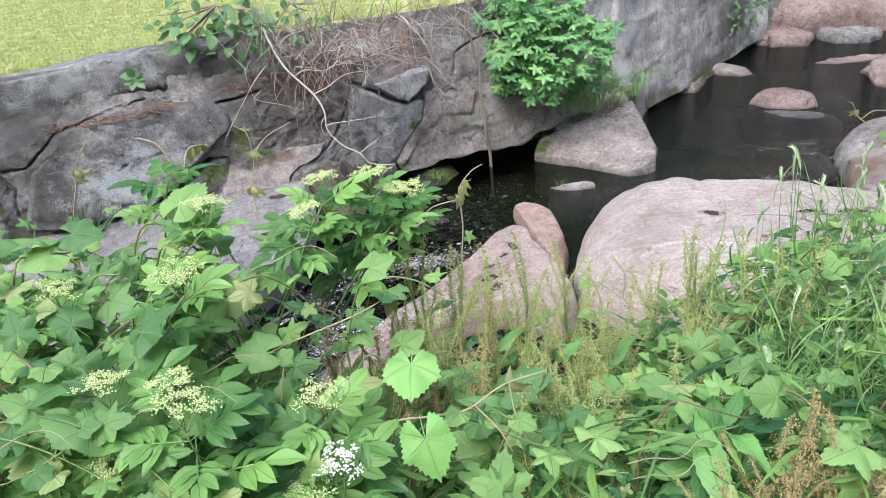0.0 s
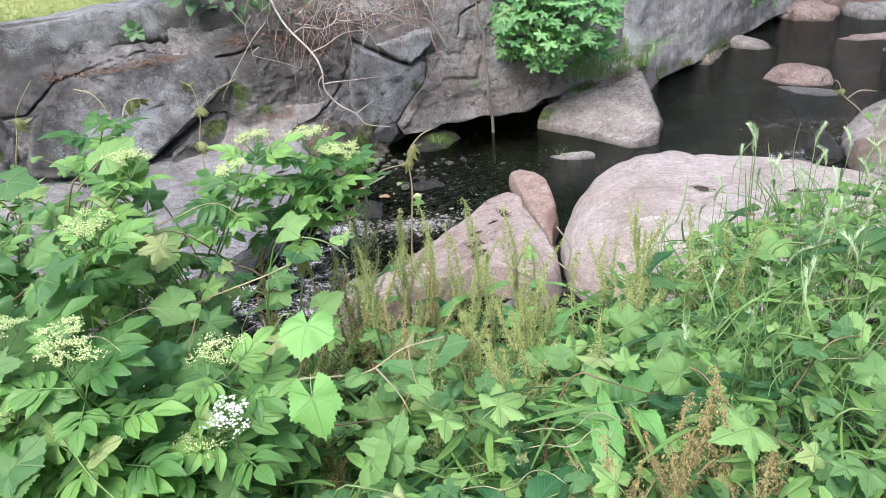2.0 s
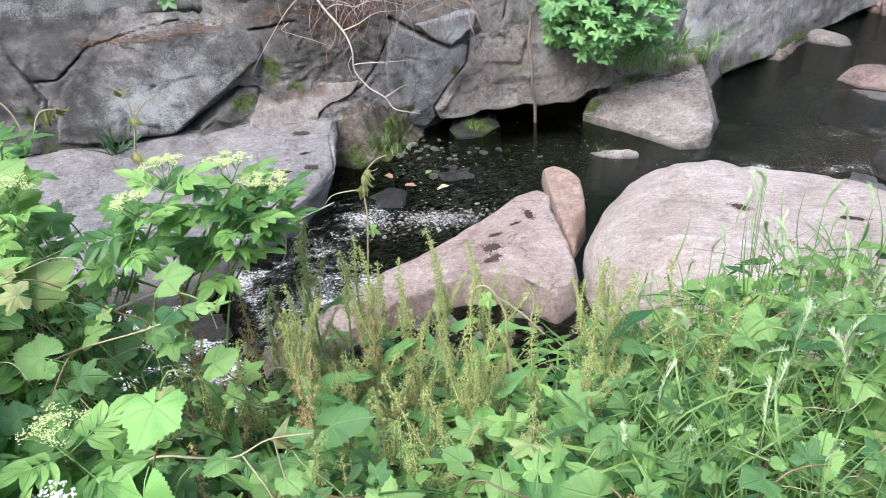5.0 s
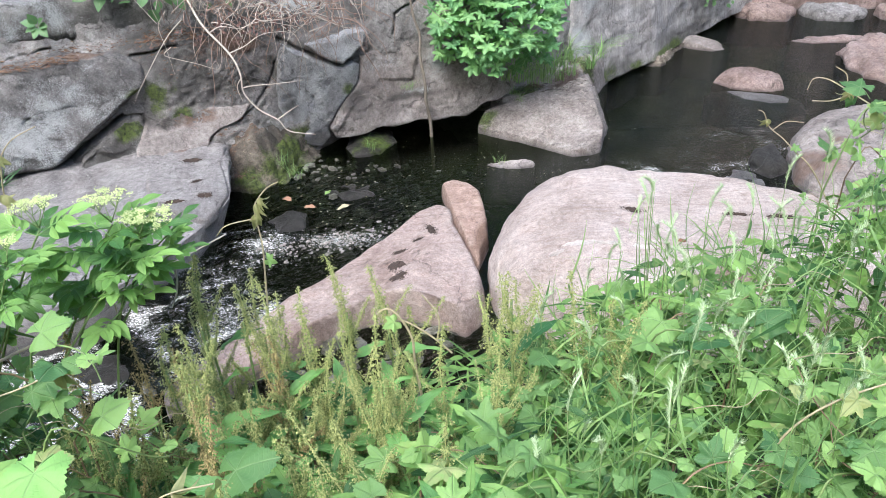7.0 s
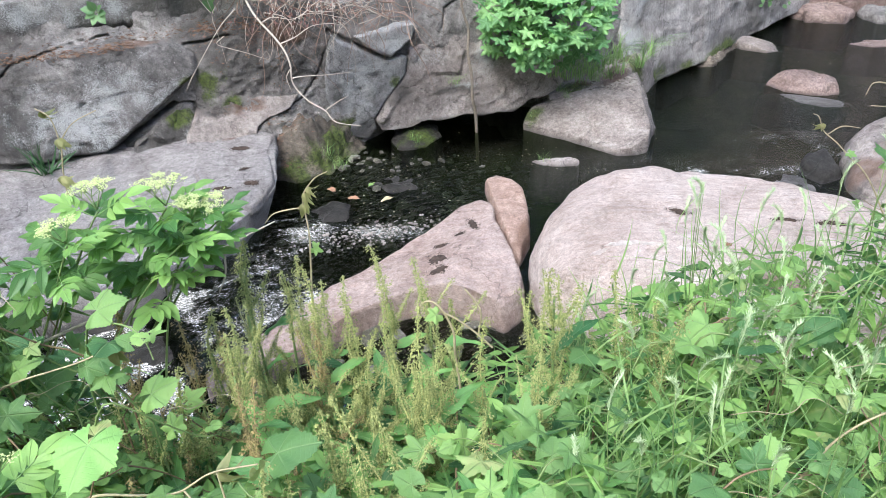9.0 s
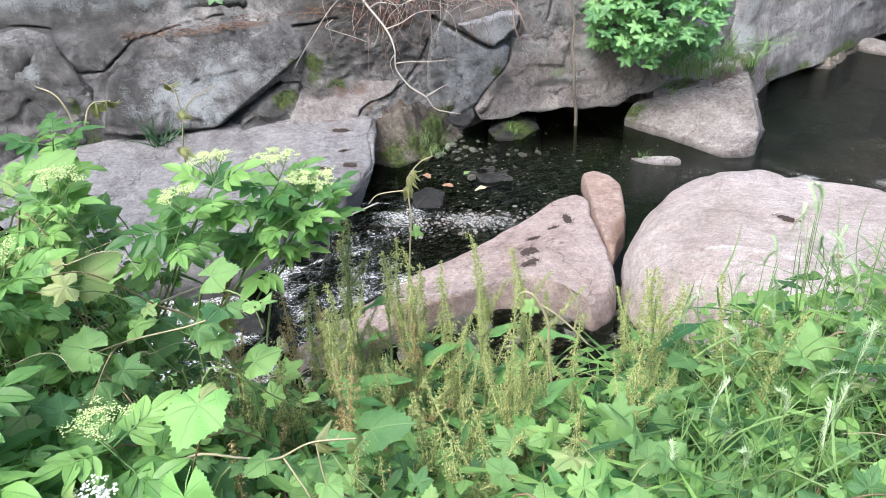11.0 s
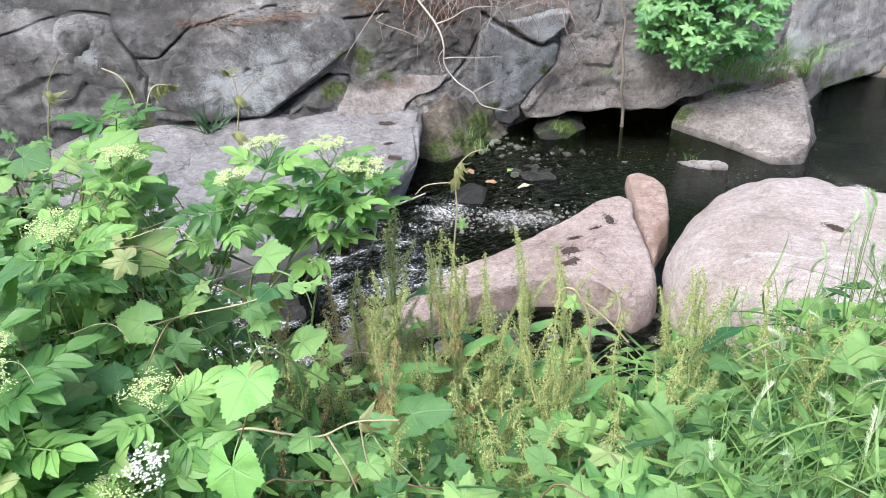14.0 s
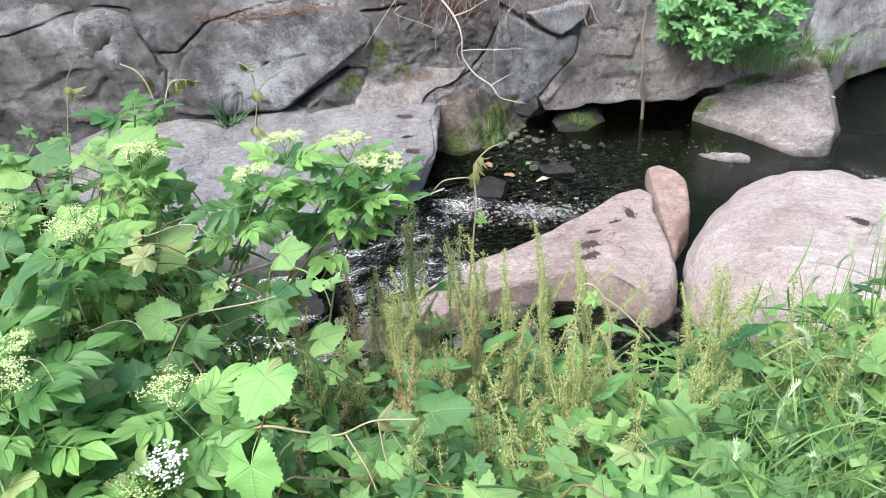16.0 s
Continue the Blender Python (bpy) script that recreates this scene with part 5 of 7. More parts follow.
# dock: tall stems with crowded seed spikes, and long crinkled leaves
def seed_spike(length, seed, rich=1.0):
    r = random.Random(seed)
    pieces = []
    pts = [Vector((0.02 * math.sin(t * 2 + seed) * t, 0.015 * math.cos(t * 3 + seed) * t, length * t)) for t in [i / 10 for i in range(11)]]
    stem = tube(pts, [0.0022 - 0.0014 * i / 10 for i in range(11)], 5)
    whorls = int(length / 0.0062)
    for w in range(whorls):
        t = 0.06 + 0.94 * w / whorls
        c = pts[min(9, int(t * 10))].lerp(pts[min(10, int(t * 10) + 1)], t * 10 - int(t * 10))
        spread = (0.0145 * (1 - 0.65 * t) + 0.003) * rich * (0.6 + 0.5 * math.sin(w * 1.3 + seed) + 0.25 * math.sin(w * 0.37))
        for i in range(16 if t < 0.7 else 10):
            a = r.uniform(0, 6.28)
            d = max(0.001, spread) * r.uniform(0.15, 1.25)
            q = c + Vector((math.cos(a) * d, math.sin(a) * d, r.uniform(-0.005, 0.003)))
            s = r.uniform(0.0013, 0.0025)
            u = Vector((math.cos(a), math.sin(a), -0.5)) * s * 1.1
            v = Vector((-math.sin(a), math.cos(a), 0)) * s
            n = Vector((0, 0, 1)) * s * 1.1
            pieces.append(([q - u, q + u + v, q + u - v, q + n], [(0, 2, 1), (0, 1, 3), (1, 2, 3), (2, 0, 3)]))
    return stem, merged(pieces)


SPIKES = []
for k in range(6):
    s_, p_ = seed_spike(0.17 + 0.025 * k, k + 1, 1.35)
    me_ = merged([s_, p_])
    SPIKES.append([data_of(mesh_object("seed_spike", *me_, SEED, False)), data_of(mesh_object("seed_spike", *me_, SEEDBROWN, False))])


def dock_plant(base, height, ripe=0, leaves=9, spikes=6, lean=(0, 0)):
    base = Vector(base)
    e = plant("dock_plant", base, ("tall green dock with crowded seed spikes", "tall dock with ripening tan seed spikes")[ripe], "wild plant", "dock on the near bank")
    top = base + Vector((lean[0], lean[1], height))
    pts = bezier(base, base + Vector((0, 0, height * 0.4)), top - Vector((0, 0, height * 0.3)), top, 10)
    put_tube("stem", pts, 0.0055, 0.0028, STEM, e)
    put("seed_spike", SPIKES[rnd.randrange(6)][ripe], e, Matrix.Translation(pts[-2]) @ pose(0, 0, 0, R(-6, 6), R(-6, 6), R(0, 360)))
    for i in range(spikes):
        p = pts[9 - int(i * 0.75)] if i < 10 else pts[2]
        a = i * 2.4 + R(-0.4, 0.4)
        put("seed_spike", SPIKES[rnd.randrange(6)][ripe], e, Matrix.Translation(p) @ pose(0, 0, 0, 0, R(8, 38), math.degrees(a)) @ Matrix.Scale(R(0.4, 0.95), 4))
    for i in range(leaves):
        t = 0.28 + 0.62 * (i / leaves)
        p = pts[int(t * 10)]
        a = i * 2.4 + R(-0.5, 0.5)
        d = Vector((math.cos(a), math.sin(a), R(0.2, 0.9)))
        put("leaf", DOCK_LEAVES[rnd.randrange(5)], e, aimed(p, d, (0, 0, 1), R(0.55, 1.1) * (1.1 - 0.55 * t), R(-0.3, 0.3)))
    return e


def rosette(base, height, n=9, label="broad crinkled dock leaves rising from the bank"):
    base = Vector(base)
    e = plant("dock_rosette", base, label, "wild plant", "dock on the near bank")
    for i in range(n):
        a = i * 2.4 + R(-0.4, 0.4)
        p = base + Vector((0, 0, height * R(0.55, 1.0)))
        put_tube("stalk", [base, base.lerp(p, 0.5), p], 0.004, 0.003, REDSTEM, e, 5)
        put("leaf", DOCK_LEAVES[rnd.randrange(5)], e, aimed(p, (math.cos(a), math.sin(a) - 0.2, R(0.1, 0.7)), (R(-0.3, 0.3), -0.3, 1), R(0.4, 0.9), R(-0.5, 0.5)))
    return e


# grass: arching blades and bristly nodding heads
def grass_tuft_mesh(n, length, spread, seed, wide=0.008):
    r = random.Random(seed)
    pieces = []
    for i in range(n):
        a = r.uniform(0, 6.28)
        d = Vector((math.cos(a), math.sin(a), 0))
        l = length * r.uniform(0.55, 1.1)
        bend = r.uniform(0.3, 1.0)
        s = Vector((-d.y, d.x, 0))
        verts, uvs = [], []
        for j in range(7):
            t = j / 6
            c = d * (spread * 0.2 + l * bend * t * t) + Vector((0, 0, l * (t - 0.45 * bend * t * t)))
            w = wide * 0.5 * (1 - t ** 2.2) * r.uniform(0.85, 1.0) + 0.0004
            twist = s + Vector((0, 0, 0.5 * t))
            verts += [c - twist * w, c + Vector((0, 0, -0.15 * w)), c + twist * w]
            uvs += [(0, t), (0.5, t), (1, t)]
        faces = []
        for j in range(6):
            faces += [(j * 3, j * 3 + 1, j * 3 + 4, j * 3 + 3), (j * 3 + 1, j * 3 + 2, j * 3 + 5, j * 3 + 4)]
        pieces.append((verts, faces, uvs))
    return joined(pieces)


def seed_head_mesh(length, seed):
    r = random.Random(seed)
    pts = [Vector((0.35 * length * t * t, 0, length * t * (1 - 0.3 * t))) for t in [i / 8 for i in range(9)]]
    pieces = [tube(pts, [0.0012] * 9, 4)]
    for i in range(150):
        t = r.random()
        c = pts[int(t * 8)].lerp(pts[int(t * 8) + 1], t * 8 - int(t * 8))
        a = r.uniform(0, 6.28)
        d = Vector((math.cos(a) * 0.55 + 0.5 * t, math.sin(a) * 0.55, 1.0 - 0.5 * t)).normalized()
        s = d.cross(Vector((0.2, 0.5, 0.7))).normalized()
        l = r.uniform(0.008, 0.017)
        pieces.append(([c - s * 0.0008, c + s * 0.0008, c + d * l * 0.45 + s * 0.0004, c + d * l], [(0, 1, 2), (0, 2, 3)]))
    return merged(pieces)


STRAPS = [leaf_mesh("blade", grass_tuft_mesh(1, 0.3 + 0.02 * k, 0.05, 40 + k, 0.012), STRAP) for k in range(4)]
BLADES = [leaf_mesh("blade", grass_tuft_mesh(1, 0.3 + 0.02 * k, 0.05, 20 + k, 0.0075), BLADE) for k in range(8)]
HEADS = [data_of(mesh_object("seed_head", *seed_head_mesh(0.07 + 0.008 * k, k), FOX, False)) for k in range(4)]


def rye_tuft(base, height, heads=3):
    base = Vector(base)
    e = plant("wild_rye", base, "clump of wild rye with pale bristly heads", "grass", "rye clumps on the near bank")
    for i in range(15):
        low = base + Vector((R(-0.09, 0.09), R(-0.09, 0.09), max(0.0, height - R(0.1, 0.3))))
        put("blade", BLADES[rnd.randrange(8)], e, Matrix.Translation(low) @ pose(0, 0, 0, R(-40, 40), R(-40, 40), R(0, 360)) @ Matrix.Scale(R(0.35, 0.72), 4))
    for i in range(heads):
        a = R(0, 6.28)
        t = base + Vector((math.cos(a) * R(0.03, 0.14), math.sin(a) * R(0.03, 0.14), height + R(-0.06, 0.1)))
        pts = bezier(base, base + Vector((0, 0, height * 0.5)), t - Vector((0, 0, 0.15)), t, 8)
        put_tube("stalk", pts, 0.002, 0.001, STEM, e, 4)
        put("seed_head", HEADS[rnd.randrange(4)], e, Matrix.Translation(t) @ pose(0, 0, 0, R(-10, 10), R(-10, 10), R(0, 360)))
    return e


def near_bank_plants():
    build_elder()
    # dock along the water side
    for x, y, h, ripe in ((0.0, 1.08, 1.38, 0), (0.08, 1.16, 1.36, 0), (-0.05, 1.2, 1.3, 0), (-0.16, 1.1, 1.22, 0), (-0.24, 1.0, 1.12, 0), (0.17, 1.05, 1.24, 0),
                          (0.28, 1.12, 1.28, 0), (0.36, 1.05, 1.26, 0), (0.24, 0.85, 1.3, 0), (0.42, 1.18, 1.22, 0), (0.5, 1.1, 1.32, 0), (0.62, 1.12, 1.34, 0),
                          (0.58, 0.95, 1.5, 0), (0.1, 0.82, 1.24, 0), (-0.02, 0.88, 1.2, 0), (0.34, 0.8, 1.34, 0), (0.46, 0.88, 1.34, 0), (-0.1, 0.7, 1.2, 0),
                          (0.05, 0.62, 1.3, 0), (0.18, 0.6, 1.34, 0), (0.68, 0.85, 1.36, 0), (0.02, 0.4, 1.32, 0), (0.12, 0.34, 1.34, 0), (0.55, 0.22, 1.36, 1),
                          (0.62, 0.3, 1.38, 1), (0.7, 0.24, 1.36, 1), (-0.1, 0.45, 1.28, 1), (0.3, 0.62, 1.36, 0), (0.22, 1.22, 1.14, 0), (0.52, 1.25, 1.16, 0), (-0.2, 0.92, 1.1, 0), (-0.28, 0.85, 1.08, 0), (-0.12, 0.98, 1.14, 0), (0.03, 0.98, 1.16, 0),
                          (0.12, 0.95, 1.2, 0), (0.2, 0.98, 1.18, 0), (0.3, 0.95, 1.22, 0), (0.4, 0.98, 1.2, 0), (0.08, 0.75, 1.24, 0), (0.22, 0.74, 1.26, 0), (-0.08, 0.82, 1.16, 1),
                          (-0.16, 0.68, 1.18, 1), (-0.22, 0.58, 1.2, 1), (0.48, 0.72, 1.34, 0), (0.58, 0.78, 1.36, 0), (0.72, 1.0, 1.3, 0), (0.8, 1.1, 1.3, 0), (-0.26, 1.08, 1.04, 0),
                          (-0.18, 1.0, 1.42, 0), (-0.14, 1.02, 1.44, 0), (-0.1, 0.97, 1.4, 0), (-0.05, 0.92, 1.42, 0), (-0.2, 0.93, 1.34, 0), (0.03, 0.86, 1.4, 1), (0.08, 0.92, 1.36, 0),
                          (-0.13, 0.86, 1.32, 1), (-0.24, 0.8, 1.34, 1), (-0.3, 0.72, 1.36, 1), (0.0, 0.74, 1.42, 0), (0.14, 1.0, 1.34, 0), (-0.08, 0.78, 1.38, 0), (0.05, 0.66, 1.42, 1),
                          (0.43, 0.3, 1.42, 1), (0.5, 0.35, 1.4, 1), (0.56, 0.4, 1.39, 1), (0.58, 0.28, 1.4, 1), (0.66, 0.4, 1.38, 1), (0.64, 0.33, 1.38, 1)):
        g = ground_z(x, y)
        dock_plant((x, y, g), h - R(0.1, 0.24) - g, ripe, 9, 8, (R(-0.1, 0.1), R(-0.1, 0.1)))
    for x, y in ((0.3, 0.42), (0.46, 0.45), (0.42, 0.25), (0.22, 0.3), (0.1, 0.52), (0.52, 0.6), (0.7, 0.5), (0.0, 0.7), (0.35, 0.75), (0.2, 0.95), (0.5, 0.8),
                 (-0.12, 0.85), (0.4, 1.0), (0.62, 0.7), (0.05, 0.98), (0.25, 0.15), (0.5, 0.1), (0.08, 0.2), (0.65, 0.98), (0.85, 0.7), (-0.05, 0.3), (-0.15, 0.55),
                 (-0.2, 0.75), (0.3, 1.15)):
        g = ground_z(x, y)
        rosette((x, y, g), canopy(x, y) - R(0.12, 0.22) - g, 9)
    # vines over everything
    for i in range(40):
        vine((R(-1.2, -0.5), R(0.0, 0.8)), R(-0.8, 1.2), R(0.35, 0.6), lift=R(-0.1, 0.15))
    for i in range(16):
        vine((R(-0.5, 0.05), R(0.1, 0.5)), R(-0.5, 1.5), R(0.25, 0.45), lift=R(-0.12, 0.05))
    for i in range(50):
        vine((R(0.55, 1.5), R(0.05, 1.1)), R(-0.6, 2.2), R(0.3, 0.6), lift=R(-0.16, 0.02), leaf_scale=0.82)
    for i in range(20):
        vine((R(1.3, 1.85), R(0.8, 1.5)), R(-0.4, 1.6), R(0.25, 0.4), lift=R(-0.12, 0.1))
    for i in range(10):
        vine((R(1.5, 2.2), R(1.4, 2.2)), R(0.3, 2.4), R(0.3, 0.5), lift=R(-0.2, 0.05))
    for i in range(20):
        vine((R(-1.3, 1.6), R(-0.02, 0.2)), R(-0.4, 1.2), R(0.35, 0.55), lift=R(-0.2, -0.05))
    for i in range(6):
        vine((R(-0.3, 0.9), R(0.3, 0.9)), R(-0.4, 1.2), R(0.3, 0.5), lift=R(-0.12, -0.02))
    for x, y, z in [(-0.56, 0.55, 1.5), (-0.5, 0.6, 1.46), (-0.44, 0.65, 1.41), (-0.26, 0.55, 1.53), (-0.23, 0.6, 1.47), (-0.64, 0.65, 1.31), (-0.43, 0.55, 1.41), (-0.35, 0.6, 1.39), (-0.3, 0.65, 1.32), (-0.65, 0.55, 1.4), (-0.78, 0.6, 1.41), (-0.45, 0.65, 1.23), (-0.74, 0.55, 1.27), (-0.2, 0.6, 1.42)]:
        vine((x, y), R(0, 6.28), R(0.2, 0.3), lift=z - canopy(x, y) + 0.05, leaf_scale=0.95)
    for i in range(14):
        vine((R(-1.05, -0.5), R(0.42, 0.72)), R(-0.6, 0.9), R(0.25, 0.45), lift=R(0.02, 0.16), leaf_scale=0.9)
    for i in range(14):
        vine((R(-0.55, -0.22), R(0.38, 0.72)), R(-0.5, 1.2), R(0.2, 0.36), lift=R(-0.02, 0.14), leaf_scale=0.8)
    for x, y, h in ((-0.24, 0.66, 1.32), (-0.3, 0.6, 1.34), (-0.2, 0.74, 1.3)):
        g = ground_z(x, y)
        dock_plant((x, y, g), h - 0.15 - g, 0, 8, 8, (R(-0.1, 0.1), R(-0.05, 0.05)))
    # rye between them
    for i in range(80):
        x = R(0.68, 1.6)
        y = R(0.3, 1.3)
        g = ground_z(x, y)
        rye_tuft((x, y, g), canopy(x, y) + R(-0.12, 0.03) - g, rnd.choice((0, 1, 1, 2)))
    for i in range(8):
        x, y = R(0.45, 0.8), R(0.5, 1.2)
        g = ground_z(x, y)
        rye_tuft((x, y, g), canopy(x, y) - R(0.0, 0.1) - g, rnd.choice((0, 0, 1)))
    for x, y, z in ((1.14, 1.3, 1.4), (1.18, 1.32, 1.37), (1.21, 1.3, 1.38), (0.95, 1.25, 1.3), (0.85, 1.2, 1.26), (1.05, 1.28, 1.33)):
        g = ground_z(x, y)
        rye_tuft((x, y, g), z - g, 2)


def free_shoot(name, lines, material, label, radius, leaves=(), scale=1.0, tip=None):
    """A single shoot or twig that stands clear of the rest, with leaves at places along its first line."""
    e = plant(name, lines[0][0], label, "vine" if "vine" in name else "dead branch")
    for k, line_ in enumerate(lines):
        put_tube("stem" if k == 0 else "twig", smooth_line(line_, 6), radius * (0.75 if k == 0 else 0.5), radius * 0.35, material, e, 6)
    pts = smooth_line(lines[0], 6)
    for t, s in leaves:
        p = pts[min(len(pts) - 1, int(t * (len(pts) - 1)))]
        if s <= 0.42:
            put("leaf", YOUNG_LEAVES[rnd.randrange(3)], e, aimed(p, (R(-0.6, 0.6), R(-0.5, 0.2), -1), (R(-0.5, 0.5), -1, 0.2), s * 4.4))
            continue
        put("leaf", GRAPE_LEAVES[rnd.randrange(7)], e, aimed(p, (R(-1, 1), R(-0.8, 0.3), R(-0.9, 0.1)), (R(-0.5, 0.5), -0.5, 0.5), s * scale * 0.7, R(-0.6, 0.6)))
    return e


def loose_shoots():
    free_shoot("bare_twig", [[(-0.6, 0.62, 1.33), (-0.467, 0.75, 1.353), (-0.395, 0.837, 1.355), (-0.307, 0.925, 1.379), (-0.209, 1.013, 1.409), (-0.104, 1.1, 1.437)],
                             [(-0.2, 1.02, 1.41), (-0.21, 1.02, 1.34), (-0.24, 1.03, 1.28)], [(-0.307, 0.925, 1.379), (-0.31, 0.93, 1.32)]],
               TWIG, "long thin bare twig below the elder", 0.005)
    free_shoot("grape_vine", [[(-1.1, 0.7, 1.0), (-1.053, 0.75, 1.192), (-0.895, 0.78, 1.402), (-0.755, 0.81, 1.556), (-0.648, 0.84, 1.664), (-0.623, 0.87, 1.731), (-0.6, 0.9, 1.733)],
                              [(-0.648, 0.84, 1.664), (-0.66, 0.85, 1.72), (-0.68, 0.85, 1.76), (-0.72, 0.85, 1.775)]],
               VINE, "tan grape vine shoot reaching up with young leaves", 0.004, [(0.3, 0.9), (0.45, 0.8), (0.6, 0.7), (0.75, 0.6), (0.9, 0.4), (1.0, 0.3), (0.98, 0.25)])
    free_shoot("grape_vine", [[(-0.98, 0.8, 1.3), (-0.946, 0.83, 1.475), (-0.904, 0.83, 1.611), (-0.875, 0.83, 1.683), (-0.856, 0.83, 1.737), (-0.799, 0.83, 1.804)]],
               VINE, "thin vine shoot with a drooping bud", 0.003, [(0.2, 0.7), (0.4, 0.5), (0.72, 0.35), (0.75, 0.25)])
    free_shoot("grape_vine", [[(-0.56, 1.04, 1.45), (-0.557, 1.05, 1.564), (-0.542, 1.05, 1.63), (-0.544, 1.05, 1.699), (-0.573, 1.05, 1.723)],
                              [(-0.541, 1.05, 1.644), (-0.498, 1.05, 1.69), (-0.434, 1.05, 1.722)]],
               VINE, "thin vine shoot with a drooping bud", 0.003, [(0.25, 0.4), (0.6, 0.3), (0.95, 0.4)])
    free_shoot("grape_vine", [[(-0.07, 1.14, 1.05), (-0.053, 1.15, 1.27), (-0.044, 1.15, 1.368), (-0.046, 1.15, 1.437), (-0.045, 1.15, 1.482), (-0.012, 1.15, 1.526), (0.019, 1.15, 1.544)],
                              [(-0.045, 1.15, 1.45), (-0.12, 1.15, 1.43), (-0.15, 1.15, 1.4)]],
               VINE, "dry tan vine shoot with withered leaves", 0.0035, [(0.75, 0.3), (0.72, 0.35), (0.6, 0.35), (0.3, 0.5)])
    free_shoot("grape_vine", [[(1.75, 2.2, 0.85), (1.65, 2.2, 1.02), (1.594, 2.2, 1.09), (1.559, 2.2, 1.118), (1.499, 2.2, 1.177), (1.446, 2.2, 1.22), (1.418, 2.2, 1.272), (1.397, 2.2, 1.283)],
                              [(1.46, 2.2, 1.21), (1.5, 2.2, 1.24), (1.56, 2.2, 1.235)]],
               VINE, "thin vine shoot curling over the pool", 0.004, [(0.5, 0.5), (0.8, 0.35)])
    free_shoot("grape_vine", [[(1.65, 1.6, 1.4), (1.514, 1.6, 1.515), (1.468, 1.6, 1.539), (1.402, 1.6, 1.578), (1.346, 1.6, 1.608), (1.311, 1.6, 1.609), (1.301, 1.6, 1.579)],
                              [(1.42, 1.6, 1.57), (1.37, 1.6, 1.55), (1.32, 1.6, 1.55)], [(1.4, 1.6, 1.58), (1.39, 1.6, 1.62), (1.36, 1.6, 1.64)]],
               VINE, "vine shoot with small leaves over the pool", 0.0035, [(0.25, 0.6), (0.35, 0.5), (0.5, 0.4), (0.45, 0.45)])
    free_shoot("dry_vine", [[(0.33, 1.05, 0.95), (0.314, 1.05, 1.114), (0.311, 1.05, 1.183), (0.288, 1.05, 1.241), (0.264, 1.05, 1.268), (0.24, 1.05, 1.261), (0.223, 1.05, 1.215)],
                            [(0.403, 1.05, 1.143), (0.365, 1.05, 1.184), (0.314, 1.05, 1.225), (0.263, 1.05, 1.249)], [(0.37, 1.05, 1.18), (0.375, 1.05, 1.25), (0.34, 1.05, 1.31)]],
               VINE, "dry tan vine arching over the dock", 0.005, [(0.2, 0.7), (0.5, 0.6)])
    free_shoot("grape_vine", [[(-0.25, 0.36, 1.3), (-0.159, 0.35, 1.385), (-0.074, 0.35, 1.4), (-0.012, 0.35, 1.414), (0.051, 0.35, 1.464), (0.125, 0.35, 1.491)],
                              [(0.0, 0.35, 1.42), (0.04, 0.33, 1.38), (0.06, 0.32, 1.34)], [(0.06, 0.35, 1.468), (0.07, 0.34, 1.4), (0.09, 0.33, 1.36)]],
               VINE, "pale vine stem crossing the dock", 0.0035, [(0.1, 0.9), (0.6, 0.6), (0.85, 0.4), (1.0, 0.5)])
    free_shoot("grape_vine", [[(0.9, 0.6, 1.1), (0.933, 0.6, 1.199), (0.965, 0.6, 1.29), (0.995, 0.6, 1.371), (1.045, 0.6, 1.429), (1.118, 0.6, 1.473), (1.25, 0.62, 1.5)]],
               VINE, "pale vine stem crossing the rye", 0.004, [(0.3, 0.8), (0.6, 0.9), (0.8, 0.7)])
    free_shoot("grape_vine", [[(-0.7, 0.5, 1.28), (-0.6, 0.5, 1.337), (-0.472, 0.5, 1.403), (-0.355, 0.5, 1.464), (-0.226, 0.5, 1.518), (-0.153, 0.5, 1.558)]],
               VINE, "reddish vine stem with toothed leaves", 0.0035, [(0.2, 0.9), (0.5, 1.0), (0.8, 0.7), (1.0, 0.4)])
    big = free_shoot("grape_vine", [[(-0.2, 0.3, 1.2), (-0.14, 0.32, 1.4), (-0.1, 0.33, 1.5), (-0.09, 0.32, 1.53)]], REDSTEM, "grape vine with one large bright leaf", 0.0025)
    big_leaves = [GRAPE_LEAVES[k].copy() for k in (1, 2)]
    for me in big_leaves:
        me.materials[0] = BIGGRAPE
    put("leaf", big_leaves[0], big, aimed((-0.1, 0.36, 1.545), (0.05, -1, -0.15), (0, -0.45, 1), 0.95))
    put("leaf", big_leaves[1], big, aimed((-0.085, 0.24, 1.5), (0.3, -0.7, -0.7), (0, -0.8, 0.6), 0.9))


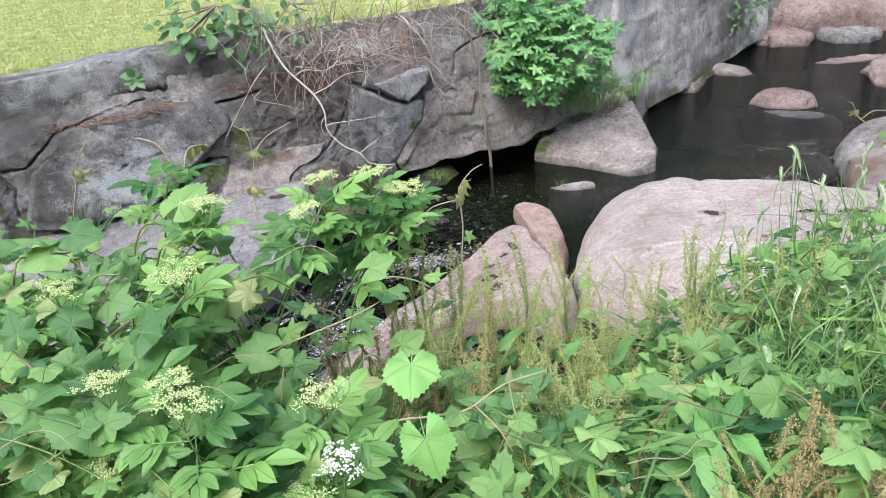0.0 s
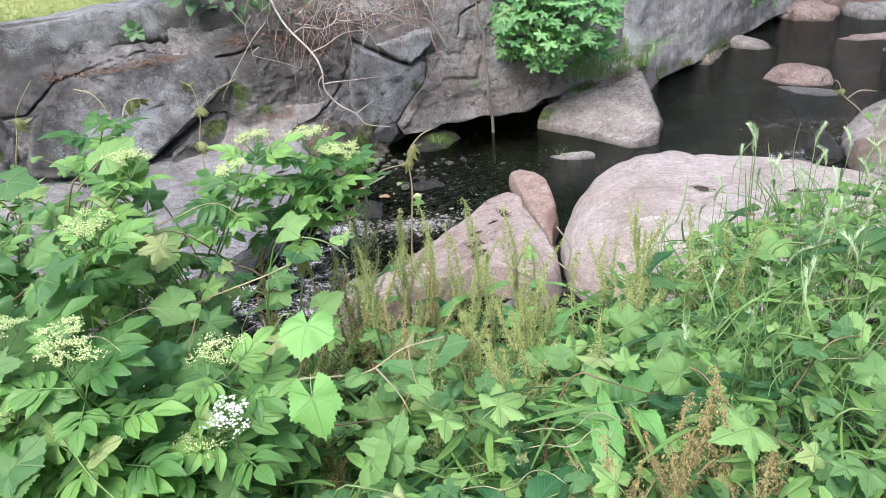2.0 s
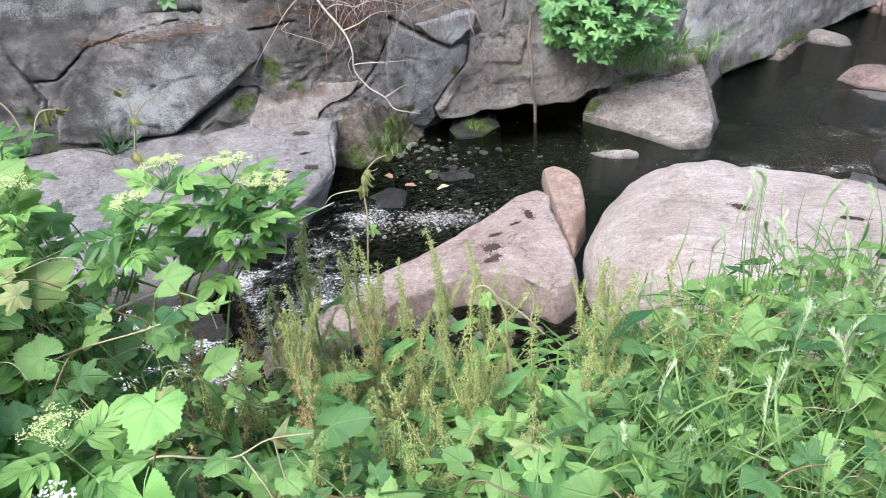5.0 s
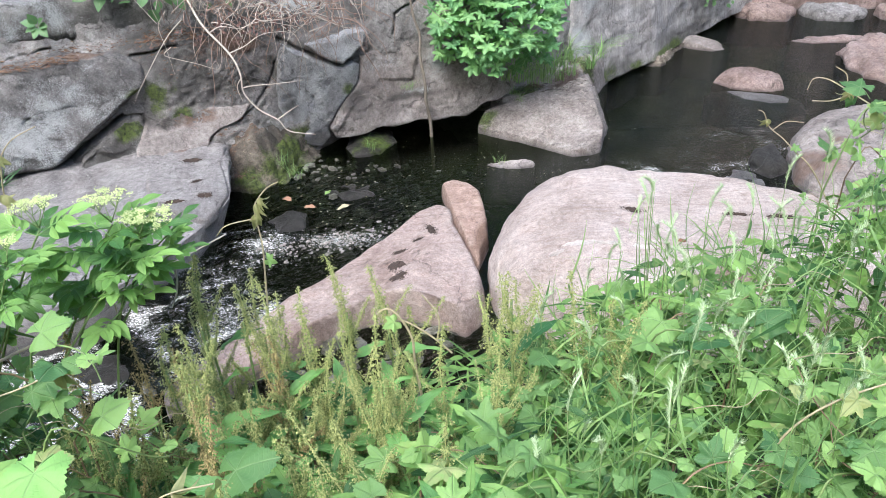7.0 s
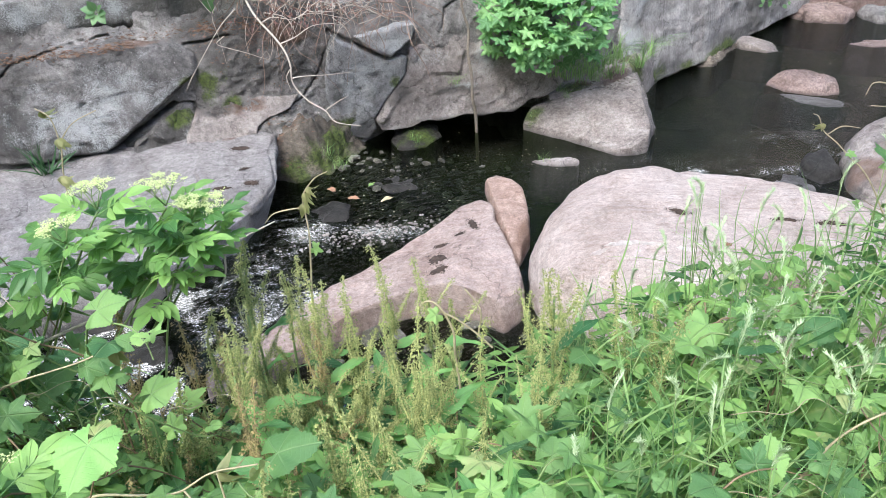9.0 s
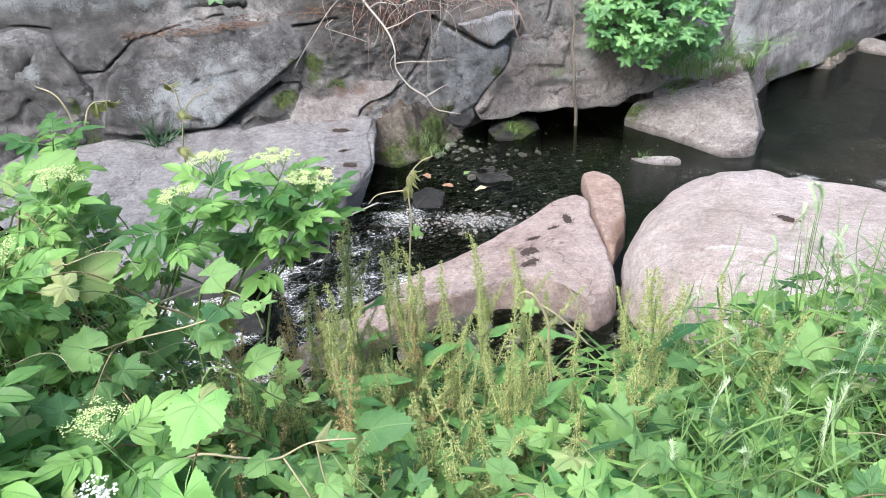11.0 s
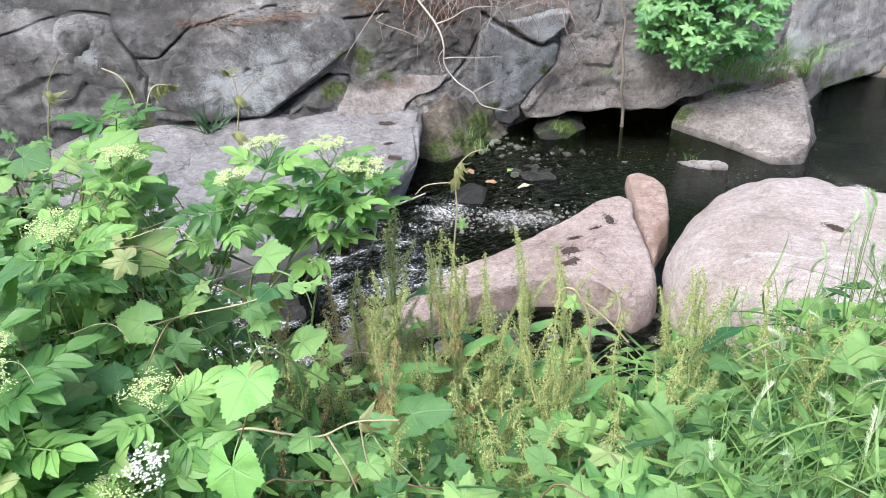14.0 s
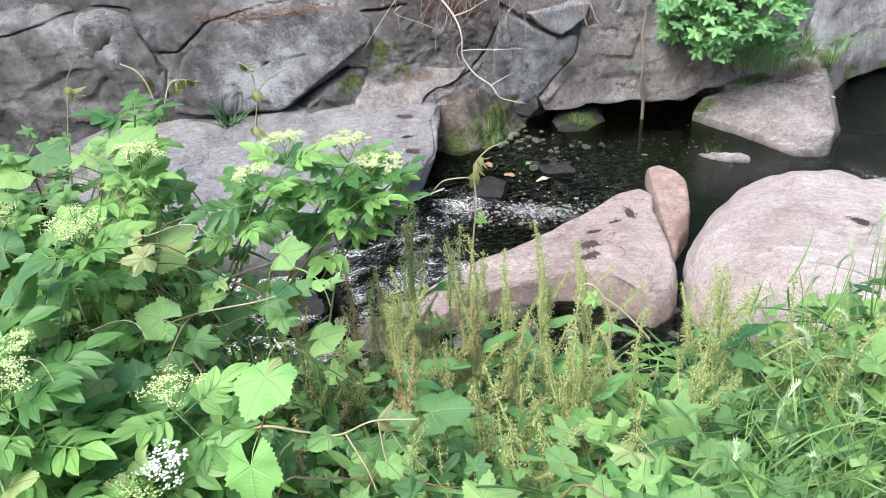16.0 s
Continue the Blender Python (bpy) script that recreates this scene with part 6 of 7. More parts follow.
def undergrowth():
    """The mass of small leaves and blades below and between the larger plants."""
    r = random.Random(77)
    verts, faces, uvs = [], [], []
    for i in range(9000):
        x, y = r.uniform(-1.35, 1.95), r.uniform(-0.1, 1.4)
        z = canopy(x, y) - 0.1 - 0.3 * r.random()
        if z < ground_z(x, y):
            continue
        docks = -0.22 < x < 0.6
        a, k = r.uniform(0, 6.28), len(verts)
        m = aimed((x, y, z), (math.cos(a), math.sin(a), r.uniform(-0.5, 0.7)), (r.uniform(-0.6, 0.6), r.uniform(-0.9, 0.2), 1.0), 1.0, r.uniform(-0.6, 0.6))
        pick = r.random()
        if pick < (0.1 if docks else 0.4):
            s, n = r.uniform(0.01, 0.028), 15
            verts.append(m @ Vector((0, 0, 0)))
            uvs.append((0.5, 0.0))
            for j in range(n):
                w = -2.7 + 5.4 * j / (n - 1)
                q = s * (1.0 + 0.22 * math.cos(w * 3.0) + 0.12 * (j % 2))
                verts.append(m @ Vector((math.sin(w) * q, s * 0.6 + math.cos(w) * q, -0.3 * q * q / s)))
                uvs.append((0.5 + 0.12 * abs(math.sin(w * 1.5)), 1.0))
            faces += [(k, k + 2 + j, k + 1 + j) for j in range(n - 1)]
        else:
            thin = pick > 0.7
            l, wd = (r.uniform(0.08, 0.2), r.uniform(0.002, 0.005)) if thin else (r.uniform(0.03, 0.09), r.uniform(0.005, 0.012))
            for j in range(5):
                t = j / 4
                wj = wd * math.sin(math.pi * (0.08 + 0.9 * t) ** 0.8)
                for s in (-1, 0, 1):
                    verts.append(m @ Vector((s * wj, l * t, 0.25 * abs(s) * wj - 0.35 * l * t * t)))
                    uvs.append((0.5 + 0.5 * s, t))
            for j in range(4):
                b = k + j * 3
                faces += [(b, b + 1, b + 4, b + 3), (b + 1, b + 2, b + 5, b + 4)]
    for i in range(16000):
        x, y = r.uniform(-4.0, 4.2), r.uniform(-2.2, 2.6)
        if y > near_edge(x) - 0.12 or (-1.3 < x < 1.9 and -0.1 < y < 1.2):
            continue
        away = max(-1.3 - x, x - 1.9, -y, 0.0)
        z = ground_z(x, y) + r.random() * (0.08 + 0.35 * math.exp(-away * 1.8) * step(2.2, 1.2, y))
        a, k = r.uniform(0, 6.28), len(verts)
        m = aimed((x, y, z), (math.cos(a), math.sin(a), r.uniform(-0.2, 1.0)), (r.uniform(-0.5, 0.5), r.uniform(-0.5, 0.5), 1.0), 1.0, r.uniform(-0.6, 0.6))
        l, wd = r.uniform(0.05, 0.14), r.uniform(0.004, 0.018)
        for j in range(4):
            wj = wd * math.sin(math.pi * (0.1 + 0.88 * j / 3) ** 0.8)
            for s in (-1, 1):
                verts.append(m @ Vector((s * wj, l * j / 3, -0.35 * l * (j / 3) ** 2)))
                uvs.append((0.5 + 0.5 * s, j / 3))
        faces += [(k + 2 * j, k + 2 * j + 1, k + 2 * j + 3, k + 2 * j + 2) for j in range(3)]
    ob = mesh_object("undergrowth", verts, faces, UNDER, True, None, uvs)
    tagged(ob, "dense tangle of small mixed leaves on the near bank", "undergrowth", kind="stuff")


near_bank_plants()
loose_shoots()
undergrowth()


# ---- the sweetgum sapling, brush and shrubs on the far bank ----
def leafy_crown(parent, centre, size, count, meshes, limbs, material, scale=1.0, up=(0, -0.6, 0.8)):
    c = Vector(centre)
    for i in range(limbs):
        d = Vector((R(-1, 1), R(-1, 0.6), R(-0.8, 0.9))).normalized()
        tip = c + Vector((d.x * size[0], d.y * size[1], d.z * size[2])) * R(0.7, 0.95)
        put_tube("limb", smooth_line([c + Vector((0, size[1] * 0.6, 0.1)), c.lerp(tip, 0.5) + Vector((0, 0, 0.05)), tip], 5), 0.008, 0.002, material, parent, 5)
    for i in range(count):
        d = Vector((R(-1, 1), R(-1, 1), R(-1, 1)))
        while d.length > 1 or d.length < 0.35:
            d = Vector((R(-1, 1), R(-1, 1), R(-1, 1)))
        lump = 0.85 + 0.25 * noise.noise(d * 2.3 + c)
        p = c + Vector((d.x * size[0], d.y * size[1], d.z * size[2])) * lump
        a = Vector((d.x + R(-0.5, 0.5), d.y - 0.3 + R(-0.4, 0.4), R(-0.7, 0.25)))
        put("leaf", meshes[rnd.randrange(len(meshes))], parent, aimed(p, a, (up[0] + R(-0.4, 0.4), up[1] + R(-0.4, 0.4), up[2]), scale * R(0.65, 1.15), R(-0.4, 0.4)))


def far_bank_plants():
    g = plant("sweetgum_sapling", (0.75, 5.55, 0.35), "bushy sweetgum sapling with star-shaped green leaves", "tree")
    put_tube("trunk", smooth_line([(0.75, 5.55, 0.3), (0.6, 5.4, 0.6), (0.5, 5.3, 0.95), (0.55, 5.25, 1.5)], 6), 0.02, 0.008, BARK, g)
    leafy_crown(g, (0.46, 4.98, 0.86), (0.55, 0.3, 0.42), 460, GUM_LEAVES, 8, BARK, 1.0)
    g2 = plant("sweetgum_sapling", (0.5, 5.6, 1.2), "sweetgum sapling leaning over the rock face", "tree")
    put_tube("trunk", smooth_line([(0.5, 5.6, 1.15), (0.45, 5.4, 1.35), (0.4, 5.3, 1.6)], 6), 0.015, 0.006, BARK, g2)
    leafy_crown(g2, (0.35, 5.1, 1.2), (0.45, 0.3, 0.3), 220, GUM_LEAVES, 6, BARK, 1.0)
    u = plant("hanging_shrub", (2.5, 7.75, 0.9), "fine-leaved shrub hanging over the upstream rocks", "shrub")
    leafy_crown(u, (2.6, 7.45, 0.62), (0.36, 0.25, 0.42), 280, SHRUB_LEAVES, 10, BARK, 0.5)
    # leaning bare trunk
    s = plant("bare_sapling", (0.0, 4.94, -0.05), "thin bare grey sapling trunk standing in the water", "tree")
    put_tube("trunk", smooth_line([(0.0, 4.92, -0.3), (-0.005, 4.87, 0.12), (-0.025, 4.82, 0.3), (-0.025, 4.8, 0.46), (-0.05, 4.8, 0.63), (-0.045, 4.8, 0.79), (-0.085, 4.78, 0.96), (-0.12, 4.76, 1.36)], 6),
             0.0125, 0.008, BARK, s, 8)
    # broad-leaved shrub at the lawn's edge
    b = plant("lawn_shrub", (-1.75, 4.45, 1.2), "broad-leaved green shrub on the lawn's edge", "shrub")
    leafy_crown(b, (-1.75, 4.3, 1.35), (0.42, 0.22, 0.28), 110, SHRUB_LEAVES, 9, BARK, 1.0)
    b2 = plant("lawn_shrub", (-1.35, 4.7, 1.2), "small green shrub among dry brush", "shrub")
    leafy_crown(b2, (-1.3, 4.5, 1.3), (0.3, 0.2, 0.2), 60, SHRUB_LEAVES, 6, BARK, 0.75)
    # plantain-like weed in the wall
    w = plant("wall_weed", (-2.2, 4.0, 1.1), "small broad-leaved weed growing from the wall", "wild plant")
    for i in range(7):
        a = i * 0.9
        put("leaf", SHRUB_LEAVES[i % 3], w, aimed((-2.2, 3.97, 1.12), (math.cos(a), -0.6, math.sin(a) * 0.8 + 0.2), (0, -0.6, 0.6), R(0.6, 0.85)))
    # tuft of strappy leaves on the ledge
    for (x, y, z), h, lab in (((-2.55, 3.55, 0.24), 0.4, "tuft of dark strap-like leaves on the ledge"), ((0.5, 4.42, 0.02), 0.07, "small green grass tuft on a stone"),
                              ((-0.15, 4.78, 0.42), 0.09, "small fern-like tuft in the rock face"), ((1.2, 5.5, 0.3), 0.2, "grass tuft on the earthy step"),
                              ((1.05, 5.4, 0.28), 0.18, "grass tuft on the earthy step"), ((0.85, 5.3, 0.26), 0.16, "grass tuft on the earthy step"),
                              *(((x, y, z), h, "grass fringe drooping over the earthy step") for x, y, z, h in ((0.55, 5.08, 0.36, 0.2), (0.64, 5.1, 0.34, 0.22), (0.72, 5.16, 0.33, 0.2), (0.8, 5.22, 0.33, 0.24), (0.88, 5.28, 0.34, 0.22), (0.95, 5.36, 0.36, 0.24), (1.03, 5.45, 0.38, 0.22))), ((3.9, 5.9, 0.3), 0.3, "tuft of long grass on the shore rock"), ((0.65, 5.12, 0.2), 0.08, "low weeds along the slab"),
                              ((-0.85, 4.15, 0.05), 0.12, "grass tuft at the mossy water's edge"), ((1.28, 5.75, 0.3), 0.2, "grass tuft on the earthy step"), ((0.95, 5.38, 0.25), 0.16, "grass tuft on the earthy step"),
                              ((0.75, 5.3, 0.24), 0.15, "grass tuft on the earthy step"), ((0.6, 5.2, 0.22), 0.1, "low weeds along the slab"), ((0.42, 5.02, 0.06), 0.1, "grass tuft on the mossy slab corner"),
                              ((-0.42, 4.6, 0.05), 0.09, "wispy grass on the mossy rock"), ((-0.95, 4.2, 0.12), 0.1, "grass tuft on the mossy rock")):
        if "step" in lab:
            y, z, h = y - 0.04, z + 0.03, h * 1.25
        e = plant("grass_tuft", (x, y, z), lab, "grass", "tufts on the far bank")
        for i in range(30):
            put("blade", STRAPS[rnd.randrange(4)] if "strap" in lab else BLADES[rnd.randrange(8)], e, Matrix.Translation((x + R(-0.04, 0.04), y + R(-0.04, 0.04), z - 0.01)) @ (pose(0, 0, 0, R(-45, 45), R(-45, 45), R(0, 360)) if "strap" in lab else pose(0, 0, 0, 0, 0, R(0, 360)))
                @ Matrix.Scale(h / 0.34 * R(0.6, 1.1), 4))


def brush():
    """Dry roots and vines that hang over the bank."""
    e = plant("dry_brush", (-0.95, 4.6, 1.15), "tangle of dry brown roots and vines hanging from the bank", "dead brush")
    for i in range(150):
        a = Vector((R(-1.55, -0.35), R(4.15, 4.6), R(1.0, 1.32)))
        d = Vector((R(-0.35, 0.35), R(-0.35, 0.05), R(-0.5, 0.3))) * R(0.5, 1.2)
        pts = smooth_line([a, a + d * 0.4 + Vector((R(-0.06, 0.06), R(-0.06, 0.0), R(-0.02, 0.1))), a + d * 0.75 + Vector((R(-0.06, 0.06), 0, R(-0.06, 0.06))),
                           a + d + Vector((0, 0, R(-0.12, 0.0)))], 5)
        put_tube("twig", pts, R(0.002, 0.005), 0.0008, ROOT if rnd.random() < 0.6 else TWIG, e, 4)
    for i in range(70):
        a = Vector((R(-1.3, 0.1), R(4.35, 4.75), R(1.05, 1.35)))
        a.y = 4.72 + 0.45 * a.x + R(-0.15, 0.1)
        d = Vector((R(-0.4, 0.4), R(-0.3, 0.05), R(-0.35, 0.35))) * R(0.4, 1.0)
        put_tube("twig", smooth_line([a, a + d * 0.5 + Vector((0, 0, R(-0.04, 0.1))), a + d], 6), R(0.002, 0.004), 0.0008, ROOT if rnd.random() < 0.5 else TWIG, e, 4)
    dry = [leaf_mesh("dead_leaf", blade_leaf(0.05, 0.025, 2, 5, 0.5, 0.6, 0.1, 1.3, 0.0, k), REDLEAF) for k in range(3)]
    for i in range(75):
        a = Vector((R(-1.5, -0.1), 0, R(1.1, 1.25)))
        a.y = 4.75 + 0.45 * a.x + R(-0.15, 0.1)
        d = Vector((R(-0.25, 0.25), R(-0.25, 0.1), R(0.15, 0.5)))
        put_tube("twig", smooth_line([a, a + d * 0.5 + Vector((R(-0.05, 0.05), R(-0.05, 0.05), 0)), a + d], 6), R(0.002, 0.0035), 0.0007, ROOT if rnd.random() < 0.6 else TWIG, e, 4)
    for i in range(110):
        p = Vector((rnd.gauss(-0.95, 0.2), 0, rnd.gauss(1.08, 0.05)))
        p.y = 4.62 + 0.45 * p.x + R(-0.2, 0.05)
        put("dead_leaf", dry[i % 3], e, aimed(p, (R(-1, 1), R(-1, 0.2), R(-1, 0.3)), (0, -0.5, 1), R(0.3, 0.7), R(-1, 1)))
    b = plant("hanging_branch", (-1.1, 4.2, 1.05), "forked bare grey branch hanging over the rocks", "dead branch")
    main = smooth_line([(-1.41, 4.25, 1.317), (-1.345, 4.15, 1.209), (-1.247, 4.05, 1.086), (-1.08, 3.95, 0.947), (-1.017, 3.9, 0.844), (-1.015, 3.9, 0.722), (-0.93, 3.88, 0.623),
                        (-0.822, 3.86, 0.569), (-0.76, 3.85, 0.5), (-0.6, 3.84, 0.482)], 5)
    put_tube("limb", main, 0.0085, 0.0025, TWIG, b, 6)
    for line in ([(-1.015, 3.9, 0.755), (-0.952, 3.9, 0.767), (-0.79, 3.9, 0.78), (-0.635, 3.9, 0.8)], [(-0.828, 3.87, 0.563), (-0.74, 3.88, 0.622), (-0.684, 3.88, 0.653)],
                 [(-1.012, 3.9, 0.82), (-1.057, 3.92, 0.75), (-1.038, 3.92, 0.662)], [(-1.2, 4.02, 1.05), (-1.12, 4.0, 1.09), (-1.0, 4.0, 1.08), (-0.9, 4.0, 1.13)],
                 [(-1.08, 3.95, 0.947), (-0.98, 3.94, 0.99), (-0.86, 3.94, 1.06), (-0.72, 3.96, 1.07)]):
        put_tube("twig", smooth_line(line, 5), 0.0045, 0.0013, TWIG, b, 5)
    # pale vines that wander through the brush
    for i in range(26):
        a = Vector((R(-1.5, -0.3), 0, R(1.05, 1.3)))
        pts = []
        for k in range(7):
            a = a + Vector((R(-0.06, 0.12), 0, R(-0.09, 0.06)))
            pts.append((a.x, 4.63 + 0.47 * a.x - 0.12 + R(-0.06, 0.06), a.z))
        put_tube("vine", smooth_line(pts, 5), R(0.0025, 0.0045), 0.0011, TWIG if i % 2 else ROOT, e, 5)


far_bank_plants()
brush()


def surface_of(names):
    """One tree of the tops of the named rocks, to lay small things on."""
    verts, faces = [], []
    for ob in list(scene.objects):
        if ob.type == "MESH" and ob.parent is None and ob.name.split(".")[0] in names:
            k = len(verts)
            verts += [v.co.copy() for v in ob.data.vertices]
            faces += [tuple(k + i for i in p.vertices) for p in ob.data.polygons]
    return BVHTree.FromPolygons(verts, faces)


def scatter_litter():
    """Dead leaves and needles caught on the shelves of the far bank."""
    tree = surface_of(("rock_bank", "bank_boulder", "bank_stone", "flat_ledge", "corner_slab", "mossy_rock", "coping", "gravel_bar", "earth_step"))
    r = random.Random(12)
    for label, count, spots, size, mat in (
            ("rusty pine needles and leaf crumbs on rock shelves", 2200, ((-2.2, 3.98, 0.55, 0.06), (-1.75, 4.2, 0.3, 0.06), (-1.4, 4.2, 0.3, 0.08), (-2.6, 3.6, 0.4, 0.06), (-1.5, 4.1, 0.2, 0.06),
                                                           (-1.25, 4.35, 0.15, 0.1), (-1.9, 3.75, 0.2, 0.04), (-1.4, 3.98, 0.12, 0.05), (-1.25, 3.95, 0.08, 0.05), (-1.75, 3.86, 0.2, 0.05), (-1.6, 4.05, 0.15, 0.05)), 0.016, LITTER),
            ("shingle and leaf scraps along the bank foot", 900, ((1.75, 6.5, 0.2, 0.12), (1.95, 6.75, 0.15, 0.15), (2.1, 6.95, 0.12, 0.12), (1.0, 5.3, 0.25, 0.06)), 0.02, SHINGLE)):
        verts, faces = [], []
        while len(faces) < count:
            x0, y0, rx, ry = spots[r.randrange(len(spots))]
            x = x0 + r.gauss(0, rx * 0.6)
            y = y0 + (x - x0) * 0.45 + r.gauss(0, ry)
            hit, normal, _, _ = tree.ray_cast(Vector((x, y, 1.16)), Vector((0, 0, -1)))
            if hit is None or normal.z < 0.25 or hit.z < 0.02:
                count -= 1
                continue
            a = r.uniform(0, 6.28)
            d = Vector((math.cos(a), math.sin(a), r.uniform(-0.15, 0.15))) * size * r.uniform(0.5, 1.4)
            s = Vector((-math.sin(a), math.cos(a), r.uniform(-0.3, 0.3))) * size * r.uniform(0.1, 0.35)
            c = hit + Vector((0, 0, 0.004))
            k = len(verts)
            verts += [c - d, c + s + Vector((0, 0, 0.003)), c + d, c - s]
            faces.append((k, k + 1, k + 2, k + 3))
        if mat is LITTER:
            for i in range(900):
                x = r.uniform(-2.75, -1.3)
                z = 0.925 + 0.02 * math.sin(x * 3) + r.gauss(0, 0.012) + (0.02 if r.random() < 0.2 else 0)
                if noise.noise(Vector((x * 2.4, 3, 0))) < -0.12:
                    continue
                hit, normal, _, _ = tree.ray_cast(Vector((x + 0.4, 4.95 + 0.45 * x - 0.9, z)), Vector((-0.4, 0.9, 0)).normalized())
                if hit is None:
                    continue
                a = r.uniform(0, 6.28)
                d = Vector((math.cos(a), -0.2, math.sin(a) * 0.5)) * size * r.uniform(0.6, 1.5)
                s = Vector((-math.sin(a) * 0.5, -0.5, math.cos(a))) * size * 0.2
                c = hit + Vector((0.006, -0.014, 0.0))
                k = len(verts)
                verts += [c - d, c + s, c + d, c - s]
                faces.append((k, k + 1, k + 2, k + 3))
        tagged(mesh_object("leaf_litter", verts, faces, mat, False), label, "leaf litter", kind="stuff")


def crust(host, x, y, size, material, name, stretch=(1, 1), turn=0.0, seed=0):
    """A ragged dry patch that lies on a rock, as its part."""
    tree = BVHTree.FromPolygons([v.co.copy() for v in host.data.vertices], [tuple(p.vertices) for p in host.data.polygons])
    r = random.Random(seed)
    verts, faces, n = [], [], 44
    rim = [0.75 + 0.3 * math.sin(3 * i * 0.143 + seed) * math.sin(5 * i * 0.143) + r.uniform(-0.12, 0.12) for i in range(n)]
    for ring in (0.0, 0.4, 0.8, 1.0):
        for i in range(n if ring else 1):
            a = 2 * math.pi * i / n
            k = size * ring * (rim[i] if ring else 1)
            u, v = math.cos(a) * k * stretch[0], math.sin(a) * k * stretch[1]
            px_, py_ = x + u * math.cos(turn) - v * math.sin(turn), y + u * math.sin(turn) + v * math.cos(turn)
            hit = tree.ray_cast(Vector((px_, py_, 2.0)), Vector((0, 0, -1)))[0]
            verts.append((hit or Vector((px_, py_, 0))) + Vector((0, 0, (0.004 + 0.006 * r.random()) if ring < 0.9 else -0.002)))
    for i in range(n):
        j = (i + 1) % n
        faces.append((0, 1 + i, 1 + j))
        for k in range(2):
            faces.append((1 + k * n + i, 1 + (k + 1) * n + i, 1 + (k + 1) * n + j, 1 + k * n + j))
    if material is MOSSDRY:
        # loose dry strands round the mat
        for i in range(90):
            a, d = r.uniform(0, 6.28), size * r.uniform(0.3, 1.25)
            u, v = math.cos(a) * d * stretch[0], math.sin(a) * d * stretch[1]
            px_, py_ = x + u * math.cos(turn) - v * math.sin(turn), y + u * math.sin(turn) + v * math.cos(turn)
            hit = tree.ray_cast(Vector((px_, py_, 2.0)), Vector((0, 0, -1)))[0]
            if hit is None:
                continue
            b, w = r.uniform(0, 6.28), r.uniform(0.001, 0.0025)
            way = Vector((math.cos(b), math.sin(b), 0)) * r.uniform(0.008, 0.022)
            side = Vector((-math.sin(b), math.cos(b), 0)) * w
            k = len(verts)
            verts += [hit - side + Vector((0, 0, 0.002)), hit + side + Vector((0, 0, 0.002)), hit + way + Vector((0, 0, 0.006))]
            faces.append((k, k + 1, k + 2))
    return mesh_object(name, verts, faces, material, False, parent=host)


def crusts():
    long_rock, boulder = bpy.data.objects["long_rock"], bpy.data.objects["great_boulder"]
    for k, (x, y, s, st, tu) in enumerate(((-0.02, 2.93, 0.06, (0.8, 1.3), 0.3), (0.0, 2.8, 0.05, (1, 0.9), 0.0), (0.12, 3.36, 0.06, (0.45, 1.6), 0.35), (-0.03, 3.1, 0.03, (1.3, 0.6), 0.2),
                                           (0.06, 3.22, 0.02, (1.4, 0.5), 0.4))):
        crust(long_rock, x, y, s, MOSSDRY, "dried_moss", st, tu, k)
    layer = bpy.data.objects["slab_layer"]
    for k, (x, y, s, st, tu) in enumerate(((-1.42, 3.88, 0.06, (1.2, 0.5), 0.3), (-1.2, 3.46, 0.05, (1.0, 0.7), 0.2), (-1.36, 3.4, 0.045, (1.4, 0.5), 0.1), (-1.3, 3.62, 0.02, (1.4, 0.6), 0.5))):
        crust(layer, x, y, s, MOSSDRY, "dried_moss", st, tu, 30 + k)
    for k, (x, y, s, st, tu) in enumerate(((1.17, 3.02, 0.045, (1.3, 0.45), -0.4), (1.66, 2.98, 0.05, (1.5, 0.3), 0.1), (1.88, 2.98, 0.06, (1.4, 0.4), 0.2), (1.35, 2.72, 0.02, (1, 0.8), 0))):
        crust(boulder, x, y, s, DEADLEAF if k == 3 else MOSSDRY, "dead_leaf", st, tu, 10 + k)

    for k, (x, y, s, st, tu) in enumerate(((0.90, 2.75, 0.07, (1.6, 0.28), 0.0), (1.02, 2.74, 0.05, (1.5, 0.25), -0.1), (1.18, 2.70, 0.05, (1.6, 0.2), -0.2), (0.78, 2.71, 0.04, (1.3, 0.4), 0.3))):
        crust(boulder, x, y, s, SCAR, "pale_scar", st, tu, 20 + k)


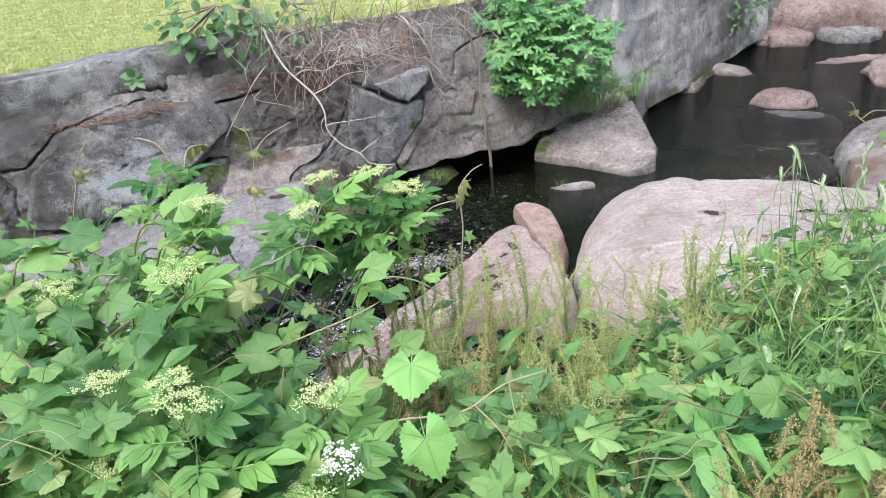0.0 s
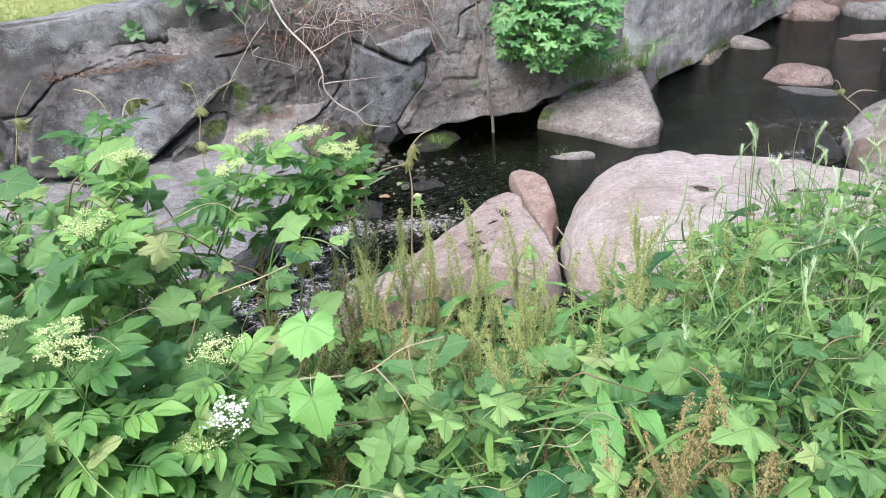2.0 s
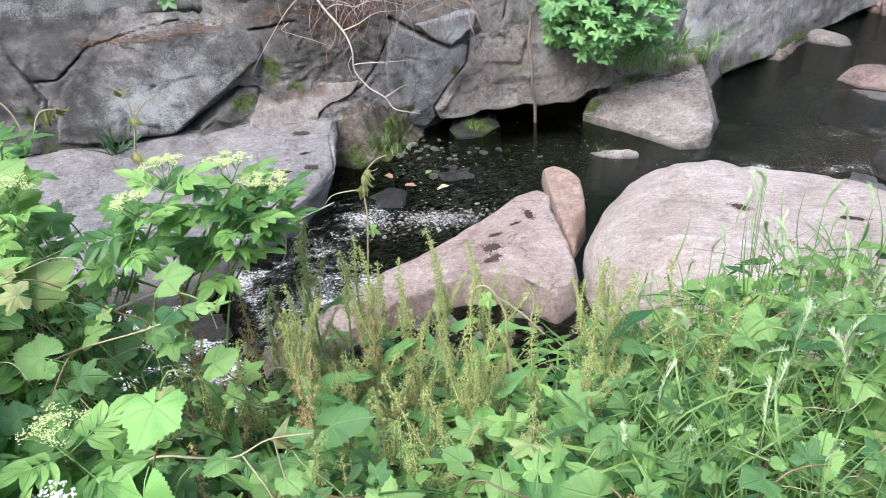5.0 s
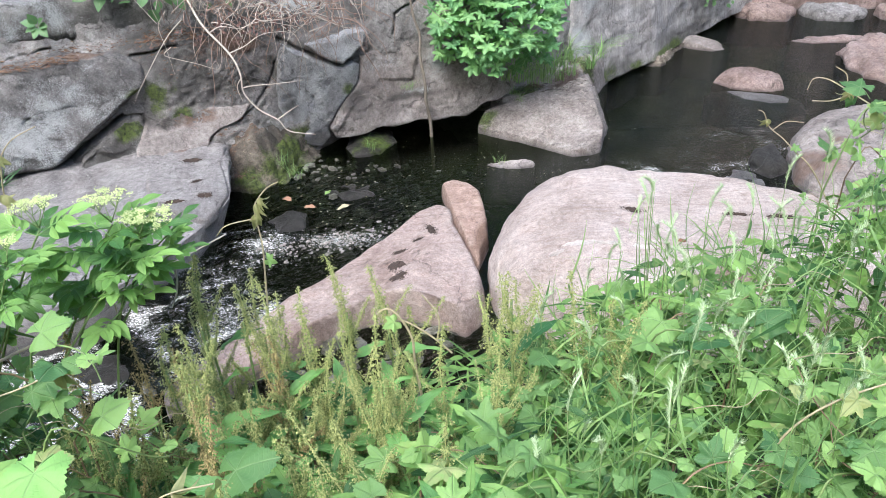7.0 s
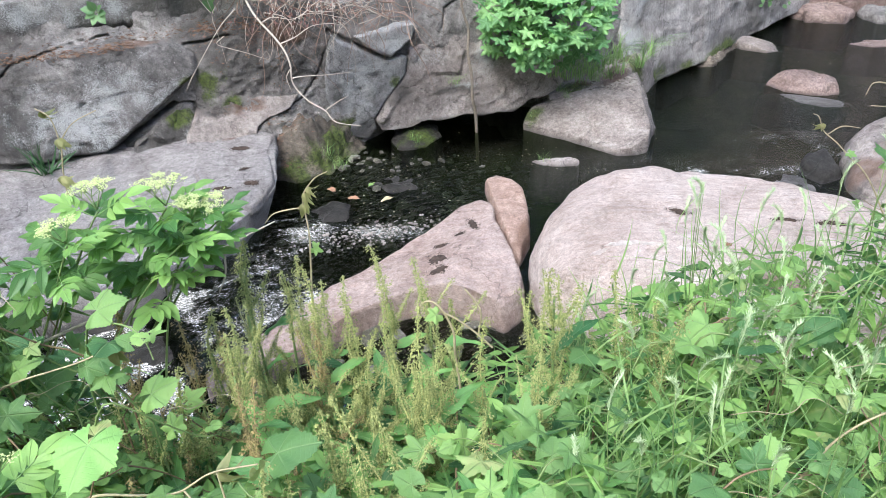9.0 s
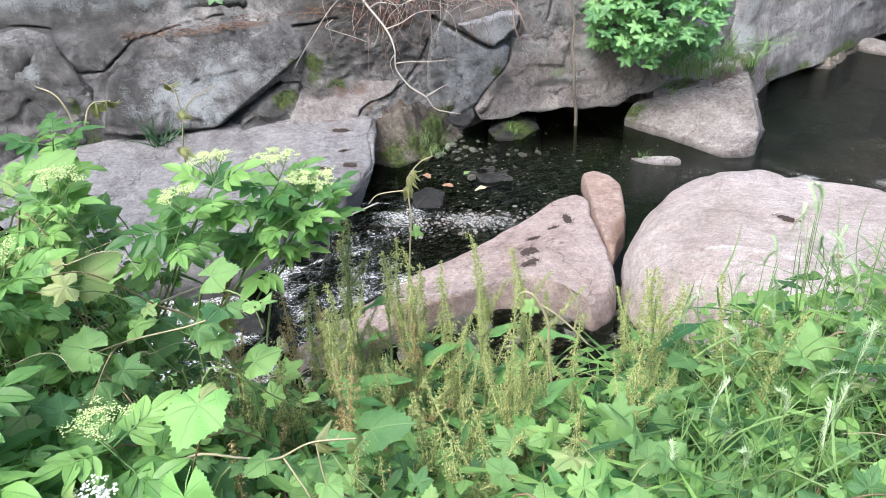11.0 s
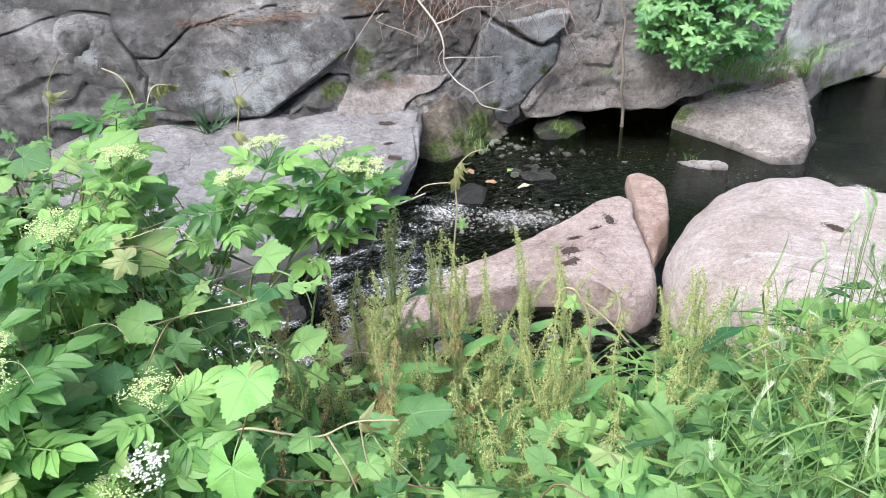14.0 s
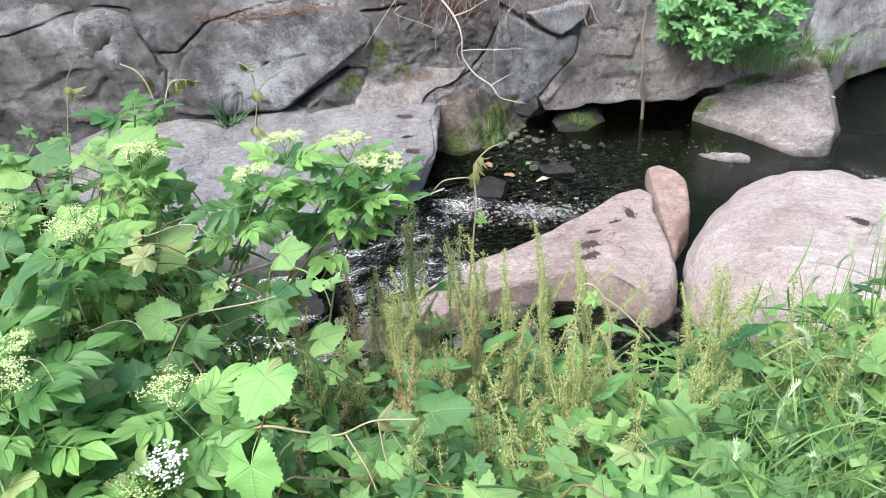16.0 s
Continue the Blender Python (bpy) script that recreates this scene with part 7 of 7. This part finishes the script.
def floating_bits():
    """Specks of pollen, bubbles and leaf scraps on the slow water."""
    r = random.Random(4)
    verts, faces = [], []
    for i in range(260):
        if i < 130:
            x, y = r.gauss(0.1, 0.45), r.gauss(4.45, 0.2)
        else:
            x, y = r.uniform(0.9, 3.2), r.uniform(4.3, 6.8)
        if y > bank_y(x) - 0.2:
            continue
        s = r.uniform(0.0015, 0.005)
        k = len(verts)
        for j in range(5):
            a = j * 1.2566
            verts.append((x + math.cos(a) * s * 1.3, y + math.sin(a) * s, 0.004))
        faces.append(tuple(range(k, k + 5)))
    for i in range(110):
        x, y = r.gauss(-0.5, 0.32), r.gauss(3.85, 0.3)
        if y > bank_y(x) - 0.25 or x < -1.0:
            continue
        s, a = r.uniform(0.002, 0.007), r.uniform(0, 6.28)
        k = len(verts)
        for j in range(6):
            b = a + j * 1.047
            q = s * r.uniform(0.5, 1.2)
            verts.append((x + math.cos(b) * q * 1.5, y + math.sin(b) * q, 0.008 + 0.004 * r.random()))
        faces.append(tuple(range(k, k + 6)))
    tagged(mesh_object("floating_specks", verts, faces, FLAKE, False), "pale specks and bubbles drifting on the pool", "debris", kind="stuff")
    for k, (x, y, z, mat, s, lab) in enumerate(((-0.88, 3.9, 0.0, DEADLEAF, 0.05, "brown dead leaf lying in the shallows"), (-0.72, 3.78, 0.0, DEADLEAF, 0.045, "brown dead leaf lying in the shallows"),
                                                (-0.5, 3.75, 0.0, VINE, 0.05, "pale dead leaf lying in the shallows"), (-1.12, 4.15, 0.2, VINE, 0.04, "pale dead leaf on the mossy rock"),
                                                (-0.62, 3.95, 0.0, GRAPE, 0.03, "small green leaf floating in the shallows"))):
        p = blade_leaf(s * 1.8, s, 4, 7, 0.5, -0.15, 0.08, 1.4, 0.0, k)
        m = pose(x, y, z + 0.012, R(-10, 10), R(-10, 10), R(0, 360))
        ob = mesh_object("dead_leaf", [m @ v for v in p[0]], p[1], mat, True, None, p[2])
        tagged(ob, lab, "leaf")


def bed_stones():
    """Pebbles and cobbles of the shallow riffle, some just out of the water."""
    r = random.Random(31)
    ball = bmesh.new()
    bmesh.ops.create_icosphere(ball, subdivisions=1, radius=1.0)
    ball.verts.ensure_lookup_table()
    bv, bf = [v.co.copy() for v in ball.verts], [tuple(v.index for v in f.verts) for f in ball.faces]
    ball.free()
    for label, count, zone, size, low, mat in (("dark pebbles of the shallow stream bed", 700, (-0.5, 3.8, 0.36, 0.3), (0.008, 0.036), -0.052, PEBBLE),
                                               ("dark cobbles at the bank foot", 130, (-0.75, 4.35, 0.25, 0.14), (0.015, 0.04), -0.03, PEBBLE),
                                               ("pale gravel and froth along the long rock", 800, (-0.5, 3.36, 0.27, 0.07), (0.003, 0.011), -0.004, SHOAL),
                                               ("stones along the near water edge", 160, (0.3, 2.3, 0.7, 0.16), (0.02, 0.06), -0.02, PEBBLE)):
        verts, faces = [], []
        for i in range(count):
            x, y, s = r.gauss(zone[0], zone[2]), r.gauss(zone[1], zone[3]), r.uniform(*size) * r.uniform(0.6, 1.2)
            if mat is SHOAL:
                y += 0.42 * (x - zone[0])
            st, tu = (r.uniform(0.8, 1.6), r.uniform(0.7, 1.1), r.uniform(0.3, 0.75)), r.uniform(0, 6.28)
            z = low + water_z(x, y) + r.gauss(0, 0.02) - 0.03 * ((x + 0.45) ** 2 if low > -0.1 else 0)
            k = len(verts)
            for v in bv:
                q = Vector((v.x * st[0], v.y * st[1], v.z * st[2])) * s * (1 + 0.55 * noise.noise(v * 1.6 + Vector((i, 0, 0))))
                verts.append((x + q.x * math.cos(tu) - q.y * math.sin(tu), y + q.x * math.sin(tu) + q.y * math.cos(tu), z + q.z))
            faces += [tuple(k + a for a in f) for f in bf]
        ob = mesh_object("bed_stones", verts, faces, mat, False, {"wet": [1.0] * len(verts)})
        tagged(ob, label, "pebbles", kind="stuff")


bed_stones()
scatter_litter()
crusts()
floating_bits()


def lawn():
    """Short blades on the part of the lawn by the edge."""
    r = random.Random(9)
    verts, faces = [], []
    for i in range(42000):
        x = r.uniform(-4.6, -0.9)
        y = bank_y(x) + 0.22 + 3.0 * r.random() ** 1.3
        z = ground_z(x, y) - 0.004
        a = r.uniform(0, 6.28)
        h = r.uniform(0.012, 0.032)
        w = 0.0034
        k = len(verts)
        verts += [(x - w * math.cos(a), y - w * math.sin(a), z), (x + w * math.cos(a), y + w * math.sin(a), z),
                  (x + r.uniform(-0.02, 0.02), y + r.uniform(-0.02, 0.02), z + h)]
        faces.append((k, k + 1, k + 2))
    ob = mesh_object("lawn_grass", verts, faces, LAWNBLADE, False, None, [(0.3, 0.5)] * len(verts))
    tagged(ob, "short mown yellow-green lawn grass", "grass", kind="stuff")


lawn()


def backdrop():
    """Dark trees all round, far off: they close the place and darken the water."""
    verts, faces = [], []
    n = 160
    for j in range(13):
        for i in range(n):
            a = 2 * math.pi * i / n
            r = 24 + 2.5 * nz((math.cos(a) * 3, math.sin(a) * 3, j * 0.6), 1.0) + (0.5 * j if j > 8 else 0)
            z = -1 + j * 1.6 + (1.6 * nz((math.cos(a) * 2.5, math.sin(a) * 2.5, 7), 1.2) if j > 3 else 0)
            verts.append((r * math.cos(a), 3 + r * math.sin(a), z))
    for j in range(12):
        for i in range(n):
            k = (i + 1) % n
            faces.append((j * n + k, j * n + i, (j + 1) * n + i, (j + 1) * n + k))
    tagged(mesh_object("backdrop", verts, faces, TREES), "dark green belt of distant trees", "trees", kind="structure")


backdrop()
